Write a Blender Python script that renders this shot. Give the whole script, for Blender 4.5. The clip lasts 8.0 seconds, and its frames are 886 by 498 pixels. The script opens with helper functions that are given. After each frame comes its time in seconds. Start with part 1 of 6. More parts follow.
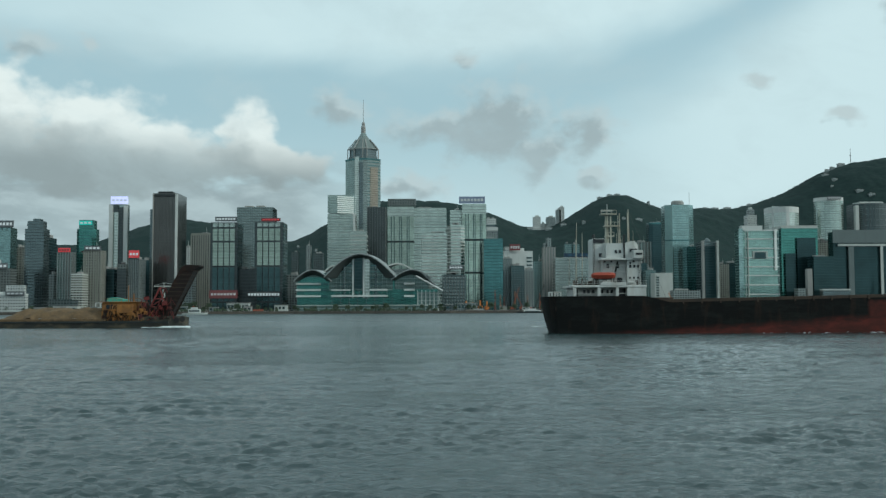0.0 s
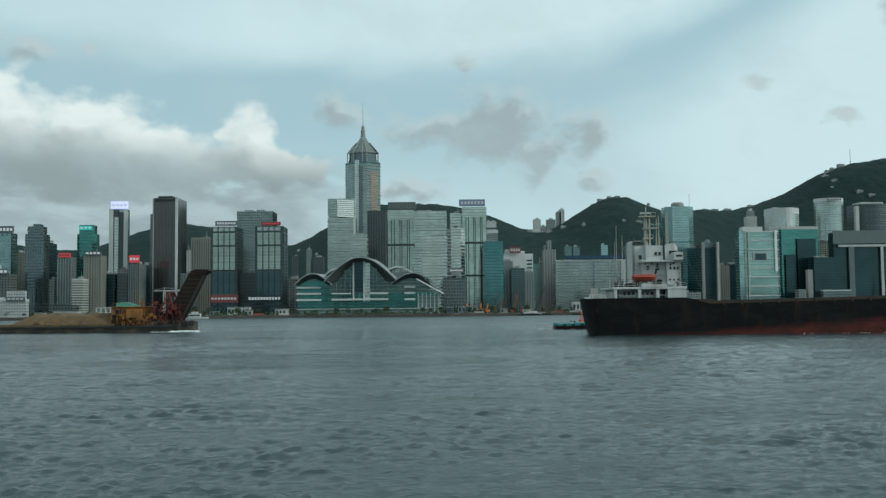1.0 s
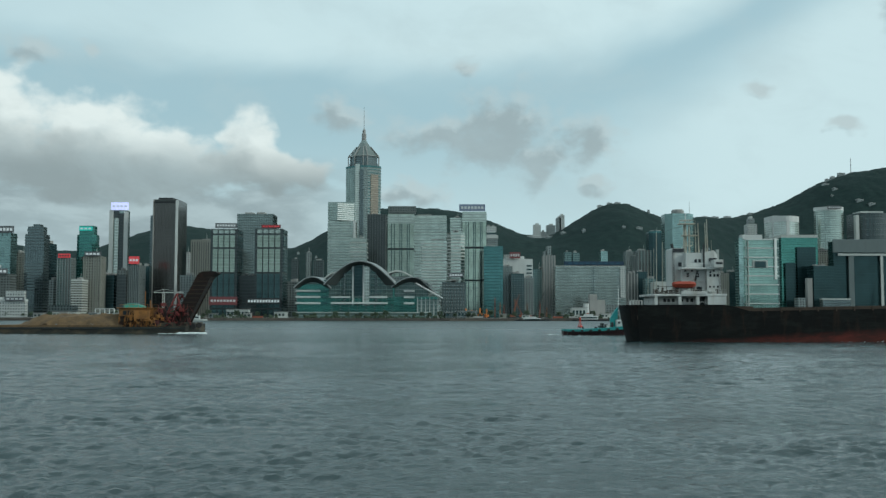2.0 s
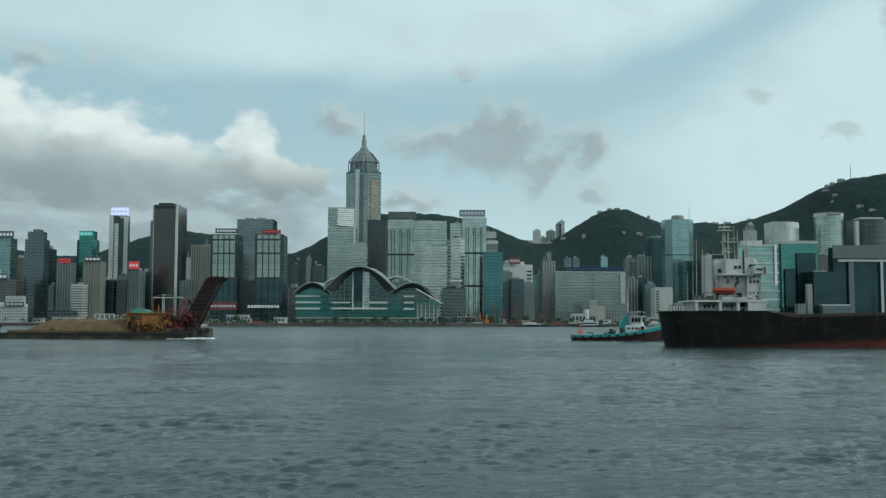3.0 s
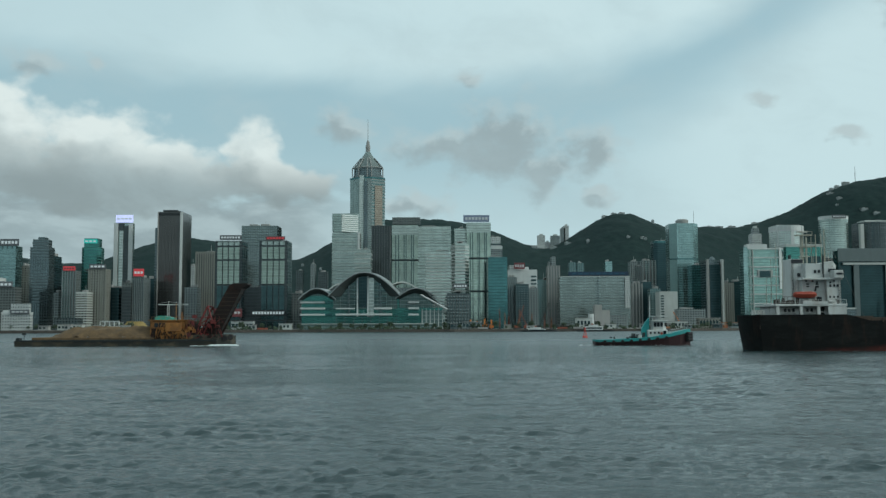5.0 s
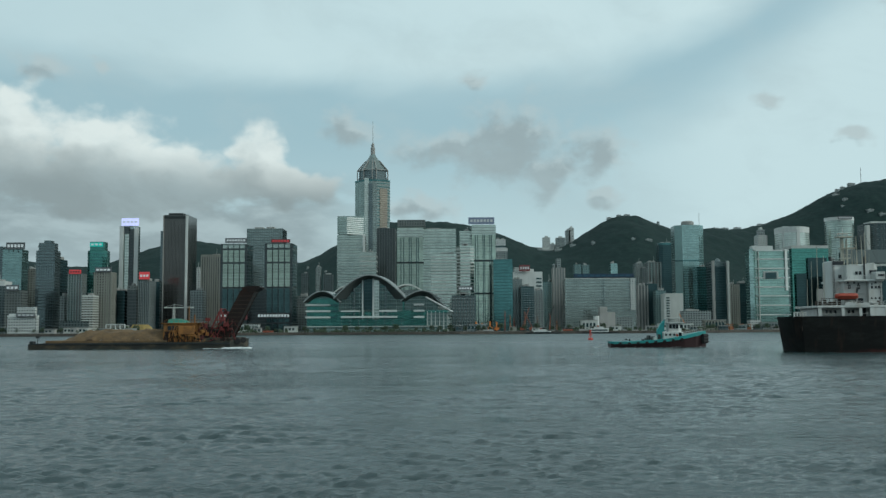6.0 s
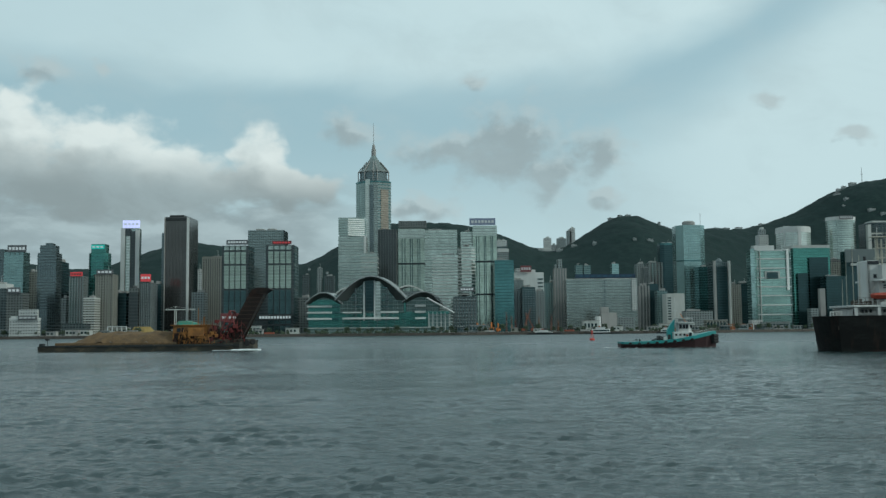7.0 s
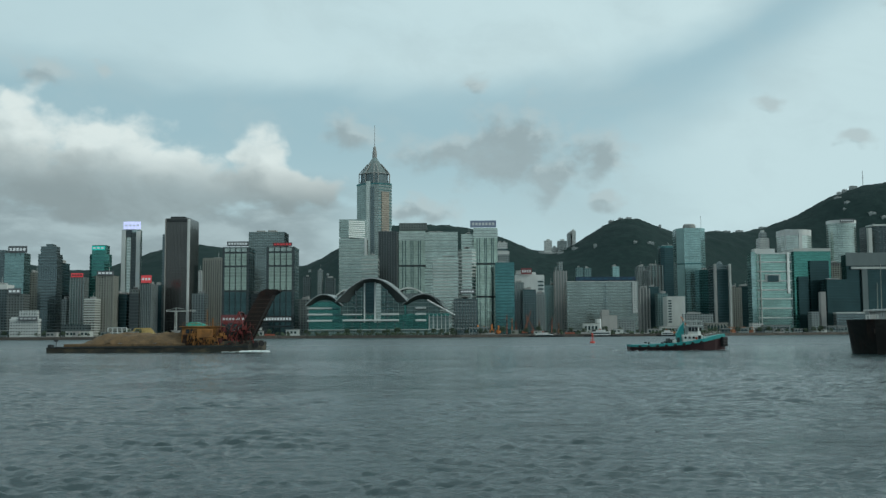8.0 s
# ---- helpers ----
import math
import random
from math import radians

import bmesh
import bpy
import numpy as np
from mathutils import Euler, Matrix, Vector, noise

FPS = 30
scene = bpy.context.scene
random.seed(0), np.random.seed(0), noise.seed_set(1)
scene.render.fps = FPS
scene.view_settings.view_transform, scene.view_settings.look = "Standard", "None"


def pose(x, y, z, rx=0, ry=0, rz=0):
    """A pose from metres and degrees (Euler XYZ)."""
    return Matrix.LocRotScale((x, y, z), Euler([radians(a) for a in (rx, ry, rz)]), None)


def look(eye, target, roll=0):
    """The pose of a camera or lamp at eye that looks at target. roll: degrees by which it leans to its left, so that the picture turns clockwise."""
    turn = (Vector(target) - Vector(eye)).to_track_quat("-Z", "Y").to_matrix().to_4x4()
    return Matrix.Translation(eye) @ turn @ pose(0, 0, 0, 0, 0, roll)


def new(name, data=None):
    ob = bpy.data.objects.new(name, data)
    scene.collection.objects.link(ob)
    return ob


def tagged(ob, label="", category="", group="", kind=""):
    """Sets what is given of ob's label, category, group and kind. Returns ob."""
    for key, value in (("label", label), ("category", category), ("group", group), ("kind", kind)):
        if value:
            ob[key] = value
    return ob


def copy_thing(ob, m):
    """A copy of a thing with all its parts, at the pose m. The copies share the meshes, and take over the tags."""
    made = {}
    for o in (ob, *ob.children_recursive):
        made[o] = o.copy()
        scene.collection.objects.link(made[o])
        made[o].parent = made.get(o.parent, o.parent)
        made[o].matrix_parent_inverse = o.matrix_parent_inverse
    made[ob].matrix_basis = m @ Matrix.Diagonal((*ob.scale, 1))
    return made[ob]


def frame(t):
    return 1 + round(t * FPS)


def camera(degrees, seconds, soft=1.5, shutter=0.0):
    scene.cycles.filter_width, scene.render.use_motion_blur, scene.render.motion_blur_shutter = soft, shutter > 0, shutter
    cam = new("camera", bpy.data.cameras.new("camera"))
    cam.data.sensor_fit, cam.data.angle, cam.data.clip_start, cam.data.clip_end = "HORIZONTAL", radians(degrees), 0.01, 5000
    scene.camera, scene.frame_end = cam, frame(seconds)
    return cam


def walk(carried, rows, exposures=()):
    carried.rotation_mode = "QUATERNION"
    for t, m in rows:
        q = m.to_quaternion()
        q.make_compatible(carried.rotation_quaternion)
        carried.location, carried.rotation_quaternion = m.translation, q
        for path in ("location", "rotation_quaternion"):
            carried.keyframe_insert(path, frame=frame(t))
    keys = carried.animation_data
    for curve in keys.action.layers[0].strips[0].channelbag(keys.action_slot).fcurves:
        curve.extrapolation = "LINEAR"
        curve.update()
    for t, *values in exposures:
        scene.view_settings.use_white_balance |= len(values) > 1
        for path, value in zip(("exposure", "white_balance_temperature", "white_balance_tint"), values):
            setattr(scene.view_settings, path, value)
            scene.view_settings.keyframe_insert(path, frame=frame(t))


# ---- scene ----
EYE = (0.0, 0.0, 6.2)
cam = camera(48.0, 8.0, soft=1.4)


def aim(pan, tilt, lean):
    """A pose at EYE: degrees to the right, upwards, and of lean."""
    p, t = radians(pan), radians(tilt)
    way = Vector((math.sin(p) * math.cos(t), math.cos(p) * math.cos(t), math.sin(t)))
    return look(EYE, Vector(EYE) + way * 100, lean)


walk(cam, [
    (0, aim(0.646, 3.376, -0.195)),
    (0.5, aim(0.632, 3.402, -0.275)),
    (1, aim(0.631, 3.550, -0.522)),
    (1.5, aim(0.643, 3.672, -0.056)),
    (3, aim(0.643, 4.129, 0.152)),
    (3.5, aim(0.662, 4.249, -0.022)),
    (4, aim(0.622, 4.315, -0.212)),
    (4.5, aim(0.533, 4.368, -0.187)),
    (6, aim(0.100, 4.580, -0.290)),
    (6.5, aim(0.057, 4.602, -0.442)),
    (7, aim(0.032, 4.639, -0.501)),
    (7.5, aim(0.007, 4.724, -0.381)),
    (8, aim(-0.002, 4.765, -0.324)),
], exposures=[(0.0, 0.15, 5880, -3), (8.0, 0.02, 5880, -3)])

# ---------------------------------------------------------------- world and sun
SUN_AZ, SUN_EL = 62.0, 30.0       # degrees right of the harbour's far side, and above the horizon


def nodes_of(tree):
    n, l = tree.nodes, tree.links

    def put(kind, **sets):
        node = n.new(kind)
        for k, v in sets.items():
            if k == "op":
                node.operation = v
            elif k == "blend":
                node.blend_type = v
            elif k == "dtype":
                node.data_type = v
        return node

    def val(sock, v):
        if isinstance(v, bpy.types.NodeSocket):
            l.new(v, sock)
        else:
            sock.default_value = v

    def m(op, a, b=0.0, c=0.0, clamp=False):
        node = n.new("ShaderNodeMath")
        node.operation, node.use_clamp = op, clamp
        val(node.inputs[0], a), val(node.inputs[1], b)
        if op in ("MULTIPLY_ADD", "SMOOTH_MIN", "SMOOTH_MAX", "COMPARE"):
            val(node.inputs[2], c)
        return node.outputs[0]

    def ramp(x, lo, hi, out_lo=0.0, out_hi=1.0):
        node = n.new("ShaderNodeMapRange")
        node.interpolation_type = "SMOOTHSTEP"
        val(node.inputs[0], x)
        for i, v in enumerate((lo, hi, out_lo, out_hi)):
            node.inputs[1 + i].default_value = v
        return node.outputs[0]

    def mix(f, a, b):
        node = n.new("ShaderNodeMix")
        node.data_type = "RGBA"
        val(node.inputs[0], f), val(node.inputs[6], a), val(node.inputs[7], b)
        return node.outputs[2]

    def noise_at(vec, scale, detail=4.0, rough=0.55, dist=0.0):
        node = n.new("ShaderNodeTexNoise")
        if vec is not None:
            l.new(vec, node.inputs["Vector"])
        node.inputs["Scale"].default_value = scale
        node.inputs["Detail"].default_value = detail
        node.inputs["Roughness"].default_value = rough
        node.inputs["Distortion"].default_value = dist
        return node.outputs[0]

    def joined(x, y, z):
        node = n.new("ShaderNodeCombineXYZ")
        val(node.inputs[0], x), val(node.inputs[1], y), val(node.inputs[2], z)
        return node.outputs[0]

    def split(vec):
        node = n.new("ShaderNodeSeparateXYZ")
        l.new(vec, node.inputs[0])
        return node.outputs
    return n, l, m, ramp, mix, noise_at, joined, split


def rgb(r, g, b):
    return (r, g, b, 1.0)


def build_world():
    w = bpy.data.worlds.new("sky")
    scene.world = w
    w.use_nodes = True
    tree = w.node_tree
    tree.nodes.clear()
    n, l, m, ramp, mix, noise_at, joined, split = nodes_of(tree)
    sky = n.new("ShaderNodeTexSky")
    sky.sky_type, sky.sun_disc = "NISHITA", False
    sky.sun_elevation, sky.sun_rotation = radians(SUN_EL), radians(SUN_AZ)
    sky.air_density, sky.dust_density, sky.ozone_density = 1.2, 2.0, 1.5
    co = n.new("ShaderNodeTexCoord").outputs["Generated"]
    x, y, z = split(co)
    az = m("MULTIPLY", m("ARCTAN2", x, y), 57.2958)          # degrees to the right
    el = m("MULTIPLY", m("ARCSINE", z), 57.2958)             # degrees up
    billow = noise_at(joined(az, m("MULTIPLY", el, 1.9), 0.0), 0.34, 6.0, 0.56, 0.2)
    wisp = noise_at(joined(m("MULTIPLY", az, 0.5), m("MULTIPLY_ADD", az, -0.1, el), 3.0), 0.16, 4.0, 0.5, 0.2)

    def cumulus(a, e, rows, rough, heads):
        """Thickness of a cloud made of heaps: rows of bearing, height, half width and half height in degrees."""
        side = noise_at(joined(a, m("MULTIPLY", e, 1.5), 7.0), 0.55, 2.0, 0.5)
        lift = noise_at(joined(a, m("MULTIPLY", e, 1.5), 19.0), 0.55, 2.0, 0.5)
        wa = m("MULTIPLY_ADD", m("SUBTRACT", side, 0.5), 2.6, a)
        we = m("MULTIPLY_ADD", m("SUBTRACT", lift, 0.5), 1.6, e)
        out = None
        for ca, ce, wide, high in rows:
            da = m("DIVIDE", m("SUBTRACT", wa, ca), wide)
            de = m("DIVIDE", m("SUBTRACT", we, ce), high)
            q = m("SUBTRACT", 1.0, m("SQRT", m("ADD", m("MULTIPLY", da, da), m("MULTIPLY", de, de))))
            out = q if out is None else m("SMOOTH_MAX", out, q, 0.12)
        fine = noise_at(joined(a, m("MULTIPLY", e, 1.25), 31.0), 0.75, 5.0, 0.52, 0.15)
        out = m("MULTIPLY_ADD", m("SUBTRACT", fine, 0.5), rough, out)
        if heads:
            cell = n.new("ShaderNodeTexVoronoi")
            cell.feature = "SMOOTH_F1"
            cell.inputs["Scale"].default_value, cell.inputs["Smoothness"].default_value = 0.62, 0.7
            cell.inputs["Detail"].default_value, cell.inputs["Roughness"].default_value = 1.0, 0.5
            l.new(joined(wa, m("MULTIPLY", we, 1.2), 0.0), cell.inputs["Vector"])
            out = m("MULTIPLY_ADD", m("SUBTRACT", 0.5, cell.outputs["Distance"]), heads, out)
        return out

    def lit_from_sun(rows, rough, heads, step):
        """Cover of a cloud, and how much cloud stands between it and the light from up on the right."""
        own = cumulus(az, el, rows, rough, heads)
        toward = cumulus(m("ADD", az, step * 0.75), m("ADD", el, step), rows, rough, heads)
        return own, toward
    # high thin veil above a curved edge, clear blue under it that pales towards the west and the horizon
    east = m("MAXIMUM", az, -9.0)
    line = m("MULTIPLY_ADD", m("MULTIPLY", east, east), 0.0145, 12.8)
    over = m("ADD", m("SUBTRACT", el, line), m("MULTIPLY", m("SUBTRACT", wisp, 0.5), 4.2))
    veil = m("MULTIPLY", ramp(over, -0.7, 2.2), m("MULTIPLY", m("MULTIPLY_ADD", wisp, 0.5, 0.66), ramp(az, -20.0, 2.0, 0.68, 1.0)), clamp=True)
    pale = m("MAXIMUM", ramp(el, 11.5, 4.0, 0.0, 0.55), m("MULTIPLY", ramp(az, 0.0, 18.0, 0.0, 0.85), ramp(over, -0.8, -6.0)))
    cover = m("MAXIMUM", veil, pale)
    base = mix(0.88, sky.outputs[0], rgb(5.6, 7.2, 7.8))
    colour = mix(cover, base, rgb(8.9, 9.9, 10.0))
    # soft grey layer low over the east, paler where it is thin
    streaks = noise_at(joined(m("MULTIPLY", az, 0.55), m("MULTIPLY", el, 1.5), 5.0), 0.42, 5.0, 0.55, 0.2)
    layer = m("MULTIPLY", ramp(az, -2.5, -9.0), m("MULTIPLY", ramp(el, 9.4, 7.6), ramp(m("MULTIPLY_ADD", ramp(el, 7.6, 5.5), 0.12, streaks), 0.33, 0.55)))
    colour = mix(m("MULTIPLY", layer, 0.86), colour, mix(ramp(streaks, 0.42, 0.68), rgb(3.8, 4.2, 4.35), rgb(5.8, 6.3, 6.4)))
    # the long bank of cumulus, lit from the sun's side, grey beneath
    bank = [(-25.0, 9.6, 5.0, 3.6), (-18.9, 9.3, 4.0, 2.9), (-15.2, 8.7, 3.2, 2.0), (-10.5, 9.4, 1.9, 2.4), (-9.4, 8.2, 3.4, 1.4), (-13.0, 8.1, 3.4, 1.5), (-19.0, 7.7, 9.0, 1.7), (-31.0, 9.0, 5.0, 3.6)]
    own, toward = lit_from_sun(bank, 0.8, 0.4, 1.3)
    rise = ramp(m("MULTIPLY_ADD", az, 0.05, el), 6.5, 9.7)
    clear = ramp(toward, 0.8, -0.15)
    lit = m("MULTIPLY", rise, m("MULTIPLY_ADD", clear, 0.58, 0.42))
    lit = m("MULTIPLY", lit, m("MULTIPLY_ADD", billow, 0.7, 0.65), clamp=True)
    colour = mix(m("MULTIPLY", ramp(own, -0.22, 0.36), 0.97), colour, mix(lit, rgb(4.0, 4.35, 4.4), rgb(10.9, 10.7, 10.2)))
    # small dark fragments, each with a paler upper edge
    bits = [(4.2, 11.0, 2.8, 2.0), (0.8, 10.3, 3.4, 1.1), (3.6, 9.8, 3.4, 1.3), (6.3, 8.7, 1.7, 1.7), (9.1, 9.9, 1.6, 1.4), (-5.2, 11.4, 1.5, 0.9), (-22.3, 14.0, 1.3, 0.75),
            (-19.2, 14.3, 0.7, 0.5), (1.9, 14.4, 0.9, 0.45), (9.5, 7.3, 0.9, 0.6), (23.0, 10.1, 0.9, 0.4), (18.5, 12.4, 0.8, 0.5), (26.0, 16.5, 1.3, 3.0), (-1.5, 7.0, 2.6, 0.7)]
    own, toward = lit_from_sun(bits, 1.7, 0.0, 0.6)
    colour = mix(m("MULTIPLY", ramp(own, -0.45, 0.75), 0.85), colour, mix(ramp(toward, 0.4, -0.3), rgb(4.7, 5.1, 5.2), rgb(6.9, 7.3, 7.3)))
    # faint unevenness of the whole veil
    thin = noise_at(joined(m("MULTIPLY", az, 0.6), m("MULTIPLY_ADD", az, 0.15, el), 11.0), 0.3, 6.0, 0.6, 0.3)
    colour = mix(ramp(thin, 0.4, 0.75, 0.0, 0.34), colour, rgb(6.5, 7.3, 7.5))
    # broken cloud everywhere else, so that the sky goes on round and overhead
    rest = ramp(noise_at(co, 2.6, 6.0, 0.55), 0.42, 0.62, 0.0, 0.8)
    away = ramp(m("ABSOLUTE", az), 32.0, 46.0)
    high = ramp(el, 19.0, 30.0)
    dense = ramp(noise_at(co, 4.2, 5.0, 0.55), 0.38, 0.62)
    colour = mix(m("MULTIPLY", rest, m("MAXIMUM", away, high)), colour, mix(dense, rgb(9.6, 9.8, 9.6), rgb(3.9, 4.3, 4.5)))
    below = ramp(el, -1.0, 0.0)
    colour = mix(below, rgb(1.6, 1.9, 2.0), colour)
    bg = n.new("ShaderNodeBackground")
    l.new(colour, bg.inputs[0])
    bg.inputs[1].default_value = 0.072
    out = n.new("ShaderNodeOutputWorld")
    l.new(bg.outputs[0], out.inputs[0])


build_world()
sun = new("sun", bpy.data.lights.new("sun", "SUN"))
sun.data.energy, sun.data.angle, sun.data.color = 1.3, radians(10), (1.0, 0.93, 0.82)
s_az, s_el = radians(SUN_AZ + 48), radians(SUN_EL)
SUN_WAY = Vector((math.sin(s_az) * math.cos(s_el), math.cos(s_az) * math.cos(s_el), math.sin(s_el)))
sun.matrix_world = look(SUN_WAY * 500, (0, 0, 0))


# ---------------------------------------------------------------- materials
def material(name):
    mat = bpy.data.materials.new(name)
    mat.use_nodes = True
    tree = mat.node_tree
    return mat, tree, tree.nodes["Principled BSDF"]


def surface(name, col, rough=0.7, metal=0.0, grain=0.25, scale=0.6, stain=None, stain_amount=0.0, bump=0.15, streak=1.0, spec=0.5):
    """Paint, steel, stone: a colour with fine grain, large stains and a little relief. scale: grains a metre."""
    mat, tree, b = material(name)
    n, l, m, ramp, mix, noise_at, joined, split = nodes_of(tree)
    co = n.new("ShaderNodeTexCoord").outputs["Object"]
    x, y, z = split(co)
    vec = joined(x, y, m("MULTIPLY", z, streak))
    fine = noise_at(vec, scale, 5.0, 0.6)
    big = noise_at(vec, scale * 0.13, 4.0, 0.6)
    info = n.new("ShaderNodeObjectInfo").outputs["Random"]
    shade = m("MULTIPLY_ADD", m("SUBTRACT", fine, 0.5), grain * 2.2, m("MULTIPLY_ADD", m("SUBTRACT", big, 0.5), grain * 1.6, 1.0))
    shade = m("MULTIPLY_ADD", m("SUBTRACT", info, 0.5), grain * 0.5, shade)
    hsv = n.new("ShaderNodeHueSaturation")
    hsv.inputs["Color"].default_value = rgb(*col)
    l.new(shade, hsv.inputs["Value"])
    colour = hsv.outputs[0]
    if stain:
        colour = mix(m("MULTIPLY", ramp(noise_at(vec, scale * 0.4, 6.0, 0.65), 0.45, 0.68), stain_amount), colour, rgb(*stain))
    l.new(colour, b.inputs["Base Color"])
    l.new(m("MULTIPLY_ADD", fine, 0.25, rough - 0.12, clamp=True), b.inputs["Roughness"])
    b.inputs["Metallic"].default_value = metal
    b.inputs["Specular IOR Level"].default_value = spec
    bp = n.new("ShaderNodeBump")
    bp.inputs["Strength"].default_value, bp.inputs["Distance"].default_value = bump, 0.3 / scale * 0.2
    l.new(fine, bp.inputs["Height"])
    l.new(bp.outputs[0], b.inputs["Normal"])
    return mat


def facade(name, wall, glass, bay=3.0, storey=3.6, wide=0.62, high=0.55, gloss=0.1, metal=0.8, vary=0.28, spec=0.5, skin=0.0):
    """Curtain wall or windowed wall too fine to model: bays and storeys in metres, panes that differ a little, broad
    soft shading put into the colour.
    """
    mat, tree, b = material(name)
    n, l, m, ramp, mix, noise_at, joined, split = nodes_of(tree)
    co = n.new("ShaderNodeTexCoord").outputs["Object"]
    x, y, z = split(co)
    u = m("DIVIDE", m("ADD", m("ADD", x, y), 500.0), bay)
    v = m("DIVIDE", m("ADD", z, 200.0), storey)
    inu = m("LESS_THAN", m("ABSOLUTE", m("SUBTRACT", m("FRACT", u), 0.5)), wide / 2)
    inv = m("LESS_THAN", m("ABSOLUTE", m("SUBTRACT", m("FRACT", v), 0.5)), high / 2)
    pane = m("MULTIPLY", inu, inv)
    geo = split(n.new("ShaderNodeNewGeometry").outputs["Normal"])
    pane = m("MULTIPLY", pane, m("LESS_THAN", m("ABSOLUTE", geo[2]), 0.5))
    cell = n.new("ShaderNodeTexWhiteNoise")
    l.new(joined(m("FLOOR", u), m("FLOOR", v), 0.0), cell.inputs[0])
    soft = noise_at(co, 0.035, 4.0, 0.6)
    sway = noise_at(joined(x, y, m("MULTIPLY", z, 0.12)), 0.09, 3.0, 0.55)
    fine = noise_at(co, 0.5, 4.0, 0.6)
    # soft puts broad shading into glass and wall colour alike
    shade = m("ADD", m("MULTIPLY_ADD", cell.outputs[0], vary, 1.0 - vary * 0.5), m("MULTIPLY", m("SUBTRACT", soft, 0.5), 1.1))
    g = n.new("ShaderNodeHueSaturation")
    g.inputs["Color"].default_value = rgb(*glass)
    l.new(shade, g.inputs["Value"])
    wl = n.new("ShaderNodeHueSaturation")
    wl.inputs["Color"].default_value = rgb(*wall)
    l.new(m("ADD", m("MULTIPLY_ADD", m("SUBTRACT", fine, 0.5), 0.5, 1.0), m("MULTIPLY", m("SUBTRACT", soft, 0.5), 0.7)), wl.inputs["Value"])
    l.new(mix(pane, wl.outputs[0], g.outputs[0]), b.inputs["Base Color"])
    l.new(m("MULTIPLY_ADD", pane, gloss - 0.42 + 0.2 * skin, 0.42 - 0.2 * skin), b.inputs["Roughness"])
    l.new(m("MULTIPLY_ADD", pane, metal - skin, skin), b.inputs["Metallic"])
    b.inputs["Specular IOR Level"].default_value = spec
    bp = n.new("ShaderNodeBump")
    bp.inputs["Strength"].default_value, bp.inputs["Distance"].default_value = 0.12, 0.2
    l.new(m("ADD", m("MULTIPLY", fine, 0.5), m("MULTIPLY_ADD", sway, 7.0, m("MULTIPLY", soft, 4.0))), bp.inputs["Height"])
    l.new(bp.outputs[0], b.inputs["Normal"])
    return mat


def glow(name, col, strength):
    mat, tree, b = material(name)
    b.inputs["Base Color"].default_value = rgb(*[c * 0.5 for c in col])
    b.inputs["Emission Color"].default_value = rgb(*col)
    b.inputs["Emission Strength"].default_value = strength
    n, l, m, ramp, mix, noise_at, joined, split = nodes_of(tree)
    co = n.new("ShaderNodeTexCoord").outputs["Object"]
    l.new(m("MULTIPLY_ADD", noise_at(co, 0.4), 0.8 * strength, 0.6 * strength), b.inputs["Emission Strength"])
    return mat


def water_material():
    mat, tree, b = material("sea_water")
    n, l, m, ramp, mix, noise_at, joined, split = nodes_of(tree)
    co = n.new("ShaderNodeTexCoord").outputs["Object"]
    x, y, z = split(co)
    vec = joined(m("MULTIPLY", x, 0.5), y, 0.0)
    a = noise_at(vec, 1.9, 5.0, 0.6)
    c = noise_at(vec, 0.22, 4.0, 0.6)
    big = noise_at(joined(m("MULTIPLY", x, 0.4), y, 0.0), 0.018, 4.0, 0.6)
    l.new(mix(big, rgb(0.03, 0.05, 0.054), rgb(0.05, 0.074, 0.079)), b.inputs["Base Color"])
    l.new(m("MULTIPLY_ADD", big, 0.12, ramp(y, 120.0, 620.0, 0.05, 0.26)), b.inputs["Roughness"])
    b.inputs["IOR"].default_value = 1.33
    bp = n.new("ShaderNodeBump")
    bp.inputs["Strength"].default_value, bp.inputs["Distance"].default_value = 0.65, 0.32
    band = noise_at(joined(m("MULTIPLY", x, 0.22), y, 4.0), 0.07, 4.0, 0.6)
    l.new(m("MULTIPLY_ADD", band, 9.0, m("MULTIPLY_ADD", c, 1.8, a)), bp.inputs["Height"])
    l.new(bp.outputs[0], b.inputs["Normal"])
    return mat


def wood_hill_material():
    mat, tree, b = material("wooded_slope")
    n, l, m, ramp, mix, noise_at, joined, split = nodes_of(tree)
    co = n.new("ShaderNodeTexCoord").outputs["Object"]
    a = noise_at(co, 0.06, 6.0, 0.65)
    c = noise_at(co, 0.007, 5.0, 0.6)
    # distance haze is put into these greyed, bluish greens
    col = mix(ramp(a, 0.35, 0.68), rgb(0.0125, 0.026, 0.0255), rgb(0.019, 0.038, 0.0355))
    col = mix(m("MULTIPLY", ramp(c, 0.45, 0.7), 0.5), col, rgb(0.0155, 0.032, 0.0315))
    l.new(col, b.inputs["Base Color"])
    b.inputs["Roughness"].default_value = 0.9
    b.inputs["Specular IOR Level"].default_value = 0.14
    bp = n.new("ShaderNodeBump")
    bp.inputs["Strength"].default_value, bp.inputs["Distance"].default_value = 0.4, 5.0
    l.new(a, bp.inputs["Height"])
    l.new(bp.outputs[0], b.inputs["Normal"])
    return mat


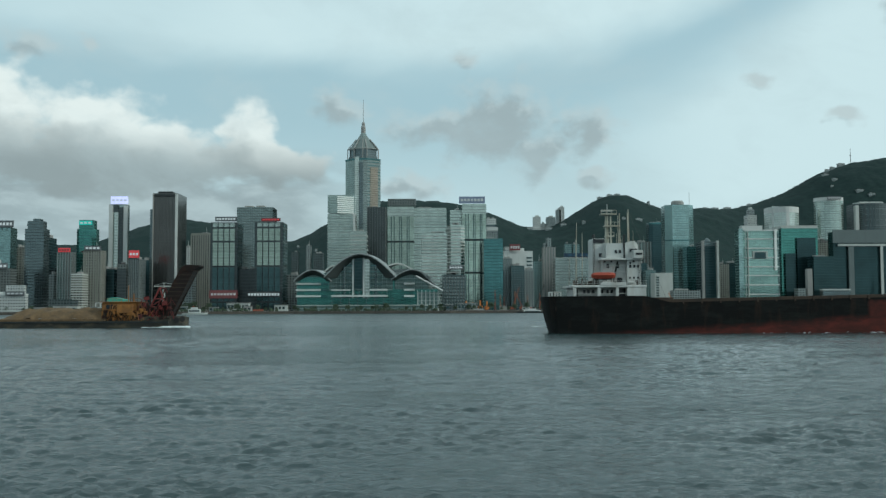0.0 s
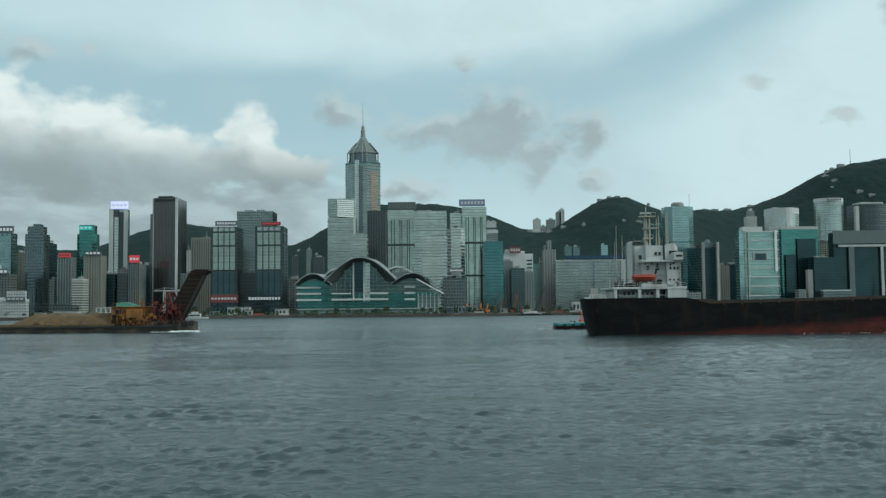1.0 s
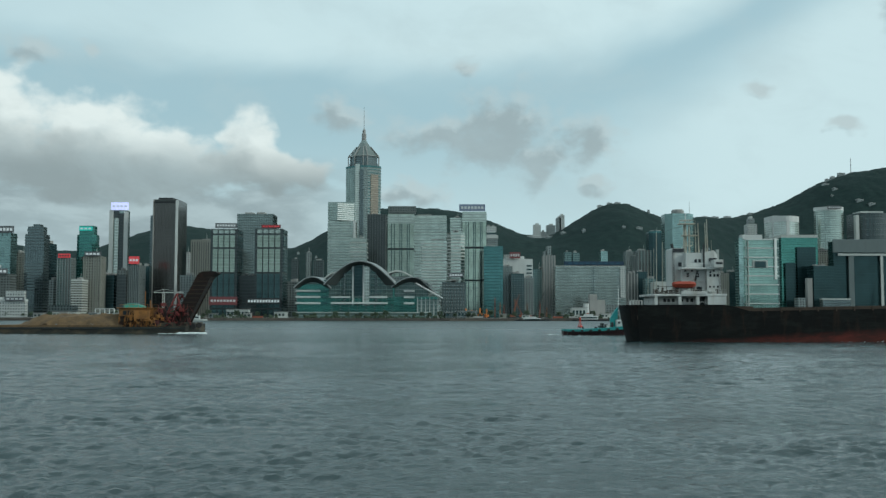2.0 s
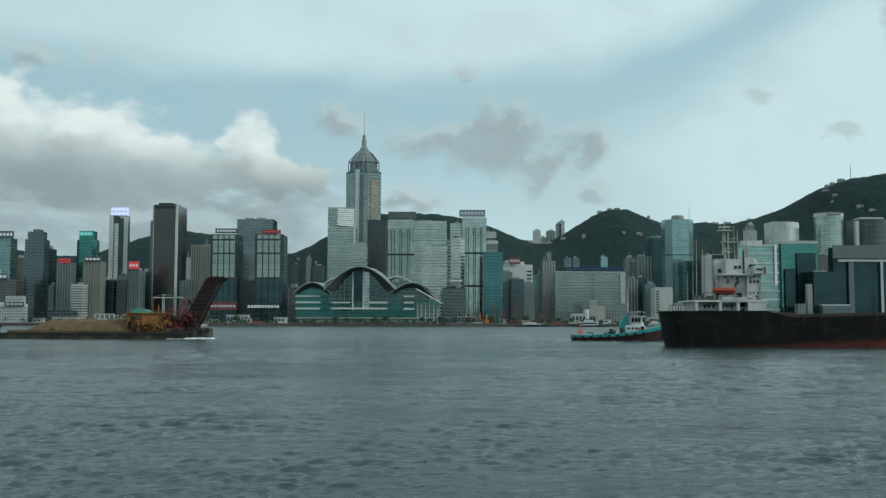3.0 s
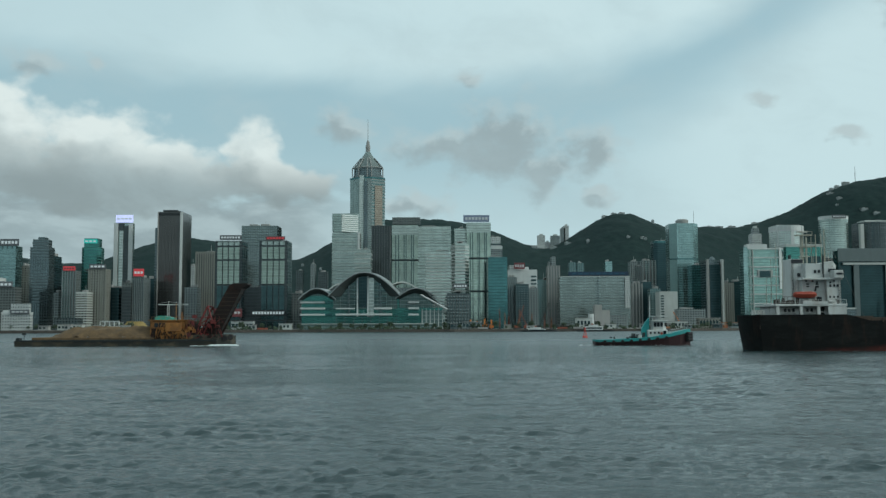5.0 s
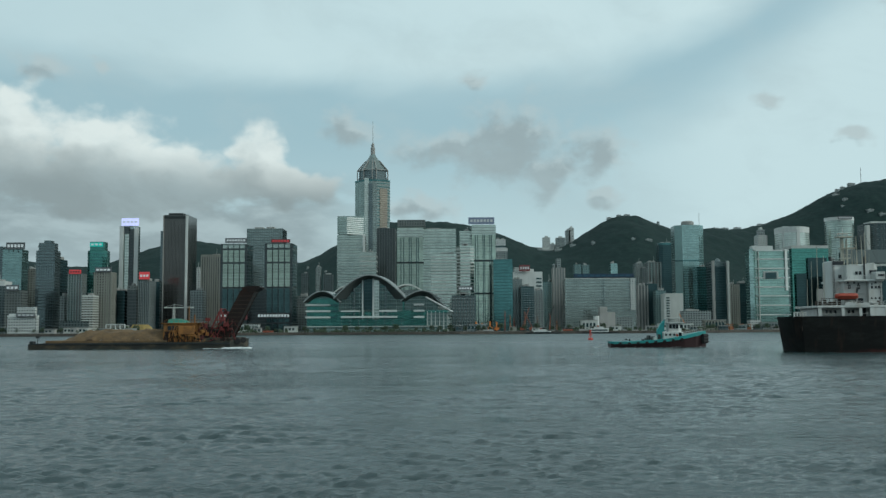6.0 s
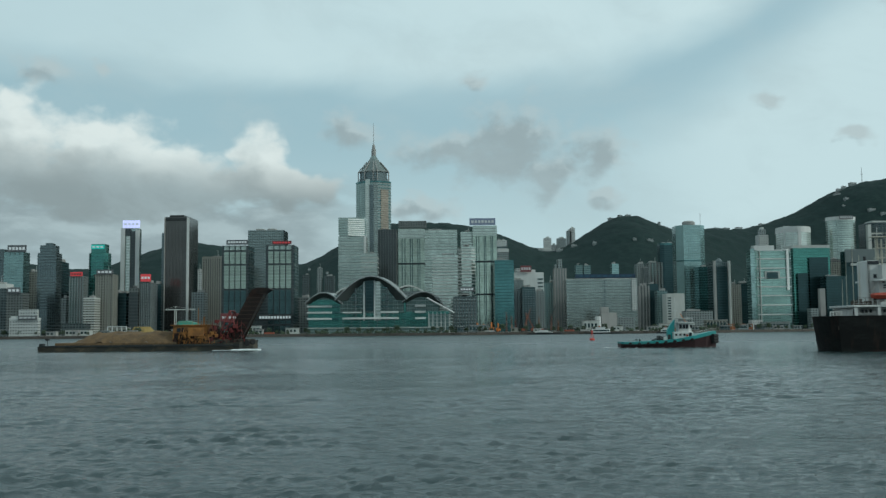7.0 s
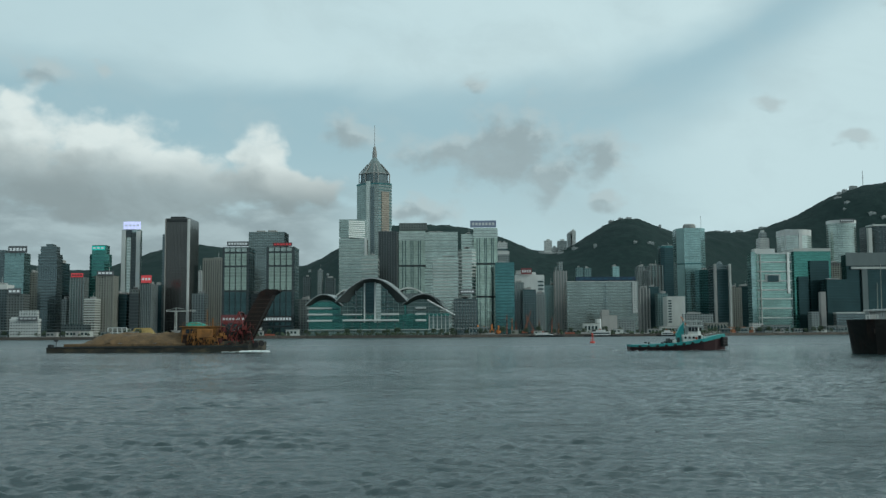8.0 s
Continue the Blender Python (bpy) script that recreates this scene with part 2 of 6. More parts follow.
WATER = water_material()
FOREST = wood_hill_material()
FOAM = surface("white_foam", (0.75, 0.79, 0.8), 0.8, grain=0.3, scale=1.2)
STONE = surface("seawall_stone", (0.085, 0.075, 0.065), 0.85, grain=0.4, scale=0.4, stain=(0.03, 0.032, 0.03), stain_amount=0.7)
PAVING = surface("promenade_paving", (0.24, 0.23, 0.21), 0.85, grain=0.3, scale=0.2)
SLATE = surface("slate_grey_cladding", (0.12, 0.15, 0.152), 0.5, grain=0.2, scale=0.15, streak=0.3)
CONCRETE = surface("grey_concrete", (0.3, 0.3, 0.29), 0.8, grain=0.25, scale=0.15, streak=0.3)
DARK_STEEL = surface("dark_steel", (0.035, 0.04, 0.042), 0.5, 0.4, grain=0.3, scale=0.3)
SIGNAL_WHITE = surface("bright_white_cladding", (0.78, 0.8, 0.78), 0.5, grain=0.1, scale=0.2, streak=0.3)
WHITE_WALL = surface("white_cladding", (0.56, 0.58, 0.57), 0.6, grain=0.15, scale=0.2, streak=0.3)
PALE = surface("pale_cladding", (0.46, 0.48, 0.46), 0.55, grain=0.2, scale=0.15, streak=0.3)
BEIGE = surface("beige_cladding", (0.23, 0.235, 0.21), 0.7, grain=0.2, scale=0.2, streak=0.3)
BLACK_FRAME = surface("black_frame", (0.02, 0.024, 0.026), 0.4, 0.3, grain=0.2, scale=0.2)
ROOF_METAL = surface("aluminium_roof", (0.36, 0.38, 0.38), 0.42, 0.55, grain=0.2, scale=0.1)
# roof undersides: their shade is put into this dark colour
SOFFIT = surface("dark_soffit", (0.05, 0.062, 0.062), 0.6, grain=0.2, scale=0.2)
RED_SIGN = glow("red_sign", (0.62, 0.06, 0.07), 0.4)
PINK_SIGN = glow("faded_red_sign", (0.2, 0.055, 0.06), 0.14)
WHITE_SIGN = glow("white_sign_bars", (0.7, 0.74, 0.75), 0.32)
LILAC_SIGN = glow("lilac_screen", (0.62, 0.62, 0.95), 0.85)
BLUE_SIGN = glow("blue_sign", (0.025, 0.09, 0.15), 0.2)
TEAL_SIGN = glow("teal_sign", (0.05, 0.5, 0.42), 0.5)
SIGN_BOARD = surface("dark_sign_board", (0.1, 0.11, 0.12), 0.6, grain=0.2, scale=0.3)
BLUE_BOARD = surface("blue_grey_sign_board", (0.2, 0.24, 0.34), 0.6, grain=0.15, scale=0.3)
NAVY_BOARD = surface("navy_sign_board", (0.012, 0.035, 0.07), 0.5, grain=0.2, scale=0.3)
GREY_SIGN = surface("grey_sign_bars", (0.55, 0.57, 0.58), 0.6, grain=0.1, scale=0.3)
LEAVES = surface("tree_leaves", (0.045, 0.07, 0.04), 0.8, grain=0.6, scale=0.8)
BARK = surface("tree_bark", (0.1, 0.075, 0.055), 0.9, grain=0.4, scale=1.5)
RUST_ORANGE = surface("weathered_orange_steel", (0.3, 0.13, 0.06), 0.75, grain=0.4, scale=0.6, stain=(0.12, 0.07, 0.05), stain_amount=0.6)
ORANGE = surface("orange_machine_paint", (0.62, 0.2, 0.045), 0.6, grain=0.3, scale=0.8, stain=(0.2, 0.1, 0.06), stain_amount=0.5)

RED_RUST = surface("rust_red_paint", (0.24, 0.07, 0.04), 0.7, grain=0.3, scale=0.5)

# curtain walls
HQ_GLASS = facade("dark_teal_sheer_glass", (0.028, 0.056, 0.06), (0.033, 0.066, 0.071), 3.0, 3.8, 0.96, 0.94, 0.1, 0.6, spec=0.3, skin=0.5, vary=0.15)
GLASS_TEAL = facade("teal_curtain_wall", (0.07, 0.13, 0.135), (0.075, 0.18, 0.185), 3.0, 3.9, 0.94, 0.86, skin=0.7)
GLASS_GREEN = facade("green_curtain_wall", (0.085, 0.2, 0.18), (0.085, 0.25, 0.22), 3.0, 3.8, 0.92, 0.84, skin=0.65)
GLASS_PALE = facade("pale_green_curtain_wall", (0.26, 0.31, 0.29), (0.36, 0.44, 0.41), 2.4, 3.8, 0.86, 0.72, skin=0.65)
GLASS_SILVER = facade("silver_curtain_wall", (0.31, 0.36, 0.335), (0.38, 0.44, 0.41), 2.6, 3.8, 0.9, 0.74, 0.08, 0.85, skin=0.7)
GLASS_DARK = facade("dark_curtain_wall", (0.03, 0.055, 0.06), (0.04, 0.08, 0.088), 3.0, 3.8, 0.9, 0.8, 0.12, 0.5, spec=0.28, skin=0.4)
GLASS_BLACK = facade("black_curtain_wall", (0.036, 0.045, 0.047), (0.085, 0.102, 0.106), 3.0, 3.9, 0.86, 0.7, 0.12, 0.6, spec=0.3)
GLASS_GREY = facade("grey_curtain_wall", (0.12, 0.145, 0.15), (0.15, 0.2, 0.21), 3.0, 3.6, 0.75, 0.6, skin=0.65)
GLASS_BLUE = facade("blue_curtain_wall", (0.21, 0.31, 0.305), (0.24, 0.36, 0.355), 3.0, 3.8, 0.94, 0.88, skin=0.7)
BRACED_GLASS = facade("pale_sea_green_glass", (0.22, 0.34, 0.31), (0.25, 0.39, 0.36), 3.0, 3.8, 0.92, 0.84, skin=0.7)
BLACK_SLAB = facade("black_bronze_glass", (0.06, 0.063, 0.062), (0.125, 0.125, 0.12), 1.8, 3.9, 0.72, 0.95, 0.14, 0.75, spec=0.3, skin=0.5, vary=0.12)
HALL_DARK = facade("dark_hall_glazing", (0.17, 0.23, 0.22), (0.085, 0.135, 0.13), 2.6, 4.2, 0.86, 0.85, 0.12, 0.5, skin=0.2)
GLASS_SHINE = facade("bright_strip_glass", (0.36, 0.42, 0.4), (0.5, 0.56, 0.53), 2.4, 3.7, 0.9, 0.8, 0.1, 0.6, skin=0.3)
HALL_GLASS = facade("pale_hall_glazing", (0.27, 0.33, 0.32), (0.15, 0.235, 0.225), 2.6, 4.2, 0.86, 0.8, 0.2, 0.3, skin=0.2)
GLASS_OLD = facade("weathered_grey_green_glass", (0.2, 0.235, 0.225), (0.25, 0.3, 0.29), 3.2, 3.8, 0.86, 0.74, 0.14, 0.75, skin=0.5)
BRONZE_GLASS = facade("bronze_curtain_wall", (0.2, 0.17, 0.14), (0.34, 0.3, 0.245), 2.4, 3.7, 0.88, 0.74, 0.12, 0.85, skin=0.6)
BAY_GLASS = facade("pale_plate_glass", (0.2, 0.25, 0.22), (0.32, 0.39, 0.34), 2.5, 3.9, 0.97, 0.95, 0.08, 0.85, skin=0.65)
BAY_DARK_REFLECTION = facade("dark_teal_plate_glass", (0.04, 0.07, 0.075), (0.07, 0.12, 0.125), 2.5, 3.9, 0.97, 0.95, 0.08, 0.85, skin=0.65)
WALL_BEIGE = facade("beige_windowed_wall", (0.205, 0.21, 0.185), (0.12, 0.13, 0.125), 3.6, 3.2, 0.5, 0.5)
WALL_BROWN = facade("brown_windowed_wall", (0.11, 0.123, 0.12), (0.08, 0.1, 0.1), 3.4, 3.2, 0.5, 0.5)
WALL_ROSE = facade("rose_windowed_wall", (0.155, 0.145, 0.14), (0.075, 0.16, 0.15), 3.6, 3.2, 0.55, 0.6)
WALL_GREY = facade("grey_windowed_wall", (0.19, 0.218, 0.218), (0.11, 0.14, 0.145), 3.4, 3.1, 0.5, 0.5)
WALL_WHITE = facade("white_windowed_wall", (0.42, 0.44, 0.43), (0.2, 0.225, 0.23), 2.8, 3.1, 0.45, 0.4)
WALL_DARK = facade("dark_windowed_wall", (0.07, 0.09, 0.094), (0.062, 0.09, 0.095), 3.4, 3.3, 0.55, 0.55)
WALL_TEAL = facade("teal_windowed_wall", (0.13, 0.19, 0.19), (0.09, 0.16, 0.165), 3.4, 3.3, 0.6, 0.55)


# ---------------------------------------------------------------- mesh helpers
def linked(name, bm, mats, parent=None, label="", smooth=False):
    me = bpy.data.meshes.new(name)
    bmesh.ops.recalc_face_normals(bm, faces=bm.faces)
    bm.to_mesh(me)
    bm.free()
    for q in (mats if isinstance(mats, (list, tuple)) else [mats]):
        me.materials.append(q)
    if smooth:
        for p in me.polygons:
            p.use_smooth = True
        me.set_sharp_from_angle(angle=radians(42))
    ob = new(name, me)
    if parent is not None:
        ob.parent = parent
    if label:
        tagged(ob, label)
    return ob


def part(name, bm, mat, parent, label="", smooth=False):
    return linked(name, bm, mat, parent, label, smooth)


def again(ob, x=0, y=0, z=0, name=None):
    """The same piece once more, moved within its thing."""
    c = new(name or ob.name.split(".")[0], ob.data)
    c.parent = ob.parent
    c.matrix_basis = pose(x, y, z)
    return c


def block(bm, x0, x1, y0, y1, z0, z1, bevel=0.0, m=None):
    vs = [bm.verts.new((x, y, z)) for z in (z0, z1) for x, y in ((x0, y0), (x1, y0), (x1, y1), (x0, y1))]
    fs = [bm.faces.new([vs[i] for i in f]) for f in
          ((3, 2, 1, 0), (4, 5, 6, 7), (0, 1, 5, 4), (1, 2, 6, 5), (2, 3, 7, 6), (3, 0, 4, 7))]
    if bevel:
        es = list({e for f in fs for e in f.edges})
        out = bmesh.ops.bevel(bm, geom=es, offset=bevel, segments=1, affect="EDGES")
        vs = list({v for f in out["faces"] for v in f.verts} | {v for v in vs if v.is_valid})
    if m is not None:
        bmesh.ops.transform(bm, matrix=m, verts=[v for v in vs if v.is_valid])
    return bm


def box(x0, x1, y0, y1, z0, z1, bevel=0.0):
    return block(bmesh.new(), x0, x1, y0, y1, z0, z1, bevel)


def prism(bm, poly, z0, z1, taper=1.0):
    """A closed prism on a plan outline; taper shrinks its top towards the middle."""
    cx, cy = sum(p[0] for p in poly) / len(poly), sum(p[1] for p in poly) / len(poly)
    lo = [bm.verts.new((x, y, z0)) for x, y in poly]
    hi = [bm.verts.new((cx + (x - cx) * taper, cy + (y - cy) * taper, z1)) for x, y in poly]
    k = len(poly)
    bm.faces.new(lo[::-1]), bm.faces.new(hi)
    for i in range(k):
        bm.faces.new((lo[i], lo[(i + 1) % k], hi[(i + 1) % k], hi[i]))
    return bm


def rod(bm, a, b, r, r2=None, sides=6):
    """A round bar from a to b."""
    a, b = Vector(a), Vector(b)
    q = (b - a).to_track_quat("Z", "Y").to_matrix().to_4x4()
    m = Matrix.Translation((a + b) / 2) @ q
    bmesh.ops.create_cone(bm, cap_ends=True, segments=sides, radius1=r, radius2=r if r2 is None else r2, depth=(b - a).length, matrix=m)
    return bm


def lathe(bm, prof, sides=16, at=(0, 0, 0), squash=1.0):
    """A turned form: prof is radius, height pairs."""
    rings = []
    for r, z in prof:
        rings.append([bm.verts.new((at[0] + r * math.cos(2 * math.pi * i / sides), at[1] + squash * r * math.sin(2 * math.pi * i / sides), at[2] + z)) for i in range(sides)])
    for a, b in zip(rings, rings[1:]):
        for i in range(sides):
            bm.faces.new((a[i], a[(i + 1) % sides], b[(i + 1) % sides], b[i]))
    bm.faces.new(rings[0][::-1]), bm.faces.new(rings[-1])
    return bm


def loft(bm, rings, caps=True):
    made = [[bm.verts.new(p) for p in r] for r in rings]
    for a, b in zip(made, made[1:]):
        k = len(a)
        for i in range(k):
            bm.faces.new((a[i], a[(i + 1) % k], b[(i + 1) % k], b[i]))
    if caps:
        bm.faces.new(made[0][::-1]), bm.faces.new(made[-1])
    return bm


def thing(name, label, category, x=0, y=0, z=0, rz=0, group="", kind=""):
    e = new(name)
    e.matrix_basis = pose(x, y, z, 0, 0, rz)
    return tagged(e, label, category, group, kind)


# ---------------------------------------------------------------- sea, shore and hills
LAND = 3.0
SHORE = 1090.0


def build_water():
    rows = [-4000, -1500, -500, -150, -40, 0, 14]
    y = 24.0
    while y < 620:
        rows.append(y)
        y *= 1.0036 if y < 230 else 1.008
    rows += [680, 760, 860, 980, 1100, 1300, 1800, 3000, 5200]
    cols = [-60, -20, -8, -3, -1.4, -0.9] + list(np.linspace(-0.62, 0.62, 800)) + [0.9, 1.4, 3, 8, 20, 60]
    R, C = np.array(rows, float), np.array(cols, float)
    Y = np.repeat(R[:, None], len(C), 1)
    X = C[None, :] * (np.maximum(Y, 0) + 40.0)
    Z = np.zeros_like(X)
    rng = np.random.RandomState(4)
    for i in range(50):
        lam = 0.36 * (1.045 ** i) * rng.uniform(0.9, 1.1)
        ang = rng.normal(math.radians(82), 0.75)
        k = 2 * math.pi / lam
        amp = 0.011 * lam ** 0.5 * rng.uniform(0.6, 1.2)
        ph = k * (X * math.cos(ang) + Y * math.sin(ang)) + rng.uniform(0, 6.28)
        step = np.maximum(np.where(Y < 230, 0.0036, 0.008) * Y, 0.05)
        fade = np.clip((lam / step - 2.2) / 2.0, 0, 1)
        s = np.sin(ph)
        Z += amp * fade * (s + 0.35 * (s * s - 0.5))
    gust = np.zeros_like(X)                                  # ruffled and slack patches
    for i in range(9):
        ang, lam = rng.uniform(0, 6.28), rng.uniform(9, 60)
        k = 2 * math.pi / lam
        gust += np.sin(k * (X * 0.55 * math.cos(ang) + Y * math.sin(ang)) + rng.uniform(0, 6.28))
    gust = np.clip(0.8 + 0.2 * gust, 0.25, 1.5)
    inside = (np.abs(C)[None, :] < 0.61) & (Y > 20) & (Y < 640)
    Z *= gust * inside
    nr, nc = X.shape
    verts = np.stack([X, Y, Z], -1).reshape(-1, 3)
    i = np.arange(nr * nc).reshape(nr, nc)
    faces = np.stack([i[:-1, :-1], i[:-1, 1:], i[1:, 1:], i[1:, :-1]], -1).reshape(-1, 4)
    me = bpy.data.meshes.new("water")
    me.from_pydata(verts.tolist(), [], faces.tolist())
    me.polygons.foreach_set("use_smooth", [True] * len(faces))
    me.materials.append(WATER)
    return tagged(new("water", me), "grey-green harbour water with short choppy waves", "water", kind="structure")


water = build_water()

# reclaimed land behind a stone seawall that falls back towards the west
bm = bmesh.new()
prism(bm, [(-3500, 1010), (-330, 1050), (-160, SHORE), (20, SHORE), (60, 1105), (250, 1125), (520, 1290), (3500, 1400), (3500, 4900), (-3500, 4900)], -2.0, LAND)
land = tagged(linked("ground", bm, [STONE]), "flat reclaimed land behind a dark stone seawall", "ground", kind="structure")
bm = bmesh.new()
prism(bm, [(-3400, 1030), (-330, 1058), (-158, SHORE + 5), (18, SHORE + 5), (58, 1112), (250, 1133), (520, 1300), (3400, 1415), (3400, 4800), (-3400, 4800)], LAND - 0.5, LAND + 0.03)
tagged(linked("pavement", bm, [PAVING]), "pale promenade paving along the waterfront", "pavement", kind="structure")


def build_hills():
    """Wooded ridges: rounded summits on a height field, roughened by tree crowns."""
    xs, ys = np.linspace(-1700, 2300, 500), np.linspace(2050, 4300, 130)
    X, Y = np.meshgrid(xs, ys)
    Z = np.zeros_like(X)

    crest = 2600 + 500 / (1 + np.exp(-(X - 700) / 140))      # the ridge runs further back in the west
    fall = np.where(Y < crest, np.exp(-((Y - crest) / 470) ** 2), np.exp(-((Y - crest) / 700) ** 2))

    def summit(x, h):
        nonlocal Z
        Z = Z + h * np.exp(-((X - x) / 115) ** 2) * fall
    summit(-1500, 107)
    summit(-1395, 107)
    summit(-1290, 106)
    summit(-1185, 100)
    summit(-1080, 101)
    summit(-975, 86)
    summit(-870, 85)
    summit(-765, 107)
    summit(-660, 134)
    summit(-555, 114)
    summit(-450, 103)
    summit(-345, 73)
    summit(-240, 136)
    summit(-135, 154)
    summit(-30, 146)
    summit(75, 148)
    summit(180, 126)
    summit(285, 90)
    summit(390, 136)
    summit(495, 181)
    summit(600, 138)
    summit(705, 148)
    summit(810, 154)
    summit(915, 152)
    summit(1020, 169)
    summit(1125, 187)
    summit(1230, 230)
    summit(1335, 238)
    summit(1440, 246)
    summit(1545, 245)
    summit(1650, 233)
    summit(1755, 217)
    summit(1860, 214)
    summit(1965, 213)
    summit(2070, 213)
    summit(2175, 213)
    flat = [(float(a), float(b)) for a, b in zip(X.ravel(), Y.ravel())]
    rough = np.array([noise.fractal(Vector((a * 0.004, b * 0.004, 0)), 1.0, 2.0, 5) * 5 + noise.fractal(Vector((a * 0.03, b * 0.03, 5)), 0.8, 2.0, 4) * 4
                      for a, b in flat]).reshape(X.shape)
    Z = np.maximum(Z + rough * np.clip(Z / 60, 0, 1), 0) - 2
    nr, nc = X.shape
    i = np.arange(nr * nc).reshape(nr, nc)
    faces = np.stack([i[:-1, :-1], i[:-1, 1:], i[1:, 1:], i[1:, :-1]], -1).reshape(-1, 4)
    me = bpy.data.meshes.new("hills")
    me.from_pydata(np.stack([X, Y, Z], -1).reshape(-1, 3).tolist(), [], faces.tolist())
    me.polygons.foreach_set("use_smooth", [True] * len(faces))
    me.materials.append(FOREST)
    return tagged(new("hills", me), "dark green wooded hills rising behind the city", "hill", kind="structure")


build_hills()


def build_backdrop():
    """The near shore behind the camera, in plain blocks, that closes the place and stands in the glass of the far towers."""
    rng = random.Random(77)
    bm = bmesh.new()
    prism(bm, [(-3400, -3000), (3400, -3000), (3400, -420), (-3400, -420)], -2.0, 3.0)
    x = -2600
    while x < 2600:
        w, h = rng.uniform(50, 120), rng.choice((25, 35, 45, 60, 80)) * rng.uniform(0.8, 1.2)
        y = -620 - rng.uniform(0, 260)
        block(bm, x, x + w, y - 60, y, 2, h)
        x += w + rng.uniform(0, 40)
    return tagged(linked("backdrop", bm, [WALL_DARK]), "plain grey city blocks along the near shore", "backdrop", kind="structure")


build_backdrop()


# ---------------------------------------------------------------- the city
def plan_of(kind, w, d):
    if kind == "round":
        return [(w / 2 * math.cos(a), d / 2 * math.sin(a)) for a in [2 * math.pi * i / 28 for i in range(28)]]
    if kind == "cut":
        c = min(w, d) * 0.22
        return [(-w / 2 + c, -d / 2), (w / 2 - c, -d / 2), (w / 2, -d / 2 + c), (w / 2, d / 2 - c), (w / 2 - c, d / 2), (-w / 2 + c, d / 2), (-w / 2, d / 2 - c), (-w / 2, -d / 2 + c)]
    if kind == "bow":
        k = 9
        front = [(-w / 2 + w * i / k, -d / 2 + d * 0.42 * (2 * i / k - 1) ** 2) for i in range(k + 1)]
        return front + [(w / 2, d / 2), (-w / 2, d / 2)]
    return [(-w / 2, -d / 2), (w / 2, -d / 2), (w / 2, d / 2), (-w / 2, d / 2)]


def grown(poly, g):
    """The outline moved outwards by about g."""
    out = []
    for x, y in poly:
        r = math.hypot(x, y) or 1.0
        out.append((x + g * (1 if x > 0 else -1) * min(1, abs(x) / r * 1.42), y + g * (1 if y > 0 else -1) * min(1, abs(y) / r * 1.42)))
    return out


def tower(name, label, x, y, w, h, mat, d=None, plan="box", rz=0.0, bands=0, band=1.1, band_mat=None, fins=0, fin=0.9, fin_mat=None,
          roof=(), category="building", top=0.0, plant=True, group=""):
    """A building whose front stands at y. bands: storey bands; fins: upright ribs on front and sides; roof: blocks (from, to, height, material)
    along its width; top: a parapet."""
    d = d or max(18.0, w * 0.8)
    t = thing(name, label, category, x, y + d / 2, LAND, rz, group)
    poly = plan_of(plan, w, d)
    part("body", prism(bmesh.new(), poly, -1.0, h), mat, t)
    if bands:
        step = h / (bands + 1)
        first = part("spandrel", prism(bmesh.new(), grown(poly, 0.45), -band / 2, band / 2), band_mat or PALE, t)
        first.matrix_basis = pose(0, 0, step)
        for i in range(2, bands + 1):
            again(first, 0, 0, step * i)
    if fins:
        step = w / fins
        first = part("fin", box(-fin / 2, fin / 2, -0.7, 0.35, -0.5, h), fin_mat or BLACK_FRAME, t)
        first.matrix_basis = pose(-w / 2, -d / 2, 0)
        for i in range(1, fins + 1):
            again(first, -w / 2 + i * step, -d / 2, 0)
        side = part("fin", box(-0.35, 0.5, -fin / 2, fin / 2, -0.5, h), fin_mat or BLACK_FRAME, t)
        sx = -w / 2 - 0.2 if x > 0 else w / 2
        side.matrix_basis = pose(sx, -d / 2 + step, 0)
        for i in range(2, max(2, int(d / step)) + 1):
            again(side, sx, -d / 2 + i * step, 0)
    if top:
        part("parapet", prism(bmesh.new(), grown(poly, 0.3), h - top, h + 0.6), band_mat or PALE, t)
    for k_, (a, b, rh, rm) in enumerate(roof):
        bm = bmesh.new()
        block(bm, -w / 2 + a * w, -w / 2 + b * w, -d * 0.38 + 0.9 * k_, d * 0.3 - 0.7 * k_, h - 0.1 - 0.2 * k_, h + rh, 0.4)
        part("roof_block", bm, rm, t)
    if plant and not roof and h > 25:
        rng = random.Random(int(x * 7 + h))
        for i in range(2):
            px = rng.uniform(-0.3, 0.25) * w
            bm = box(px - 0.12 * w, px + 0.12 * w, -d * 0.2, d * 0.2, h, h + rng.uniform(2.0, 4.0), 0.3)
            part("roof_plant", bm, CONCRETE, t)
        if rng.random() < 0.6:
            part("antenna", rod(bmesh.new(), (w * 0.1, 0, h), (w * 0.1, 0, h + rng.uniform(5, 11)), 0.3, 0.15, 5), PALE, t)
    return t


def at_face(t, x0, x1, z0, z1, yf, thick=0.8):
    """A box in the thing's own space from numbers of the place."""
    lx, ly, lz = t.matrix_basis.translation
    return box(x0 - lx, x1 - lx, yf - ly - thick, yf - ly + 0.3, z0 - lz, z1 - lz, 0.15)


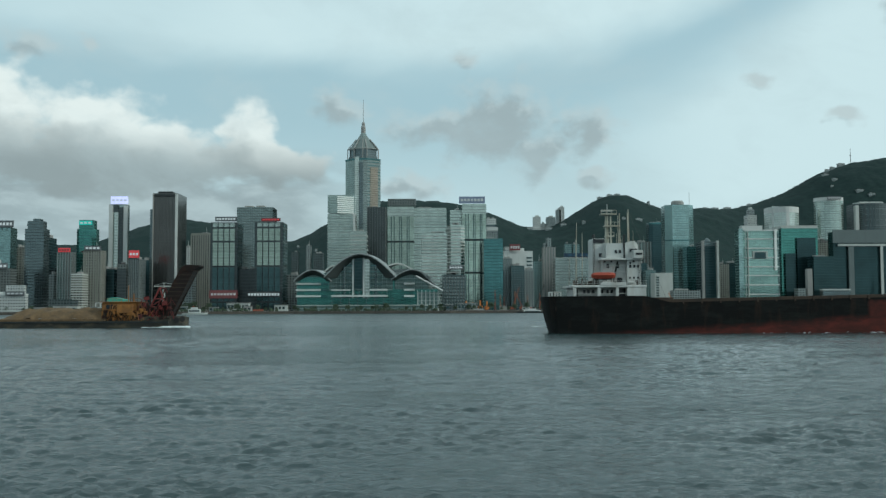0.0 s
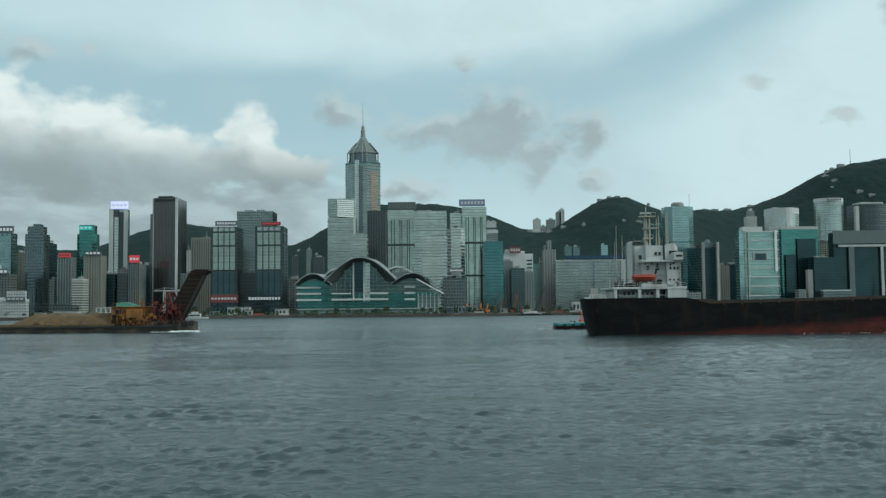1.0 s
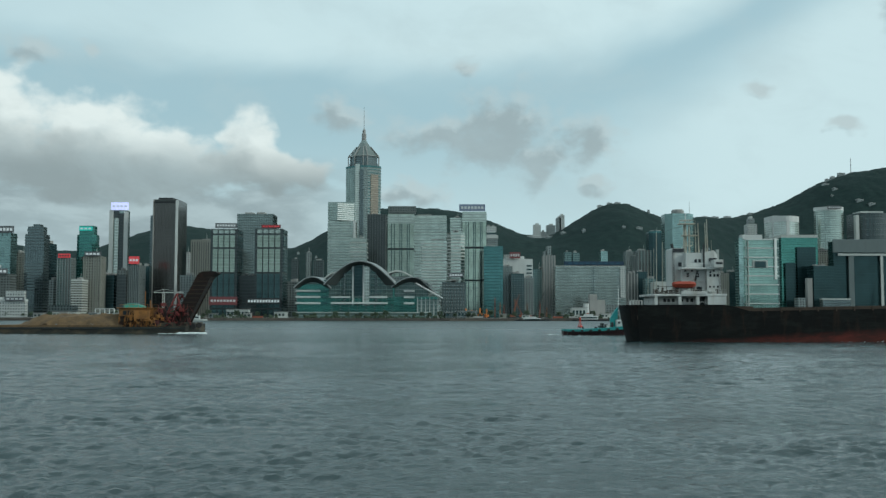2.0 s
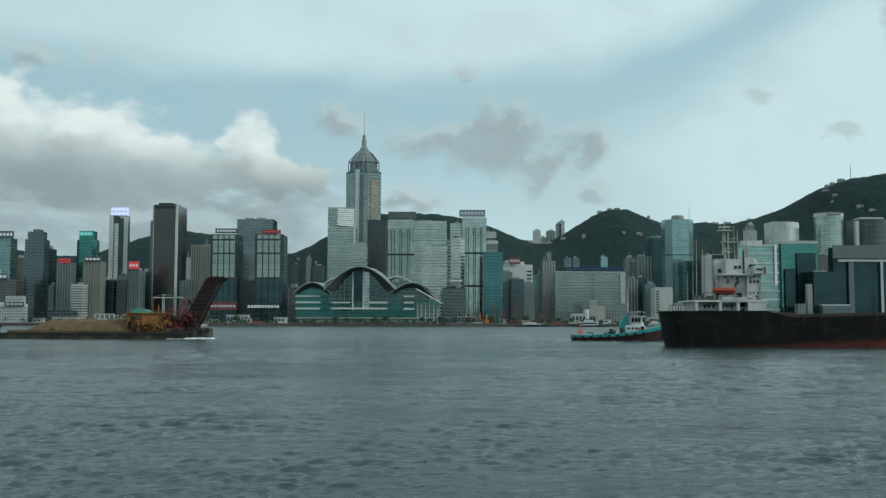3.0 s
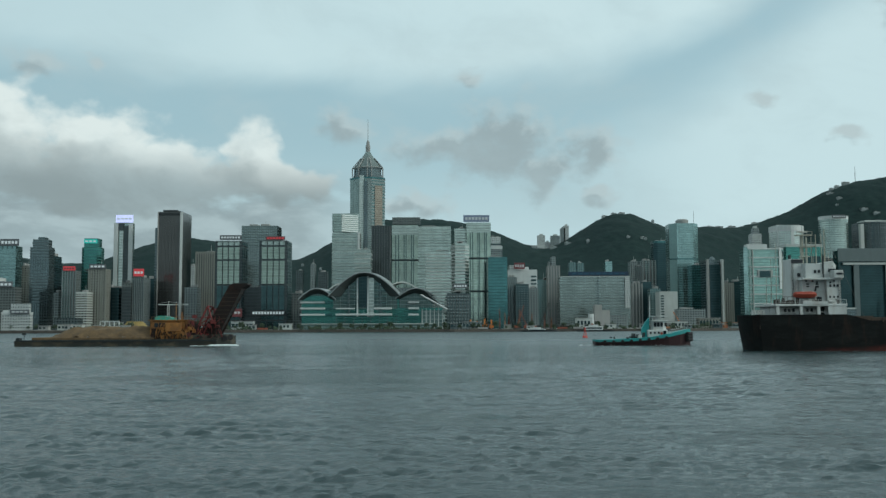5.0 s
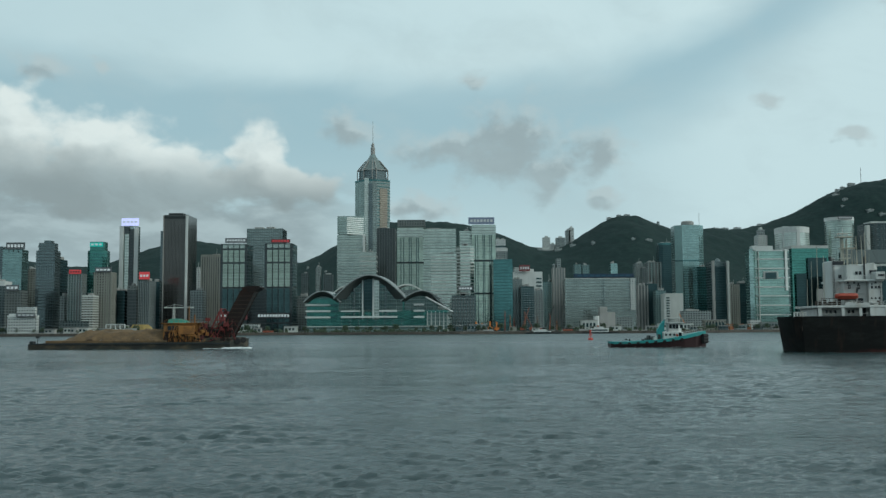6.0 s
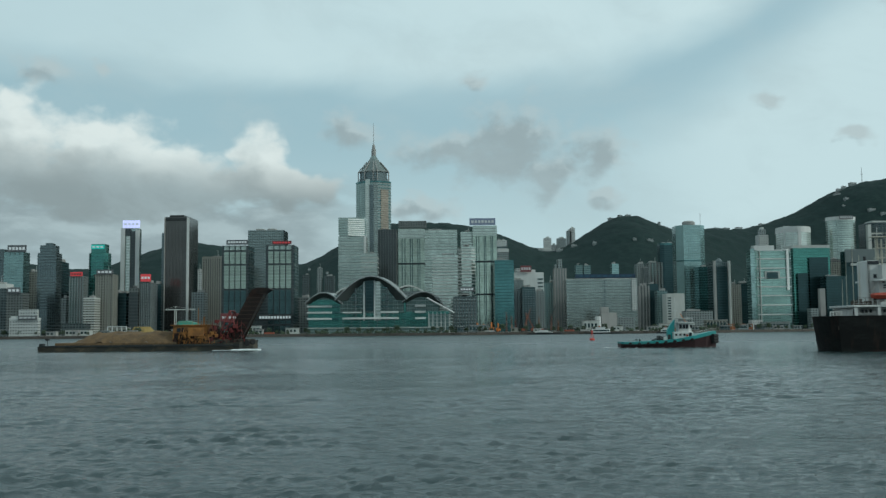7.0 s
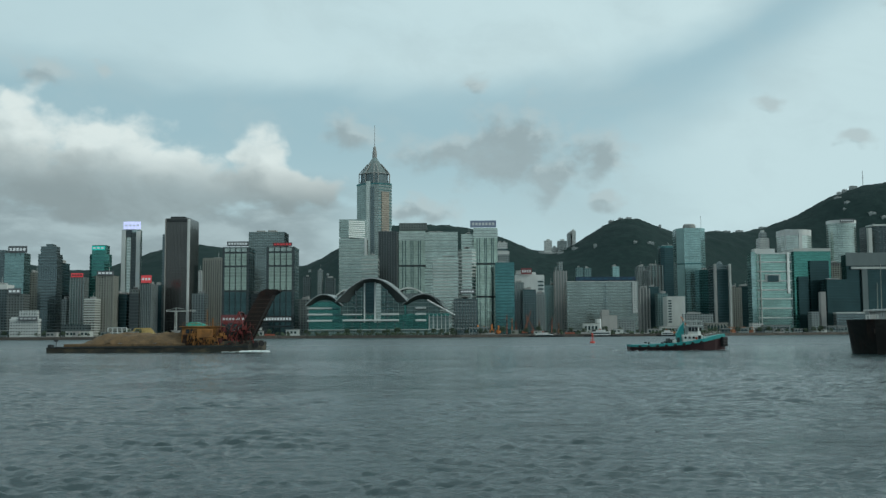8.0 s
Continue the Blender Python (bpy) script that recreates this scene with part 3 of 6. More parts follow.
def sign(t, x0, x1, z0, z1, y, board, bars=None, letters=6, label="", fill=0.55, legs=False):
    """A sign board with plain bars for its writing; legs hold it above the roof."""
    b = part("sign_board", at_face(t, x0, x1, z0, z1, y), board, t, label)
    lx, ly, lz = t.matrix_basis.translation
    if bars is not None:
        bm = bmesh.new()
        step = (x1 - x0) * 0.9 / letters
        hh = (z1 - z0) * fill / 2
        zc = (z0 + z1) / 2 - lz
        for i in range(letters):
            cx = x0 - lx + (x1 - x0) * 0.05 + step * (i + 0.5)
            block(bm, cx - step * 0.34, cx + step * 0.34, y - ly - 1.05, y - ly - 0.7, zc - hh * 0.75, zc + hh * 0.75)
        part("lettering", bm, bars, b)
    if legs:
        first = part("sign_leg", box(-0.2, 0.2, y - ly + 0.35, y - ly + 0.8, z0 - lz - 4, z1 - lz), DARK_STEEL, t)
        for i in range(4):
            cx = x0 - lx + (x1 - x0) * (i + 0.5) / 4
            if i:
                again(first, cx, 0, 0)
            else:
                first.matrix_basis = pose(cx, 0, 0)


# --- east end
t = tower("office_tower", "dark grey slab tower at the city's edge", -588.7, 1300.0, 28.9, 113.5, GLASS_GREY)
t = tower("office_tower", "pale green glass office tower with a roof sign", -552.9, 1280.0, 24.8, 108.0, GLASS_BLUE, bands=22, band=0.9, band_mat=GLASS_BLUE)
sign(t, -560.7, -536.4, 110.9, 119.8, 1279.0, SIGN_BOARD, WHITE_SIGN, 5, legs=True)
t = tower("office_block", "brown office block with a small sign on its roofline", -507.5, 1180.0, 20.1, 51.4, WALL_BROWN)
sign(t, -516.0, -500.4, 53.7, 60.5, 1179.0, SIGN_BOARD, WHITE_SIGN, 3)
t = tower("office_block", "low dark block with a white parapet", -539.3, 1200.0, 25.2, 62.6, WALL_DARK, top=5.0, band_mat=WHITE_WALL)
t = tower("ferry_pier_building", "white waterfront pier building with dark windows", -446.6, 1062.0, 30.7, 18.9, WALL_WHITE, d=7, roof=((0.3, 0.95, 9.5, WALL_WHITE), (0.02, 0.24, 2.5, WHITE_WALL)), top=1.0, band_mat=WHITE_WALL)
sign(t, -452.0, -432.0, 20.6, 24.9, 1061.0, SIGN_BOARD, GREY_SIGN, 4)
tower("apartment_tower", "narrow beige apartment tower among offices", -556.9, 1350.0, 12.3, 86.7, WALL_BEIGE, plant=True)
t = tower("office_tower", "dark grey office tower with stepped crown", -498.2, 1250.0, 23.5, 103.9, GLASS_GREY, bands=26, band=1.0, band_mat=GLASS_GREY, roof=((0.08, 0.92, 10, GLASS_GREY), (0.35, 0.72, 13, GLASS_GREY)))
sign(t, -510.1, -491.4, 111.0, 114.0, 1257.0, SIGN_BOARD, WHITE_SIGN, 4)
tower("office_tower", "dark grey glass wing of an office tower", -498.3, 1285.0, 7.3, 95.6, GLASS_DARK, d=30)
tower("apartment_tower", "grey apartment tower between larger blocks", -472.2, 1240.0, 6.3, 46.5, WALL_GREY)
tower("apartment_tower", "dull grey apartment tower behind the shore", -486.0, 1290.0, 8.8, 55.5, WALL_DARK)
t = tower("hotel_tower", "rose-brown hotel tower with green window strips", -453.1, 1230.0, 16.1, 73.3, WALL_ROSE, fins=5, fin=1.4, fin_mat=WALL_GREY)
sign(t, -460.1, -445.3, 76.2, 81.2, 1229.0, RED_SIGN, PINK_SIGN, 4)
t = tower("office_tower", "green glass tower with a lit crown", -437.9, 1260.0, 24.4, 104.4, GLASS_GREEN, plan="cut", bands=24, band=0.8, band_mat=GLASS_TEAL, roof=((0.12, 0.88, 11.5, GLASS_GREEN),))
sign(t, -447.1, -430.4, 112.6, 117.8, 1263.0, TEAL_SIGN, WHITE_SIGN, 3)
t = tower("office_tower", "beige office tower with characters on its parapet", -404.9, 1190.0, 20.3, 72.9, WALL_BEIGE, fins=7, fin=1.0, fin_mat=BEIGE)
sign(t, -414.1, -394.4, 75.8, 81.3, 1189.0, SIGN_BOARD, WHITE_SIGN, 4)
tower("office_block", "beige-grey block with a white top storey", -415.7, 1170.0, 12.6, 43.9, WALL_BEIGE, bands=14, band=1.2, band_mat=PALE, top=1.5, d=20)
tower("office_block", "dark slab block behind the beige tower", -401.1, 1220.0, 6.2, 52.4, WALL_DARK, d=26)
# thin tower with a screen at its head
t = tower("screen_tower", "slim white and blue glass tower with a screen on top", -406.4, 1290.0, 22.1, 138.3, GLASS_PALE, d=12)
part("edge_pier", at_face(t, -417.8, -412.6, 54.4, 141.3, 1289.0, 1.6), WHITE_WALL, t)
part("edge_pier", at_face(t, -398.9, -393.6, 54.3, 139.5, 1289.0, 1.6), WHITE_WALL, t)
part("bright_glass", at_face(t, -410.5, -405.6, 40.0, 131.0, 1289.0, 1.0), GLASS_SHINE, t)
part("dark_notch", at_face(t, -405.2, -399.3, 62.0, 137.5, 1289.0, 0.8), GLASS_BLACK, t)
part("dark_notch", at_face(t, -412.2, -405.6, 131.4, 140.5, 1289.0, 0.8), GLASS_BLACK, t)
sign(t, -415.2, -392.9, 141.6, 151.4, 1287.0, LILAC_SIGN, WHITE_SIGN, 4, label="glowing lilac advertising screen", fill=0.3)
tower("office_block", "dark block below the screen tower", -389.9, 1210.0, 9.6, 51.2, GLASS_DARK, d=24)
tower("office_block", "brown and black block below the screen tower", -373.1, 1200.0, 10.9, 56.2, GLASS_BLACK, top=5.0, band_mat=WALL_BROWN, d=24)
t = tower("office_tower", "grey tower with a red sign on its roof", -360.1, 1205.0, 13.0, 63.2, WALL_DARK, fins=6, fin=0.7, fin_mat=WALL_GREY, d=26)
sign(t, -365.8, -353.3, 67.5, 76.5, 1204.0, RED_SIGN, WHITE_SIGN, 3, fill=0.4)
tower("office_tower", "dark office tower beside the black slab", -363.2, 1260.0, 12.9, 64.4, GLASS_DARK, d=30)
tower("apartment_block", "low grey waterfront block", -419.1, 1130.0, 25.6, 14.0, WALL_DARK, d=20, plant=False)
# the black slab
t = tower("black_office_tower", "tall black glass slab with pale corner strips", -340.2, 1270.0, 31.4, 150.5, BLACK_SLAB, d=46, roof=((0.15, 0.75, 3.0, DARK_STEEL),))
part("corner_strip", at_face(t, -356.2, -354.9, 8.2, 152.8, 1269.5, 1.2), CONCRETE, t)
# whiter than the east strip: sun on this corner put into the colour
part("corner_strip", at_face(t, -327.4, -324.3, 8.0, 152.6, 1269.5, 1.4), WHITE_WALL, t)
part("crown_band", at_face(t, -354.7, -327.6, 149.0, 152.4, 1269.6, 0.8), DARK_STEEL, t)
part("service_wing", at_face(t, -360.4, -356.4, 8.2, 133.2, 1285.0, 12), GLASS_GREY, t)
tower("apartment_tower", "white apartment tower half hidden", -345.4, 1400.0, 11.9, 88.4, WALL_WHITE)
tower("hotel_tower", "brown hotel tower with upright beige ribs", -298.3, 1290.0, 26.4, 100.0, WALL_BROWN, d=34, fins=9, fin=1.6, fin_mat=BEIGE, top=2.0, band_mat=BEIGE)
tower("office_block", "plain grey block beside the ribbed hotel", -305.2, 1240.0, 15.5, 52.6, WALL_GREY, d=20)


def framed_tower(label, x, y, w, h, d, mat_low):
    """A glass box in a black frame of four bays and three tiers, with lattice windows at its head."""
    t = thing("framed_office_tower", label, "building", x, y + d / 2, LAND)
    part("body", prism(bmesh.new(), plan_of("box", w, d), -1, h), GLASS_BLACK, t)
    cuts = (0.0, 0.1, 0.5, 0.78, 0.935, 1.0)
    # lower bays darker: the glass's reflection of the dark shore put into colour
    mats = (mat_low, mat_low, BAY_GLASS, BAY_GLASS, GLASS_SILVER)
    bay = w * 0.86 / 4
    for k in range(5):
        z0, z1 = h * cuts[k] + 1.2, h * cuts[k + 1] - 0.9
        first = part("glass_bay", box(-bay * 0.41, bay * 0.41, -0.8, 0.2, z0, z1), mats[k], t)
        first.matrix_basis = pose(-w * 0.43 + bay * 0.5, -d / 2, 0)
        for i in range(1, 4):
            again(first, -w * 0.43 + bay * (i + 0.5), -d / 2, 0)
    sx = w / 2
    for k in range(1, 5):
        z0, z1 = h * cuts[k] + 1.2, h * cuts[k + 1] - 0.9
        first = part("side_bay", box(-0.2, 0.7, -d * 0.1, d * 0.1, z0, z1), GLASS_DARK, t)
        first.matrix_basis = pose(sx, -d * 0.3, 0)
        again(first, sx, 0, 0), again(first, sx, d * 0.3, 0)
    return t


t = tower("grey_office_tower", "grey ribbed office tower behind the twin blocks", -252.7, 1420.0, 50.3, 147.6, GLASS_OLD, d=40, fins=16, fin=0.8, fin_mat=GLASS_GREY)
t = framed_tower("black-framed glass tower with a dark roof sign", -248.6, 1190.0, 31.9, 106.0, 38, BAY_DARK_REFLECTION)
sign(t, -259.6, -233.7, 110.4, 116.0, 1192.0, SIGN_BOARD, WHITE_SIGN, 7, legs=True)
sign(t, -264.6, -230.9, 18.2, 27.8, 1186.0, PINK_SIGN, GREY_SIGN, 8, fill=0.35)
t = framed_tower("black-framed glass tower with a red roof sign", -193.4, 1180.0, 33.0, 105.5, 38, BAY_DARK_REFLECTION)
sign(t, -202.8, -179.9, 109.3, 113.5, 1182.0, PINK_SIGN, RED_SIGN, 6, legs=True)
sign(t, -219.0, -177.0, 19.1, 26.0, 1176.0, BLACK_FRAME, WHITE_SIGN, 11, fill=0.6)
tower("office_block", "dark link block between the twin towers", -223.1, 1200.0, 21.8, 50.6, GLASS_BLACK, d=26)
tower("apartment_block", "beige-grey low block at the shore", -176.6, 1260.0, 15.0, 45.5, WALL_GREY, d=20)
tower("apartment_tower", "distant grey apartment tower on the slope", -235.9, 1900.0, 8.6, 123.0, WALL_GREY, group="hillside towers")
tower("apartment_tower", "distant apartment tower on the slope", -261.7, 1900.0, 13.0, 110.2, WALL_DARK, group="hillside towers")
tower("apartment_tower", "distant low apartment tower on the slope", -216.9, 1900.0, 18.4, 107.7, WALL_DARK, group="hillside towers")

# --- convention centre and the towers behind it
t = tower("exchange_tower", "pale stepped office tower of banded glass", -129.5, 1420.0, 38.9, 137.9, GLASS_SILVER, d=36, bands=22, band=1.2, band_mat=GLASS_PALE, plant=False)
part("upper_block", at_face(t, -147.0, -109.6, 142.0, 165.9, 1424.0, 1.0), GLASS_PALE, t)
part("upper_block", at_face(t, -149.3, -112.1, 143.3, 168.4, 1446.0, 22), GLASS_PALE, t)
lx, ly, lz = t.matrix_basis.translation
facet = [(-134 - lx, 1424 - ly), (-134 - lx, 1411 - ly), (-110 - lx, 1424 - ly)]     # a front turned to the west
part("west_facet", prism(bmesh.new(), facet, 137.5, 163), GLASS_PALE, t)
louvre = [(-134.3 - lx, 1424.3 - ly), (-134.3 - lx, 1410.2 - ly), (-109.2 - lx, 1424.3 - ly)]
# sunlight on the louvres is put into their white colour
first = part("bright_louvre", prism(bmesh.new(), louvre, -0.75, 0.75), SIGNAL_WHITE, t)
first.matrix_basis = pose(0, 0, 161.5)
for k in range(1, 9):
    again(first, 0, 0, 161.5 - 2.8 * k)
# sunlit corner of the tower, put in as a white strip
part("bright_edge", at_face(t, -112.4, -109.1, 113.9, 141.5, 1418.8, 1.2), WHITE_WALL, t)
tower("office_block", "pale office block with storey bands", -104.1, 1410.0, 23.3, 112.6, GLASS_SILVER, d=30, bands=16, band=1.3, band_mat=PALE)


def spire_tower(x, y, w, h):
    """Triangular-plan skyscraper with cut corners, stepped glass pyramid and mast."""
    t = thing("spire_skyscraper", "tallest tower, gold and silver glass with pyramid top and mast", "skyscraper", x, y + w * 0.45, LAND)
    c = w / 2
    poly = [(-c, -c * 0.25), (-c * 0.55, -c * 0.8), (c * 0.02, -c), (c * 0.3, -c * 0.98), (c, -c * 0.55), (c, -c * 0.1), (c * 0.25, c), (-c * 0.25, c)]
    bm = prism(bmesh.new(), poly, -1, h)
    for f in bm.faces:                       # the faces towards the west are darker and banded
        f.material_index = 1 if f.calc_center_median().x > c * 0.1 and abs(f.calc_center_median().y) < c * 0.995 else 0
    part("shaft", bm, [GOLD_GLASS, GLASS_OLD], t)
    n = 46
    west = [poly[3], poly[4], poly[5], (c * 0.5, 0.0)]
    first = part("spandrel", prism(bmesh.new(), grown(west, 0.5), -0.55, 0.55), GLASS_TEAL, t)
    first.matrix_basis = pose(0, 0, h / n)
    for i in range(2, n):
        again(first, 0, 0, h / n * i)
    # highlight strip put in as pale glass, and dark recess between the two fronts
    part("bright_strip", box(-0.42 * c, -0.17 * c, -0.985 * c, -0.7 * c, -1, h + 3.5, 0.3), GLASS_SHINE, t)
    part("dark_recess", box(-0.165 * c, 0.06 * c, -1.02 * c, -0.8 * c, -1, h - 6, 0.2), GLASS_GREY, t)
    # warm reflection on the west front, put in as a bronze glass panel
    p0, p1 = Vector((*poly[3], 0)), Vector((*poly[4], 0))
    out = Vector((p1.y - p0.y, p0.x - p1.x, 0)).normalized()
    q0, q1 = p0.lerp(p1, 0.22), p0.lerp(p1, 0.8)
    bm = loft(bmesh.new(), [[tuple(q0 + out * e + Vector((0, 0, z))) for e, z in ((0.3, 60), (1.1, 60), (1.1, h * 0.945), (0.3, h * 0.945))],
                            [tuple(q1 + out * e + Vector((0, 0, z))) for e, z in ((0.3, 60), (1.1, 60), (1.1, h * 0.945), (0.3, h * 0.945))]])
    part("bronze_panel", bm, BRONZE_GLASS, t)
    step = lambda k: [(px * k, py * k) for px, py in poly]
    part("cornice", prism(bmesh.new(), grown(poly, 0.6), h - 2, h + 0.8), GLASS_TEAL, t)
    part("crown_tier", prism(bmesh.new(), step(0.82), h + 0.8, h + 6), GLASS_GREY, t)
    part("crown_tier", prism(bmesh.new(), step(0.78), h + 6, h + 18), GLASS_GREY, t)
    # pyramid of glass that steepens towards its neck
    rings = [[(px, py, h + z) for px, py in step(k)] for k, z in ((0.84, 18), (0.63, 26.5), (0.44, 34), (0.26, 42), (0.11, 50))]
    part("pyramid", loft(bmesh.new(), rings), GLASS_OLD, t)
    frame_parts = step(0.88)
    for i in range(8):
        a, b = Vector((*frame_parts[i], h)), Vector((*frame_parts[i], h + 19))
        bm = rod(bmesh.new(), a, b, 0.9)
        rod(bm, b, Vector((*step(0.4)[i], h + 37)), 0.8)
        rod(bm, b, Vector((*frame_parts[(i + 1) % 8], h + 19)), 0.6)
        part("crown_frame", bm, CONCRETE, t)
    part("spire_base", lathe(bmesh.new(), [(4.1, h + 48), (3.9, h + 60), (2.8, h + 62), (2.6, h + 67), (0.8, h + 70)], 10), CONCRETE, t)
    part("mast", rod(bmesh.new(), (0, 0, h + 68), (0, 0, h + 108), 0.55, 0.25), CONCRETE, t)
    return t


GOLD_GLASS = facade("gold_silver_curtain_wall", (0.2, 0.26, 0.25), (0.25, 0.32, 0.305), 2.4, 3.7, 0.92, 0.84, 0.1, 0.85, skin=0.6, vary=0.15)
spire_tower(-119.2, 1700.0, 60.4, 259.2)
tower("dark_office_tower", "dark brown office tower below the spire", -87.1, 1560.0, 28.5, 161.6, GLASS_BLACK, d=40, fins=7, fin=0.6, fin_mat=WALL_BROWN)
# hotel slabs


def hotel_slab(label, x, y, w, h, d, ribs, cuts):
    t = thing("hotel_slab", label, "hotel", x, y + d / 2, LAND)
    part("body", prism(bmesh.new(), plan_of("box", w, d), -1, h), BAY_GLASS, t)
    part("head_band", prism(bmesh.new(), grown(plan_of("box", w, d), 0.4), h * 0.905, h - 1), GLASS_SILVER, t)
    for c in cuts:
        part("dark_belt", prism(bmesh.new(), grown(plan_of("box", w, d), 0.6), h * c - 1.2, h * c + 1.2), BLACK_FRAME, t)
    first = part("rib", box(-0.45, 0.45, -0.8, 0.3, 0, h * 0.905), GLASS_DARK, t)
    first.matrix_basis = pose(-w / 2 + w * (1 / ribs), -d / 2, 0)
    for i in range(2, ribs):
        again(first, -w / 2 + w * i / ribs + (1.2 if i % 2 else -1.2), -d / 2, 0)
    return t


t = hotel_slab("pale glass hotel slab with dark belts", -41.6, 1330.0, 34.9, 138.8, 44, 7, (0.66, 0.33))
part("roof_house", at_face(t, -59.0, -21.4, 143.3, 152.7, 1345.0, 12), WALL_BROWN, t)
t = hotel_slab("pale glass hotel slab with a roof sign", 57.1, 1330.0, 31.9, 142.1, 44, 7, (0.66, 0.35))
sign(t, 36.6, 71.4, 145.6, 154.9, 1328.0, BLUE_BOARD, GREY_SIGN, 7, fill=0.5, label="grey roof sign with pale lettering")
t = tower("hotel_block", "pale hotel block with storey bands", -2.2, 1345.0, 44.5, 138.6, GLASS_SILVER, d=40, bands=26, band=1.2, band_mat=GLASS_PALE)
t = tower("hotel_wing", "pale glass wing in front of the hotel", 4.0, 1290.0, 34.5, 100.5, GLASS_SILVER, d=36, bands=22, band=1.1, band_mat=PALE)
t = tower("hotel_tower", "silver tower with bright slanting top", 34.3, 1360.0, 18.6, 136.8, GLASS_SILVER, d=30)
t = tower("hotel_wing", "banded tower with bright curved corner", 31.1, 1285.0, 22.7, 110.3, GLASS_SILVER, d=34, plan="cut", bands=24, band=1.4, band_mat=PALE)
t = tower("office_block", "banded concrete block beside the convention centre", 26.6, 1200.0, 27.9, 43.1, WALL_DARK, d=30, bands=10, band=1.5, band_mat=WALL_GREY)
sign(t, 20.2, 37.9, 52.2, 57.1, 1202.0, SIGN_BOARD, WHITE_SIGN, 5)
tower("teal_office_tower", "teal glass office tower beside the hotels", 78.1, 1260.0, 24.4, 90.7, GLASS_TEAL, d=40)
tower("office_tower", "banded white tower behind the teal glass", 89.1, 1480.0, 14.3, 135.6, WALL_WHITE, bands=12, band=2.0, band_mat=GLASS_DARK, d=24)
tower("office_tower", "pale tower behind the teal glass", 88.2, 1440.0, 15.6, 118.8, WALL_GREY, top=4.0, band_mat=WHITE_WALL, d=24)

# --- middle, west of the hotels
t = tower("white_building", "white civic block with stepped roofs", 116.4, 1340.0, 39.6, 79.2, WHITE_WALL, d=30, roof=((0.05, 0.3, 6, WALL_WHITE), (0.35, 0.72, 4, WHITE_WALL)))
sign(t, 104.9, 119.3, 82.9, 91.3, 1338.0, PINK_SIGN, GREY_SIGN, 4)
first = part("window_strip", box(-3.5, 3.5, -0.5, 0.3, -1.0, 1.0), GLASS_DARK, t)
first.matrix_basis = pose(15.0, -15, 70)
for k in range(1, 4):
    again(first, 15.0, -15, 70 - 5 * k)
tower("office_block", "grey block with white parapet", 98.4, 1290.0, 12.5, 66.9, WALL_GREY, d=24)
tower("office_block", "dark office block with grey storey bands", 109.7, 1270.0, 16.6, 56.5, GLASS_DARK, d=26, bands=18, band=0.8, band_mat=WALL_GREY)
tower("apartment_tower", "grey residential slab beside the white block", 126.2, 1300.0, 14.0, 52.5, WALL_GREY, d=20)
tower("apartment_tower", "teal-grey residential tower below the ridge", 153.0, 1420.0, 17.7, 69.1, WALL_TEAL, d=22)
t = tower("apartment_tower", "slender grey tower with twin shafts", 163.5, 1380.0, 14.9, 86.8, WALL_GREY, d=24, fins=4, fin=1.8, fin_mat=CONCRETE, roof=((0.3, 0.7, 13, WALL_GREY), (0.02, 0.22, 6, WALL_GREY)))
tower("hotel_tower", "grey windowed tower behind the long block", 240.8, 1750.0, 11.9, 115.0, WALL_TEAL, d=20)
tower("hotel_tower", "grey-green windowed tower behind the long block", 254.7, 1750.0, 11.9, 113.9, WALL_TEAL, d=20)
tower("hotel_tower", "pale blue tower behind the long block", 295.8, 1700.0, 11.6, 113.4, GLASS_BLUE, d=20)
t = tower("long_office_block", "long pale office block with a wide dark blue roof sign", 212.5, 1330.0, 94.5, 69.0, GLASS_OLD, d=30, bands=17, band=1.0, band_mat=GLASS_OLD, plant=False, roof=((0.25, 0.4, 3, CONCRETE), (0.6, 0.8, 3, CONCRETE)))
part("seam", at_face(t, 216.0, 217.2, 6.0, 71.5, 1329.6, 0.8), GLASS_GREY, t)
part("parapet_rail", at_face(t, 165.5, 259.5, 71.6, 72.6, 1330.0, 0.8), PALE, t)
part("stair_tower", at_face(t, 252.0, 258.6, 29.5, 71.0, 1329.0, 1.5), WALL_WHITE, t)
sign(t, 177.1, 257.9, 73.4, 78.6, 1332.0, NAVY_BOARD, BLUE_SIGN, 9, fill=0.6, label="wide dark blue roof sign with dim lettering", legs=True)
def ridge_block(label, x, y, z, w, h, mat):
    t = thing("hill_apartment_tower", label, "building", x, y, z, group="ridge apartments")
    part("body", box(-w / 2, w / 2, 0, 18, -6, h), mat, t)
    part("lift_house", box(-w * 0.2, w * 0.25, 3, 12, h, h + 4), PALE, t)
    part("podium", box(-w * 0.55, w * 0.55, -3, 18, -8, 2), WALL_GREY, t)
    return t


ridge_block("pale apartment tower on the ridge", 272, 2560, 205, 19, 35, WALL_WHITE)
ridge_block("wide grey apartment tower on the ridge", 308, 2560, 210, 23, 29, WALL_GREY)
ridge_block("tall grey apartment tower on the ridge", 333, 2600, 223, 12, 39, WALL_GREY)
ridge_block("tallest pale apartment tower on the ridge", 342, 2600, 227, 13, 42, WALL_WHITE)
ridge_block("low pale block on the ridge", 289, 2570, 207, 13, 16, WALL_WHITE)
ridge_block("low wide pale block below the ridge", 263, 2520, 200, 50, 7, WALL_WHITE)
tower("apartment_tower", "pale apartment tower on the lower slope", 339.3, 1700.0, 13.5, 113.1, WALL_GREY, d=22)
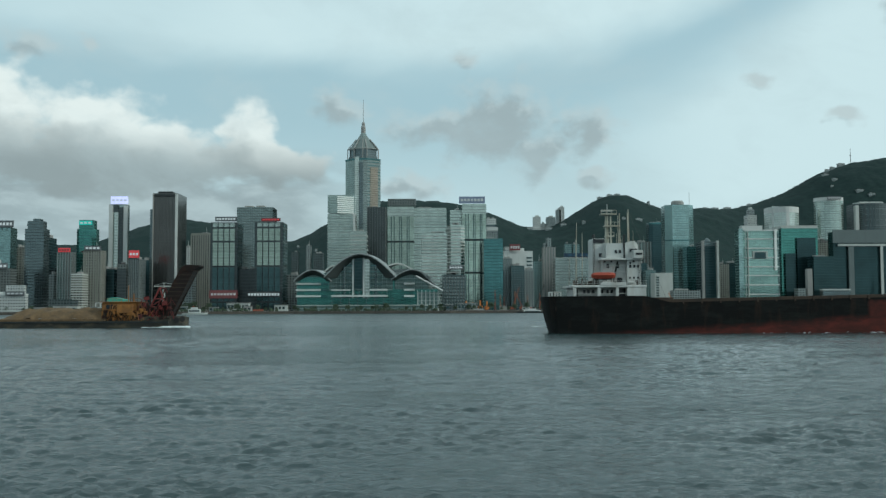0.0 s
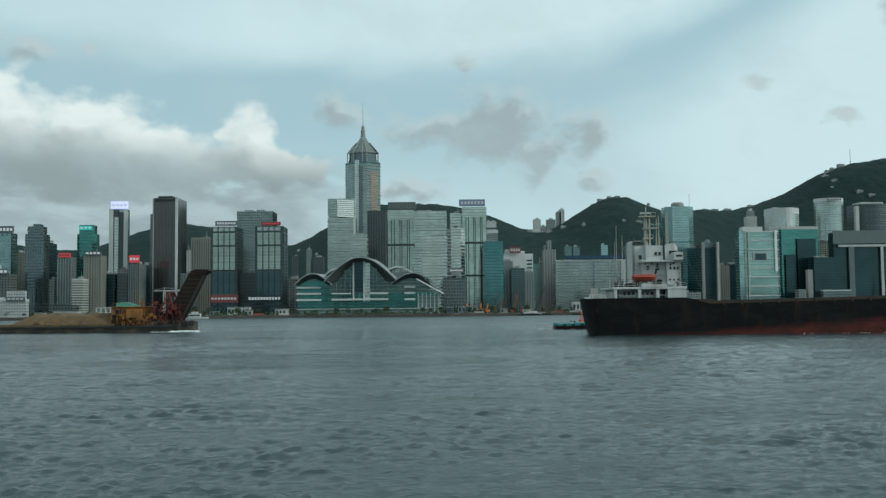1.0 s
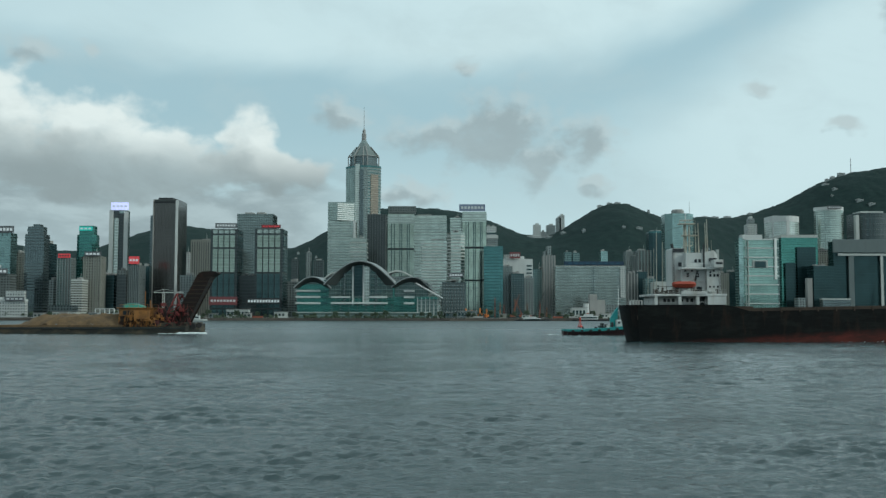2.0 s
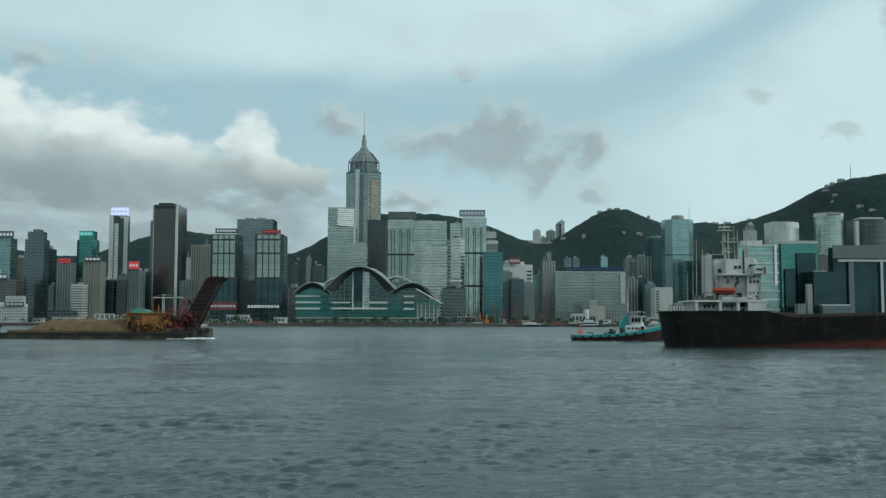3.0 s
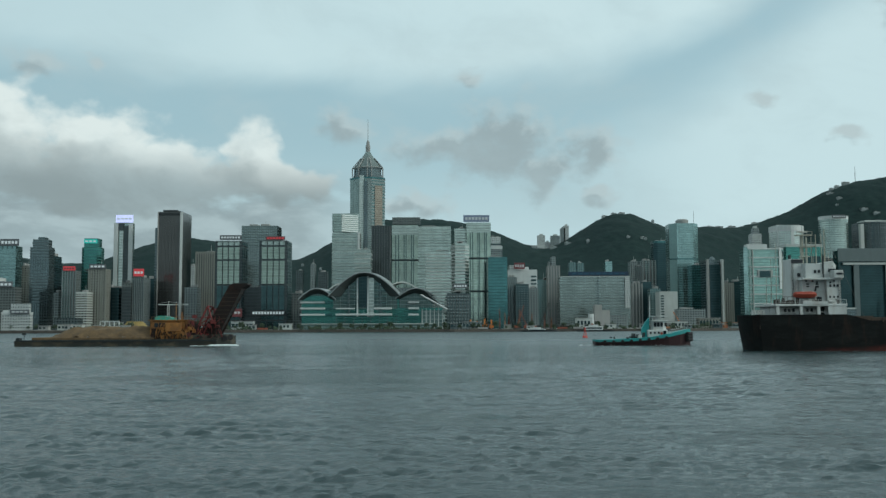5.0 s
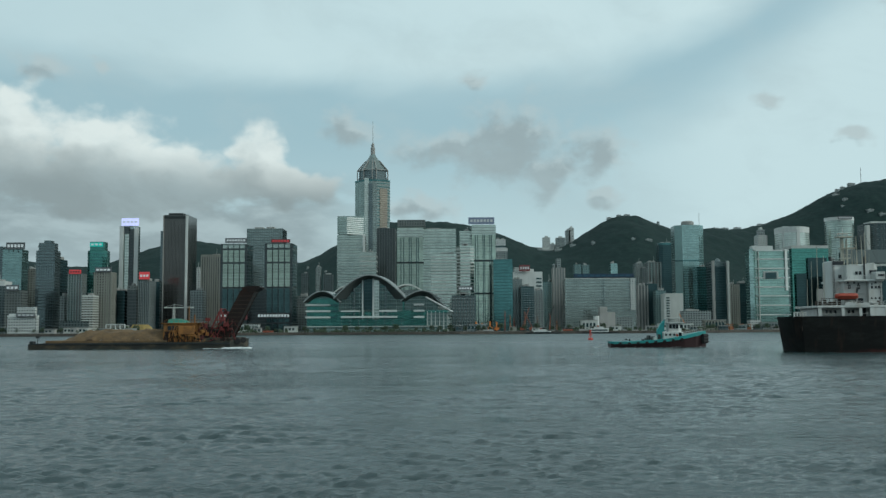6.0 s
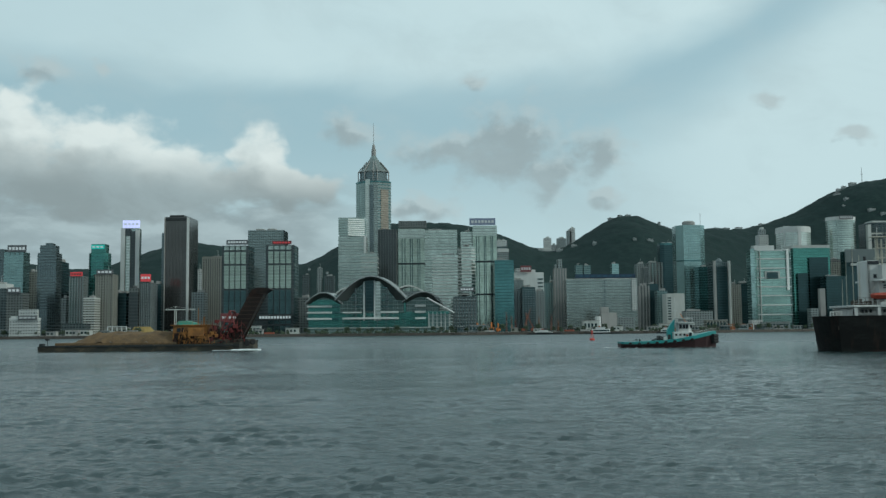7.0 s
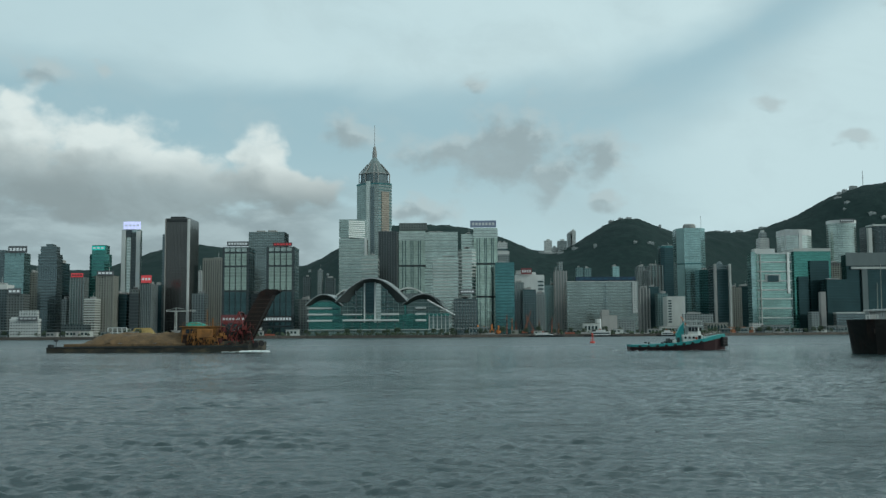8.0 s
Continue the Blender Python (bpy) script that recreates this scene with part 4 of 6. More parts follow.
tower("apartment_tower", "brown-grey residential tower on the lower slope", 327.9, 1600.0, 8.2, 99.3, WALL_BROWN, d=20)
tower("apartment_tower", "pinkish residential tower with grey ribs", 351.7, 1640.0, 20.5, 111.0, WALL_ROSE, d=26, fins=4, fin=2.4, fin_mat=WALL_GREY)
tower("apartment_tower", "dark residential tower with white strips", 293.7, 1450.0, 13.2, 64.8, WALL_BROWN, d=20, fins=3, fin=1.5, fin_mat=CONCRETE)
tower("office_tower", "narrow dark office slab among apartments", 314.1, 1480.0, 13.4, 68.5, GLASS_DARK, d=22)
tower("apartment_tower", "teal and beige narrow block", 315.4, 1430.0, 14.6, 56.5, WALL_TEAL, d=20)
tower("office_tower", "dark teal glass tower with a bright roof edge", 401.3, 1760.0, 28.1, 152.9, GLASS_DARK, d=34, plan="cut", top=3.0, band_mat=GLASS_TEAL)
t = tower("round_cornered_tower", "tall blue-green glass tower with drum crown", 392.4, 1560.0, 45.4, 164.3, GLASS_BLUE, d=44, plan="cut", plant=False)
lx, ly, lz = t.matrix_basis.translation
part("crown_drum", lathe(bmesh.new(), [(9, 0), (10, 2), (10, 6), (8, 8)], 20, (0, -4, 164.0)), CONCRETE, t)
part("antenna", rod(bmesh.new(), (20, 0, 160), (20, 0, 186), 0.35), PALE, t)
part("belt", prism(bmesh.new(), grown(plan_of("cut", 44.5, 44), 0.5), 107, 109), GLASS_TEAL, t)
tower("office_tower", "slim dark glass wing of a tower", 399.7, 1520.0, 16.4, 95.7, GLASS_TEAL, d=26)
t = tower("white_office_block", "pale blank-walled block with a column of dark windows", 320.0, 1370.0, 24.9, 50.2, PALE, d=26, plant=False)
first = part("window", box(-2.2, 2.2, -0.4, 0.2, -0.9, 0.9), GLASS_DARK, t)
first.matrix_basis = pose(-8.5, -13, 44)
for k in range(1, 9):
    again(first, -8.5, -13, 44 - 3.6 * k)
t = tower("white_framed_tower", "dark glass tower between white side walls", 399.4, 1420.0, 25.0, 96.0, GLASS_DARK, d=32, plant=False, top=6.0, band_mat=GLASS_GREY)
# twin white walls in two tones: sunlit west side put into the colour
part("side_wall", at_face(t, 385.6, 388.6, 6.4, 100.6, 1418.0, 6), CONCRETE, t)
part("side_wall", at_face(t, 406.6, 409.4, 6.3, 100.4, 1418.0, 6), PALE, t)
part("roof_drum", lathe(bmesh.new(), [(5, 0), (5, 7), (3, 10), (0.6, 12)], 14, (0, 0, 91)), GLASS_GREY, t)
tower("apartment_tower", "beige apartment tower with upright ribs", 442.3, 1500.0, 12.8, 67.8, WALL_BEIGE, d=22, fins=4, fin=1.4, fin_mat=BEIGE)
tower("office_tower", "dark teal office block behind others", 475.9, 1560.0, 16.8, 72.1, GLASS_DARK, d=26)

# --- west end
t = tower("braced_glass_tower", "green glass block with white horizontal frames", 445.9, 1350.0, 55.3, 106.5, BRACED_GLASS, d=16, plant=False)
for za in (106.0, 94.2, 81.4, 68.6, 56.3, 44.3, 31.5, 18.7):
    bm = box(-20, 27, -9.6, -7.6, za + 0.3, za + 1.9, 0.2)
    part("white_frame_beam", bm, WHITE_WALL, t)
part("white_frame_post", at_face(t, 466.6, 469.8, 55.5, 111.5, 1348.6, 1.9), SIGNAL_WHITE, t)
part("white_frame_post", at_face(t, 430.0, 431.2, 8.0, 108.5, 1348.6, 1.6), PALE, t)
part("glass_pier", at_face(t, 417.7, 423.5, 6.1, 112.5, 1348.0, 1.2), GLASS_BLUE, t)
part("glass_pier", at_face(t, 426.8, 427.2, 6.1, 112.4, 1347.5, 1.2), PALE, t)
part("glass_pier", at_face(t, 472.0, 473.0, 5.8, 107.0, 1350.0, 1.2), GLASS_GREY, t)
part("window_group", at_face(t, 436.9, 457.3, 70.9, 81.7, 1348.8, 1.0), PALE, t)
part("window_group", at_face(t, 439.6, 454.6, 71.6, 80.1, 1347.6, 0.6), GLASS_DARK, t)
part("roof_house", at_face(t, 423.7, 451.4, 110.4, 116.7, 1362.0, 12), WHITE_WALL, t)
t = tower("apartment_tower", "stepped pale tower behind the green glass", 551.3, 1700.0, 16.5, 160.5, WALL_WHITE, d=20, roof=((0.2, 0.8, 10, WALL_GREY), (0.35, 0.6, 14, PALE)))
t = tower("white_office_tower", "white tower with bowed front", 583.5, 1620.0, 49.9, 166.7, GLASS_SHINE, d=40, plan="bow", plant=False, top=9.0, band_mat=WHITE_WALL)
part("white_edge", at_face(t, 562.5, 572.6, 112.3, 171.3, 1634.0, 4), WHITE_WALL, t)
part("white_edge", at_face(t, 581.3, 586.8, 111.5, 165.3, 1622.0, 3), WHITE_WALL, t)
t = tower("green_office_block", "green glass office block with pale parapet", 520.5, 1400.0, 51.8, 117.2, GLASS_GREEN, d=44, plant=False, top=3.5, band_mat=PALE)
part("dark_front", at_face(t, 515.5, 542.0, 3.2, 103.2, 1398.0, 2), HQ_GLASS, t)
part("dark_front", at_face(t, 498.5, 513.1, 3.3, 81.0, 1397.0, 2), HQ_GLASS, t)
t = tower("oval_tower", "oval silver glass tower with white rim", 667.6, 1640.0, 47.8, 184.3, GLASS_PALE, d=40, plan="round", plant=False, fins=0, top=5.0, band_mat=WHITE_WALL)
sign(t, 654.7, 677.7, 182.6, 188.3, 1632.0, SIGN_BOARD, GREY_SIGN, 6)
t = tower("brown_office_tower", "grey-brown bowed office tower", 740.7, 1640.0, 65.5, 174.5, WALL_DARK, d=44, plan="bow", plant=False, bands=18, band=1.2, band_mat=WALL_GREY, roof=((0.1, 0.7, 3, PALE),))
part("side_shaft", at_face(t, 705.5, 711.3, 131.5, 174.0, 1650.0, 8), PALE, t)
t = tower("office_block", "beige and dark block with terraces", 585.7, 1480.0, 27.8, 102.3, WALL_BEIGE, d=30, top=4.0, band_mat=WALL_ROSE)
t = tower("dark_glass_headquarters", "large dark glass block with pale cornice", 632.2, 1380.0, 143.8, 107.0, HQ_GLASS, d=18, plant=False)
part("cornice", at_face(t, 558.7, 702.3, 94.4, 112.6, 1378.0, 2), SLATE, t)
part("cornice_strip", at_face(t, 565.2, 701.4, 89.7, 92.8, 1376.5, 2), PALE, t)
first = part("column", at_face(t, 579.5, 587.0, 5.3, 89.5, 1377.0, 2), SLATE, t)
again(first, 60, 0, 0)
part("bright_column", at_face(t, 624.0, 627.6, 5.3, 89.5, 1376.6, 2), PALE, t)
tower("dark_office_block", "dark glass block behind the shore road", 538.9, 1360.0, 28.6, 71.8, HQ_GLASS, d=24)
tower("vent_tower", "plain pale concrete ventilation shaft by the water", 507.5, 1330.0, 6.8, 53.8, CONCRETE, d=8, plant=False)
tower("pavilion", "low pavilion with a flat white roof", 539.0, 1320.0, 37.4, 25.8, GLASS_GREY, d=10, plant=False, top=1.2, band_mat=PALE)
tower("pump_house", "small grey building on the shore", 494.4, 1325.0, 10.5, 27.4, WALL_GREY, d=14, plant=False)
tower("pier_shed", "white shed on the far shore", 412.6, 1310.0, 14.8, 12.7, WALL_WHITE, d=14, plant=False)
tower("low_terminal", "low white terminal with long roof", 433.6, 1312.0, 24.5, 8.9, PALE, d=14, plant=False)


# --- convention centre
def arch(bm, x0, x1, z_end, z_mid, y0, y1, thick, lean=0.0, k=18):
    """A barrel roof shell over x0..x1 from y0 to y1; lean lifts its far edge."""
    rings = []
    for i in range(k + 1):
        s = i / k
        x = x0 + (x1 - x0) * s
        z = z_end + (z_mid - z_end) * math.sin(math.pi * s)
        rings.append([(x, y0, z - thick), (x, y0, z), (x, y1, z + lean), (x, y1, z + lean - thick)])
    return loft(bm, rings)


def crescent(bm, outer, inner, k=26, thick=0.5):
    """A curved soffit between two arches, each given by its ends, end and middle heights, and depth."""
    rings = []
    for i in range(k + 1):
        u = math.sin(math.pi * i / k)
        (a0, a1, ae, am, ay), (b0, b1, be, bm_, by) = outer, inner
        p = (a0 + (a1 - a0) * i / k, ay, ae + (am - ae) * u)
        q = (b0 + (b1 - b0) * i / k, by, be + (bm_ - be) * u)
        rings.append([p, q, (q[0], q[1] + thick, q[2] + 0.1), (p[0], p[1] + thick, p[2] + 0.1)])
    return loft(bm, rings)


def convention_centre():
    t = thing("convention_centre", "convention centre with winged aluminium roofs and green glass", "convention centre", 0, 0, 0)
    Y = 1120.0
    part("podium", box(-152, -42, Y + 6, Y + 90, LAND - 1, 41), GLASS_GREEN, t)
    part("podium", box(-42, 8, Y + 8, Y + 90, LAND - 1, 27), GLASS_GREEN, t)
    part("east_hall", box(-146, -112, Y + 7, Y + 80, 40, 46), HALL_GLASS, t)
    part("west_hall", box(-41.9, -4, Y + 9, Y + 80, 26, 44), HALL_GLASS, t)
    for z in (19.5, 26.5, 33.4):
        part("terrace_slab", box(-153, -125.4, Y, Y + 8, z - 1.0, z + 1.0, 0.2), WHITE_WALL, t)
        part("terrace_slab", box(-125, -117, Y + 3, Y + 8, z - 0.9, z + 0.9, 0.2), GLASS_TEAL, t)
        part("terrace_slab", box(-31.5, -19.5, Y, Y + 9, z - 1.1, z + 1.1, 0.2), WHITE_WALL, t)
    part("balcony", box(-113, -50, Y - 3, Y + 7, 18.6, 20.7, 0.2), WHITE_WALL, t)
    part("balcony", box(-113, -92, Y - 1, Y + 7, 25.6, 27.1, 0.2), WHITE_WALL, t)
    part("balcony", box(-70, -50, Y - 1, Y + 7, 25.4, 27.5, 0.2), WHITE_WALL, t)
    part("entrance_hall", box(-116, -42, Y - 1, Y + 6, LAND - 1, 17), GLASS_GREEN, t)
    part("colonnade", box(-150, -6, Y - 6, Y - 1.5, LAND - 0.5, 8.6, 0.2), HALL_GLASS, t)
    part("colonnade_roof", box(-152, -4, Y - 8, Y - 1.2, 8.6, 9.5, 0.2), PALE, t)
    first = part("column", box(-0.4, 0.4, -1.2, 0.4, LAND - 0.5, 18.5), GLASS_GREY, t)
    first.matrix_basis = pose(-112, Y - 2.5, 0)
    for i in range(1, 8):
        again(first, -112 + 9.6 * i, Y - 2.5, 0)
    # glazed end wall under the great arch, with mullions and a bright central bay
    bm = bmesh.new()
    k = 16
    ring = [(-116.0, 26.0)] + [(-116 + 72 * i / k, 40 + 25.5 * math.sin(math.pi * i / k) ** 0.9) for i in range(k + 1)] + [(-44.0, 26.0)]
    loft(bm, [[(x, Y + 4, z) for x, z in ring], [(x, Y + 8, z) for x, z in ring]])
    part("arch_glazing", bm, HALL_DARK, t)
    first = part("mullion", box(-0.22, 0.22, -0.5, 0.5, 20, 52), GLASS_PALE, t)
    first.matrix_basis = pose(-108, Y + 3.6, 0)
    for i in range(1, 12):
        again(first, -108 + 5.2 * i, Y + 3.6, 0)
    part("central_bay", box(-76.6, -70.2, Y + 1.4, Y + 5, LAND, 61), GLASS_SHINE, t)
    part("dark_bay", box(-88.0, -77.4, Y + 2.2, Y + 5, 28, 62.5), GLASS_DARK, t)
    for x in (-88.8, -77.0):
        part("white_column", box(x - 0.7, x + 0.7, Y + 0.6, Y + 3, LAND, 63), WHITE_WALL, t)
    for z in (33, 40, 47, 54):
        part("transom", box(-104, -56, Y + 3.0, Y + 4.2, z - 0.35, z + 0.35), GLASS_TEAL, t)
    for x in (-98.5, -63.0):
        part("arch_column", rod(bmesh.new(), (x, Y + 1.6, LAND), (x, Y + 1.6, 60), 0.9, sides=10), GLASS_GREY, t)
    # roof shells
    part("great_roof", arch(bmesh.new(), -121, -40, 41, 67.5, Y - 8, Y + 95, 1.3, 4), ROOF_METAL, t, smooth=False)
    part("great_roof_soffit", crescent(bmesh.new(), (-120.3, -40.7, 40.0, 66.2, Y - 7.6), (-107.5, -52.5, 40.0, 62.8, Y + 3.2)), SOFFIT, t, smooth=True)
    part("east_roof", arch(bmesh.new(), -155, -113, 37, 49.5, Y - 5, Y + 85, 1.1, 2), ROOF_METAL, t)
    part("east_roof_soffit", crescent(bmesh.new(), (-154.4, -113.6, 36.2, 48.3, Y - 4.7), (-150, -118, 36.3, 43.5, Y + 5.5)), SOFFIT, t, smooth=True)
    part("west_roof", arch(bmesh.new(), -46, 2, 38, 49.5, Y - 5, Y + 85, 1.1, 2), ROOF_METAL, t)
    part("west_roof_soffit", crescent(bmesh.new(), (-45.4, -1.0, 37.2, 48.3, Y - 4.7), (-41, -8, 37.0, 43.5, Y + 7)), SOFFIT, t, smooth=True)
    bm = bmesh.new()
    loft(bm, [[(-10, Y - 4, 43.2), (-10, Y - 4, 45), (-10, Y + 80, 46), (-10, Y + 80, 44)], [(12, Y - 4, 24), (12, Y - 4, 25.6), (12, Y + 80, 27), (12, Y + 80, 25)]])
    part("west_canopy", bm, ROOF_METAL, t)
    part("canopy_edge", rod(bmesh.new(), (-18, Y - 4.6, 42.0), (12.4, Y - 4.6, 25.0), 0.9, sides=8), WHITE_WALL, t)
    part("rear_roof", arch(bmesh.new(), -128, -100, 50, 57.5, Y + 60, Y + 130, 1.8, 2), PALE, t)
    part("rear_roof", arch(bmesh.new(), -62, -20, 50, 59.5, Y + 60, Y + 130, 1.8, 2), PALE, t)
    part("rear_hall", box(-126, -24, Y + 64, Y + 126, 30, 52), WALL_GREY, t)
    part("truss_hall", box(-16, 8, Y + 2, Y + 8, LAND, 24), HALL_GLASS, t)
    first = part("rib", box(-0.5, 0.5, -0.6, 0.4, LAND, 26), PALE, t)
    first.matrix_basis = pose(-16, Y + 1.4, 0)
    for i in range(1, 6):
        again(first, -16 + 4.6 * i, Y + 1.4, 0)
    return t


convention_centre()


# ---------------------------------------------------------------- the shore
def shore_tree(x, y, h, seed, group="waterfront trees"):
    rng = random.Random(seed)
    t = thing("tree", "dark green waterfront tree with a broad uneven crown", "tree", x, y, LAND, group=group)
    bm = rod(bmesh.new(), (0, 0, -0.2), (0, 0, h * 0.5), 0.28, 0.16)
    for i in range(4):
        a = rng.uniform(0, 6.28)
        rod(bm, (0, 0, h * 0.4), (math.cos(a) * h * 0.22, math.sin(a) * h * 0.22, h * 0.68), 0.12, 0.05)
    part("trunk", bm, BARK, t)
    bm = bmesh.new()
    for i in range(110):
        a, r, e = rng.uniform(0, 6.28), rng.random() ** 0.5 * h * 0.42, rng.uniform(0.38, 1.0)
        r *= 1.15 - abs(e - 0.62)
        c = Vector((math.cos(a) * r, math.sin(a) * r, h * e))
        m = Matrix.Translation(c) @ Euler((rng.uniform(0, 3), rng.uniform(0, 3), 0)).to_matrix().to_4x4() @ Matrix.Diagonal((1, 0.8, 0.45, 1))
        bmesh.ops.create_icosphere(bm, subdivisions=1, radius=rng.uniform(0.06, 0.12) * h, matrix=m)
    part("crown", bm, LEAVES, t)
    return t


rng = random.Random(9)
trees = [shore_tree(-300 + 8 * i, 1160, 8 + 0.8 * i, 20 + i) for i in range(4)]


def front(x):
    """Where the seawall runs at x."""
    pts = ((-3500, 1010), (-330, 1050), (-160, SHORE), (20, SHORE), (60, 1105), (250, 1125), (520, 1290), (3500, 1400))
    for (a, b), (c, d) in zip(pts, pts[1:]):
        if x <= c:
            return b + (d - b) * (x - a) / (c - a)
    return 1400.0


for i in range(105):
    x = -500 + 9.6 * i + rng.uniform(-4, 4)
    s = rng.uniform(0.4, 0.85)
    o = copy_thing(trees[i % 4], pose(x, front(x) + rng.uniform(11, 22), LAND, 0, 0, rng.uniform(0, 360)))
    o.scale = (s, s, s)


def hedge(x0, x1, n, seed):
    """A dense low belt of shrubs behind the seawall."""
    r = random.Random(seed)
    t = thing("hedge", "dark green belt of shrubs behind the seawall", "shrubs", 0, 0, LAND, kind="stuff")
    bm = bmesh.new()
    for i in range(n):
        x = x0 + (x1 - x0) * r.random()
        size = r.uniform(0.8, 1.9) * (0.6 + 0.6 * math.sin(x * 0.11 + seed) ** 2)
        m = Matrix.Translation((x, front(x) + r.uniform(8.5, 12), size * 0.5 * r.uniform(0.4, 2.4))) @ Euler((r.uniform(0, 3), r.uniform(0, 3), 0)).to_matrix().to_4x4() @ Matrix.Diagonal((1.3, 0.9, 0.8, 1))
        bmesh.ops.create_icosphere(bm, subdivisions=1, radius=size, matrix=m)
    part("foliage", bm, LEAVES, t)
    return t


hedge(-158, 18, 150, 1)
hedge(-330, -170, 100, 2)
hedge(130, 330, 110, 3)


def shed(x, y, w, d, h, mat, label):
    t = thing("shore_shed", label, "shed", x, y, LAND)
    part("wall", box(-w / 2, w / 2, -d / 2, d / 2, -0.2, h), mat, t)
    bm = bmesh.new()
    prism(bm, [(-w / 2 - 0.5, -d / 2 - 0.5), (w / 2 + 0.5, -d / 2 - 0.5), (w / 2 + 0.5, d / 2 + 0.5), (-w / 2 - 0.5, d / 2 + 0.5)], h, h + 0.5)
    part("roof", bm, CONCRETE, t)
    for i in range(int(w / 4)):
        part("window", box(-w / 2 + 1 + 4 * i, -w / 2 + 3.4 + 4 * i, -d / 2 - 0.15, -d / 2 + 0.1, h * 0.35, h * 0.75), GLASS_DARK, t)
    return t


for x, w, h, mt, lb in ((-470, 30, 7, WALL_GREY, "grey shed on the far shore"), (-395, 26, 6, PALE, "white shed on the far shore"), (-350, 18, 8, BEIGE, "beige shed on the far shore"),
                        (-215, 24, 9, WALL_WHITE, "white shore shed beside the twin towers"), (40, 22, 8, WALL_GREY, "grey shed on the building site"), (170, 18, 12, PALE, "white shed on the building site"),
                        (275, 40, 8, PALE, "long pale shed beside the pier"), (330, 26, 12, WALL_BEIGE, "beige pump building near the pier"), (420, 34, 9, WALL_GREY, "grey shed beside the pier"), (520, 30, 8, WALL_GREY, "grey shed beside the pier")):
    shed(x, front(x) + 34, w, 12, h, mt, lb)
rng = random.Random(31)
for i in range(34):
    x = -480 + 31 * i + rng.uniform(-9, 9)
    if -165 < x < 15:
        continue
    shed(x, front(x) + rng.uniform(9, 24), rng.uniform(6, 15), 6, rng.uniform(3, 6.5), rng.choice((PALE, WALL_GREY, BEIGE, CONCRETE, WALL_DARK)), "small hut among the waterfront works")
tower("white_pylon", "stubby white ventilation tower near the pier", 194.6, 1250.0, 6.4, 18.3, WHITE_WALL, d=9, plan="cut", plant=False)
tower("stepped_block", "stepped pale block near the pier", 209.9, 1260.0, 19.3, 22.9, CONCRETE, d=16, plant=False, roof=((0.0, 0.5, 7, CONCRETE),))
tower("stepped_block", "low pale block near the pier", 230.4, 1262.0, 24.3, 16.9, WALL_GREY, d=16, plant=False)
tower("low_block", "low pale block below the glass towers", 340.9, 1330.0, 37.7, 25.3, WALL_GREY, d=16)


def piling_rig(x, y, h, group="orange rigs"):
    t = thing("piling_rig", "orange construction rig on the waterfront site", "crane", x, y, LAND, group=group)
    part("cab", box(-2.5, 2.5, -2, 2, 1.2, 5, 0.4), ORANGE, t)
    part("track", box(-3.2, 3.2, -2.6, 2.6, 0, 1.2, 0.3), DARK_STEEL, t)
    part("leader", box(-0.9, 0.9, -3.4, -2.2, 0.5, h, 0.2), ORANGE, t)
    part("counterweight", box(1.6, 3.0, -1.6, 1.6, 2, h * 0.45, 0.3), ORANGE, t)
    return t


for x, y, h in ((40, 1165, 11), (47, 1165, 9), (58, 1200, 12), (66, 1200, 11)):
    piling_rig(x, y, h)


def lattice_crane(x, y, h, reach, label, colour):
    t = thing("site_crane", label, "crane", x, y, LAND)
    bm = bmesh.new()
    for sx in (-1, 1):
        for sy in (-1, 1):
            rod(bm, (sx, sy, 0), (sx, sy, h), 0.25, sides=4)
    for k in range(int(h / 3)):
        rod(bm, (-1, -1, 3 * k), (1, -1, 3 * k + 3), 0.14, sides=4)
    part("mast", bm, colour, t)
    bm = bmesh.new()
    rod(bm, (-reach * 0.5, 0, h), (reach, 0, h), 0.55, sides=4)
    rod(bm, (0, 0, h + 4), (reach, 0, h + 0.6), 0.15, sides=4), rod(bm, (0, 0, h + 4), (-reach * 0.5, 0, h + 0.6), 0.15, sides=4)
    rod(bm, (0, 0, h), (0, 0, h + 4), 0.4, sides=4)
    part("jib", bm, colour, t)
    return t


lattice_crane(-322, 1200, 30, 24, "grey tower crane over the shore", PALE)


def crawler_crane(x, y, reach, h, mat, label):
    t = thing("crawler_crane", label, "crane", x, y, LAND)
    part("track", box(-3, 3, -2.4, 2.4, -0.1, 1.2, 0.3), DARK_STEEL, t)
    part("cab", box(-2.6, 2.2, -1.8, 1.8, 1.2, 4.2, 0.3), mat, t)
    bm = bmesh.new()
    for yy in (-0.7, 0.7):
        rod(bm, (1.5, yy, 3), (reach, yy * 0.4, h), 0.28, sides=4), rod(bm, (0.3, yy, 4), (reach, yy * 0.4, h), 0.12, sides=4)
        for k in range(8):
            s = k / 8
            rod(bm, (1.5 + (reach - 1.5) * s, yy, 3 + (h - 3) * s), (0.3 + (reach - 0.3) * (s + 0.12), yy, 4 + (h - 4) * (s + 0.12)), 0.09, sides=4)
    part("boom", bm, mat, t)
    part("cable", rod(bmesh.new(), (reach, 0, h), (reach, 0, h * 0.35), 0.1, sides=4), DARK_STEEL, t)
    return t


crawler_crane(92, 1150, 9, 27, RED_RUST, "rust-red crawler crane on the waterfront site")
crawler_crane(104, 1155, -8, 22, RED_RUST, "rust-red crawler crane with lowered boom")
crawler_crane(118, 1150, 12, 30, DARK_STEEL, "dark crawler crane with a raised boom")
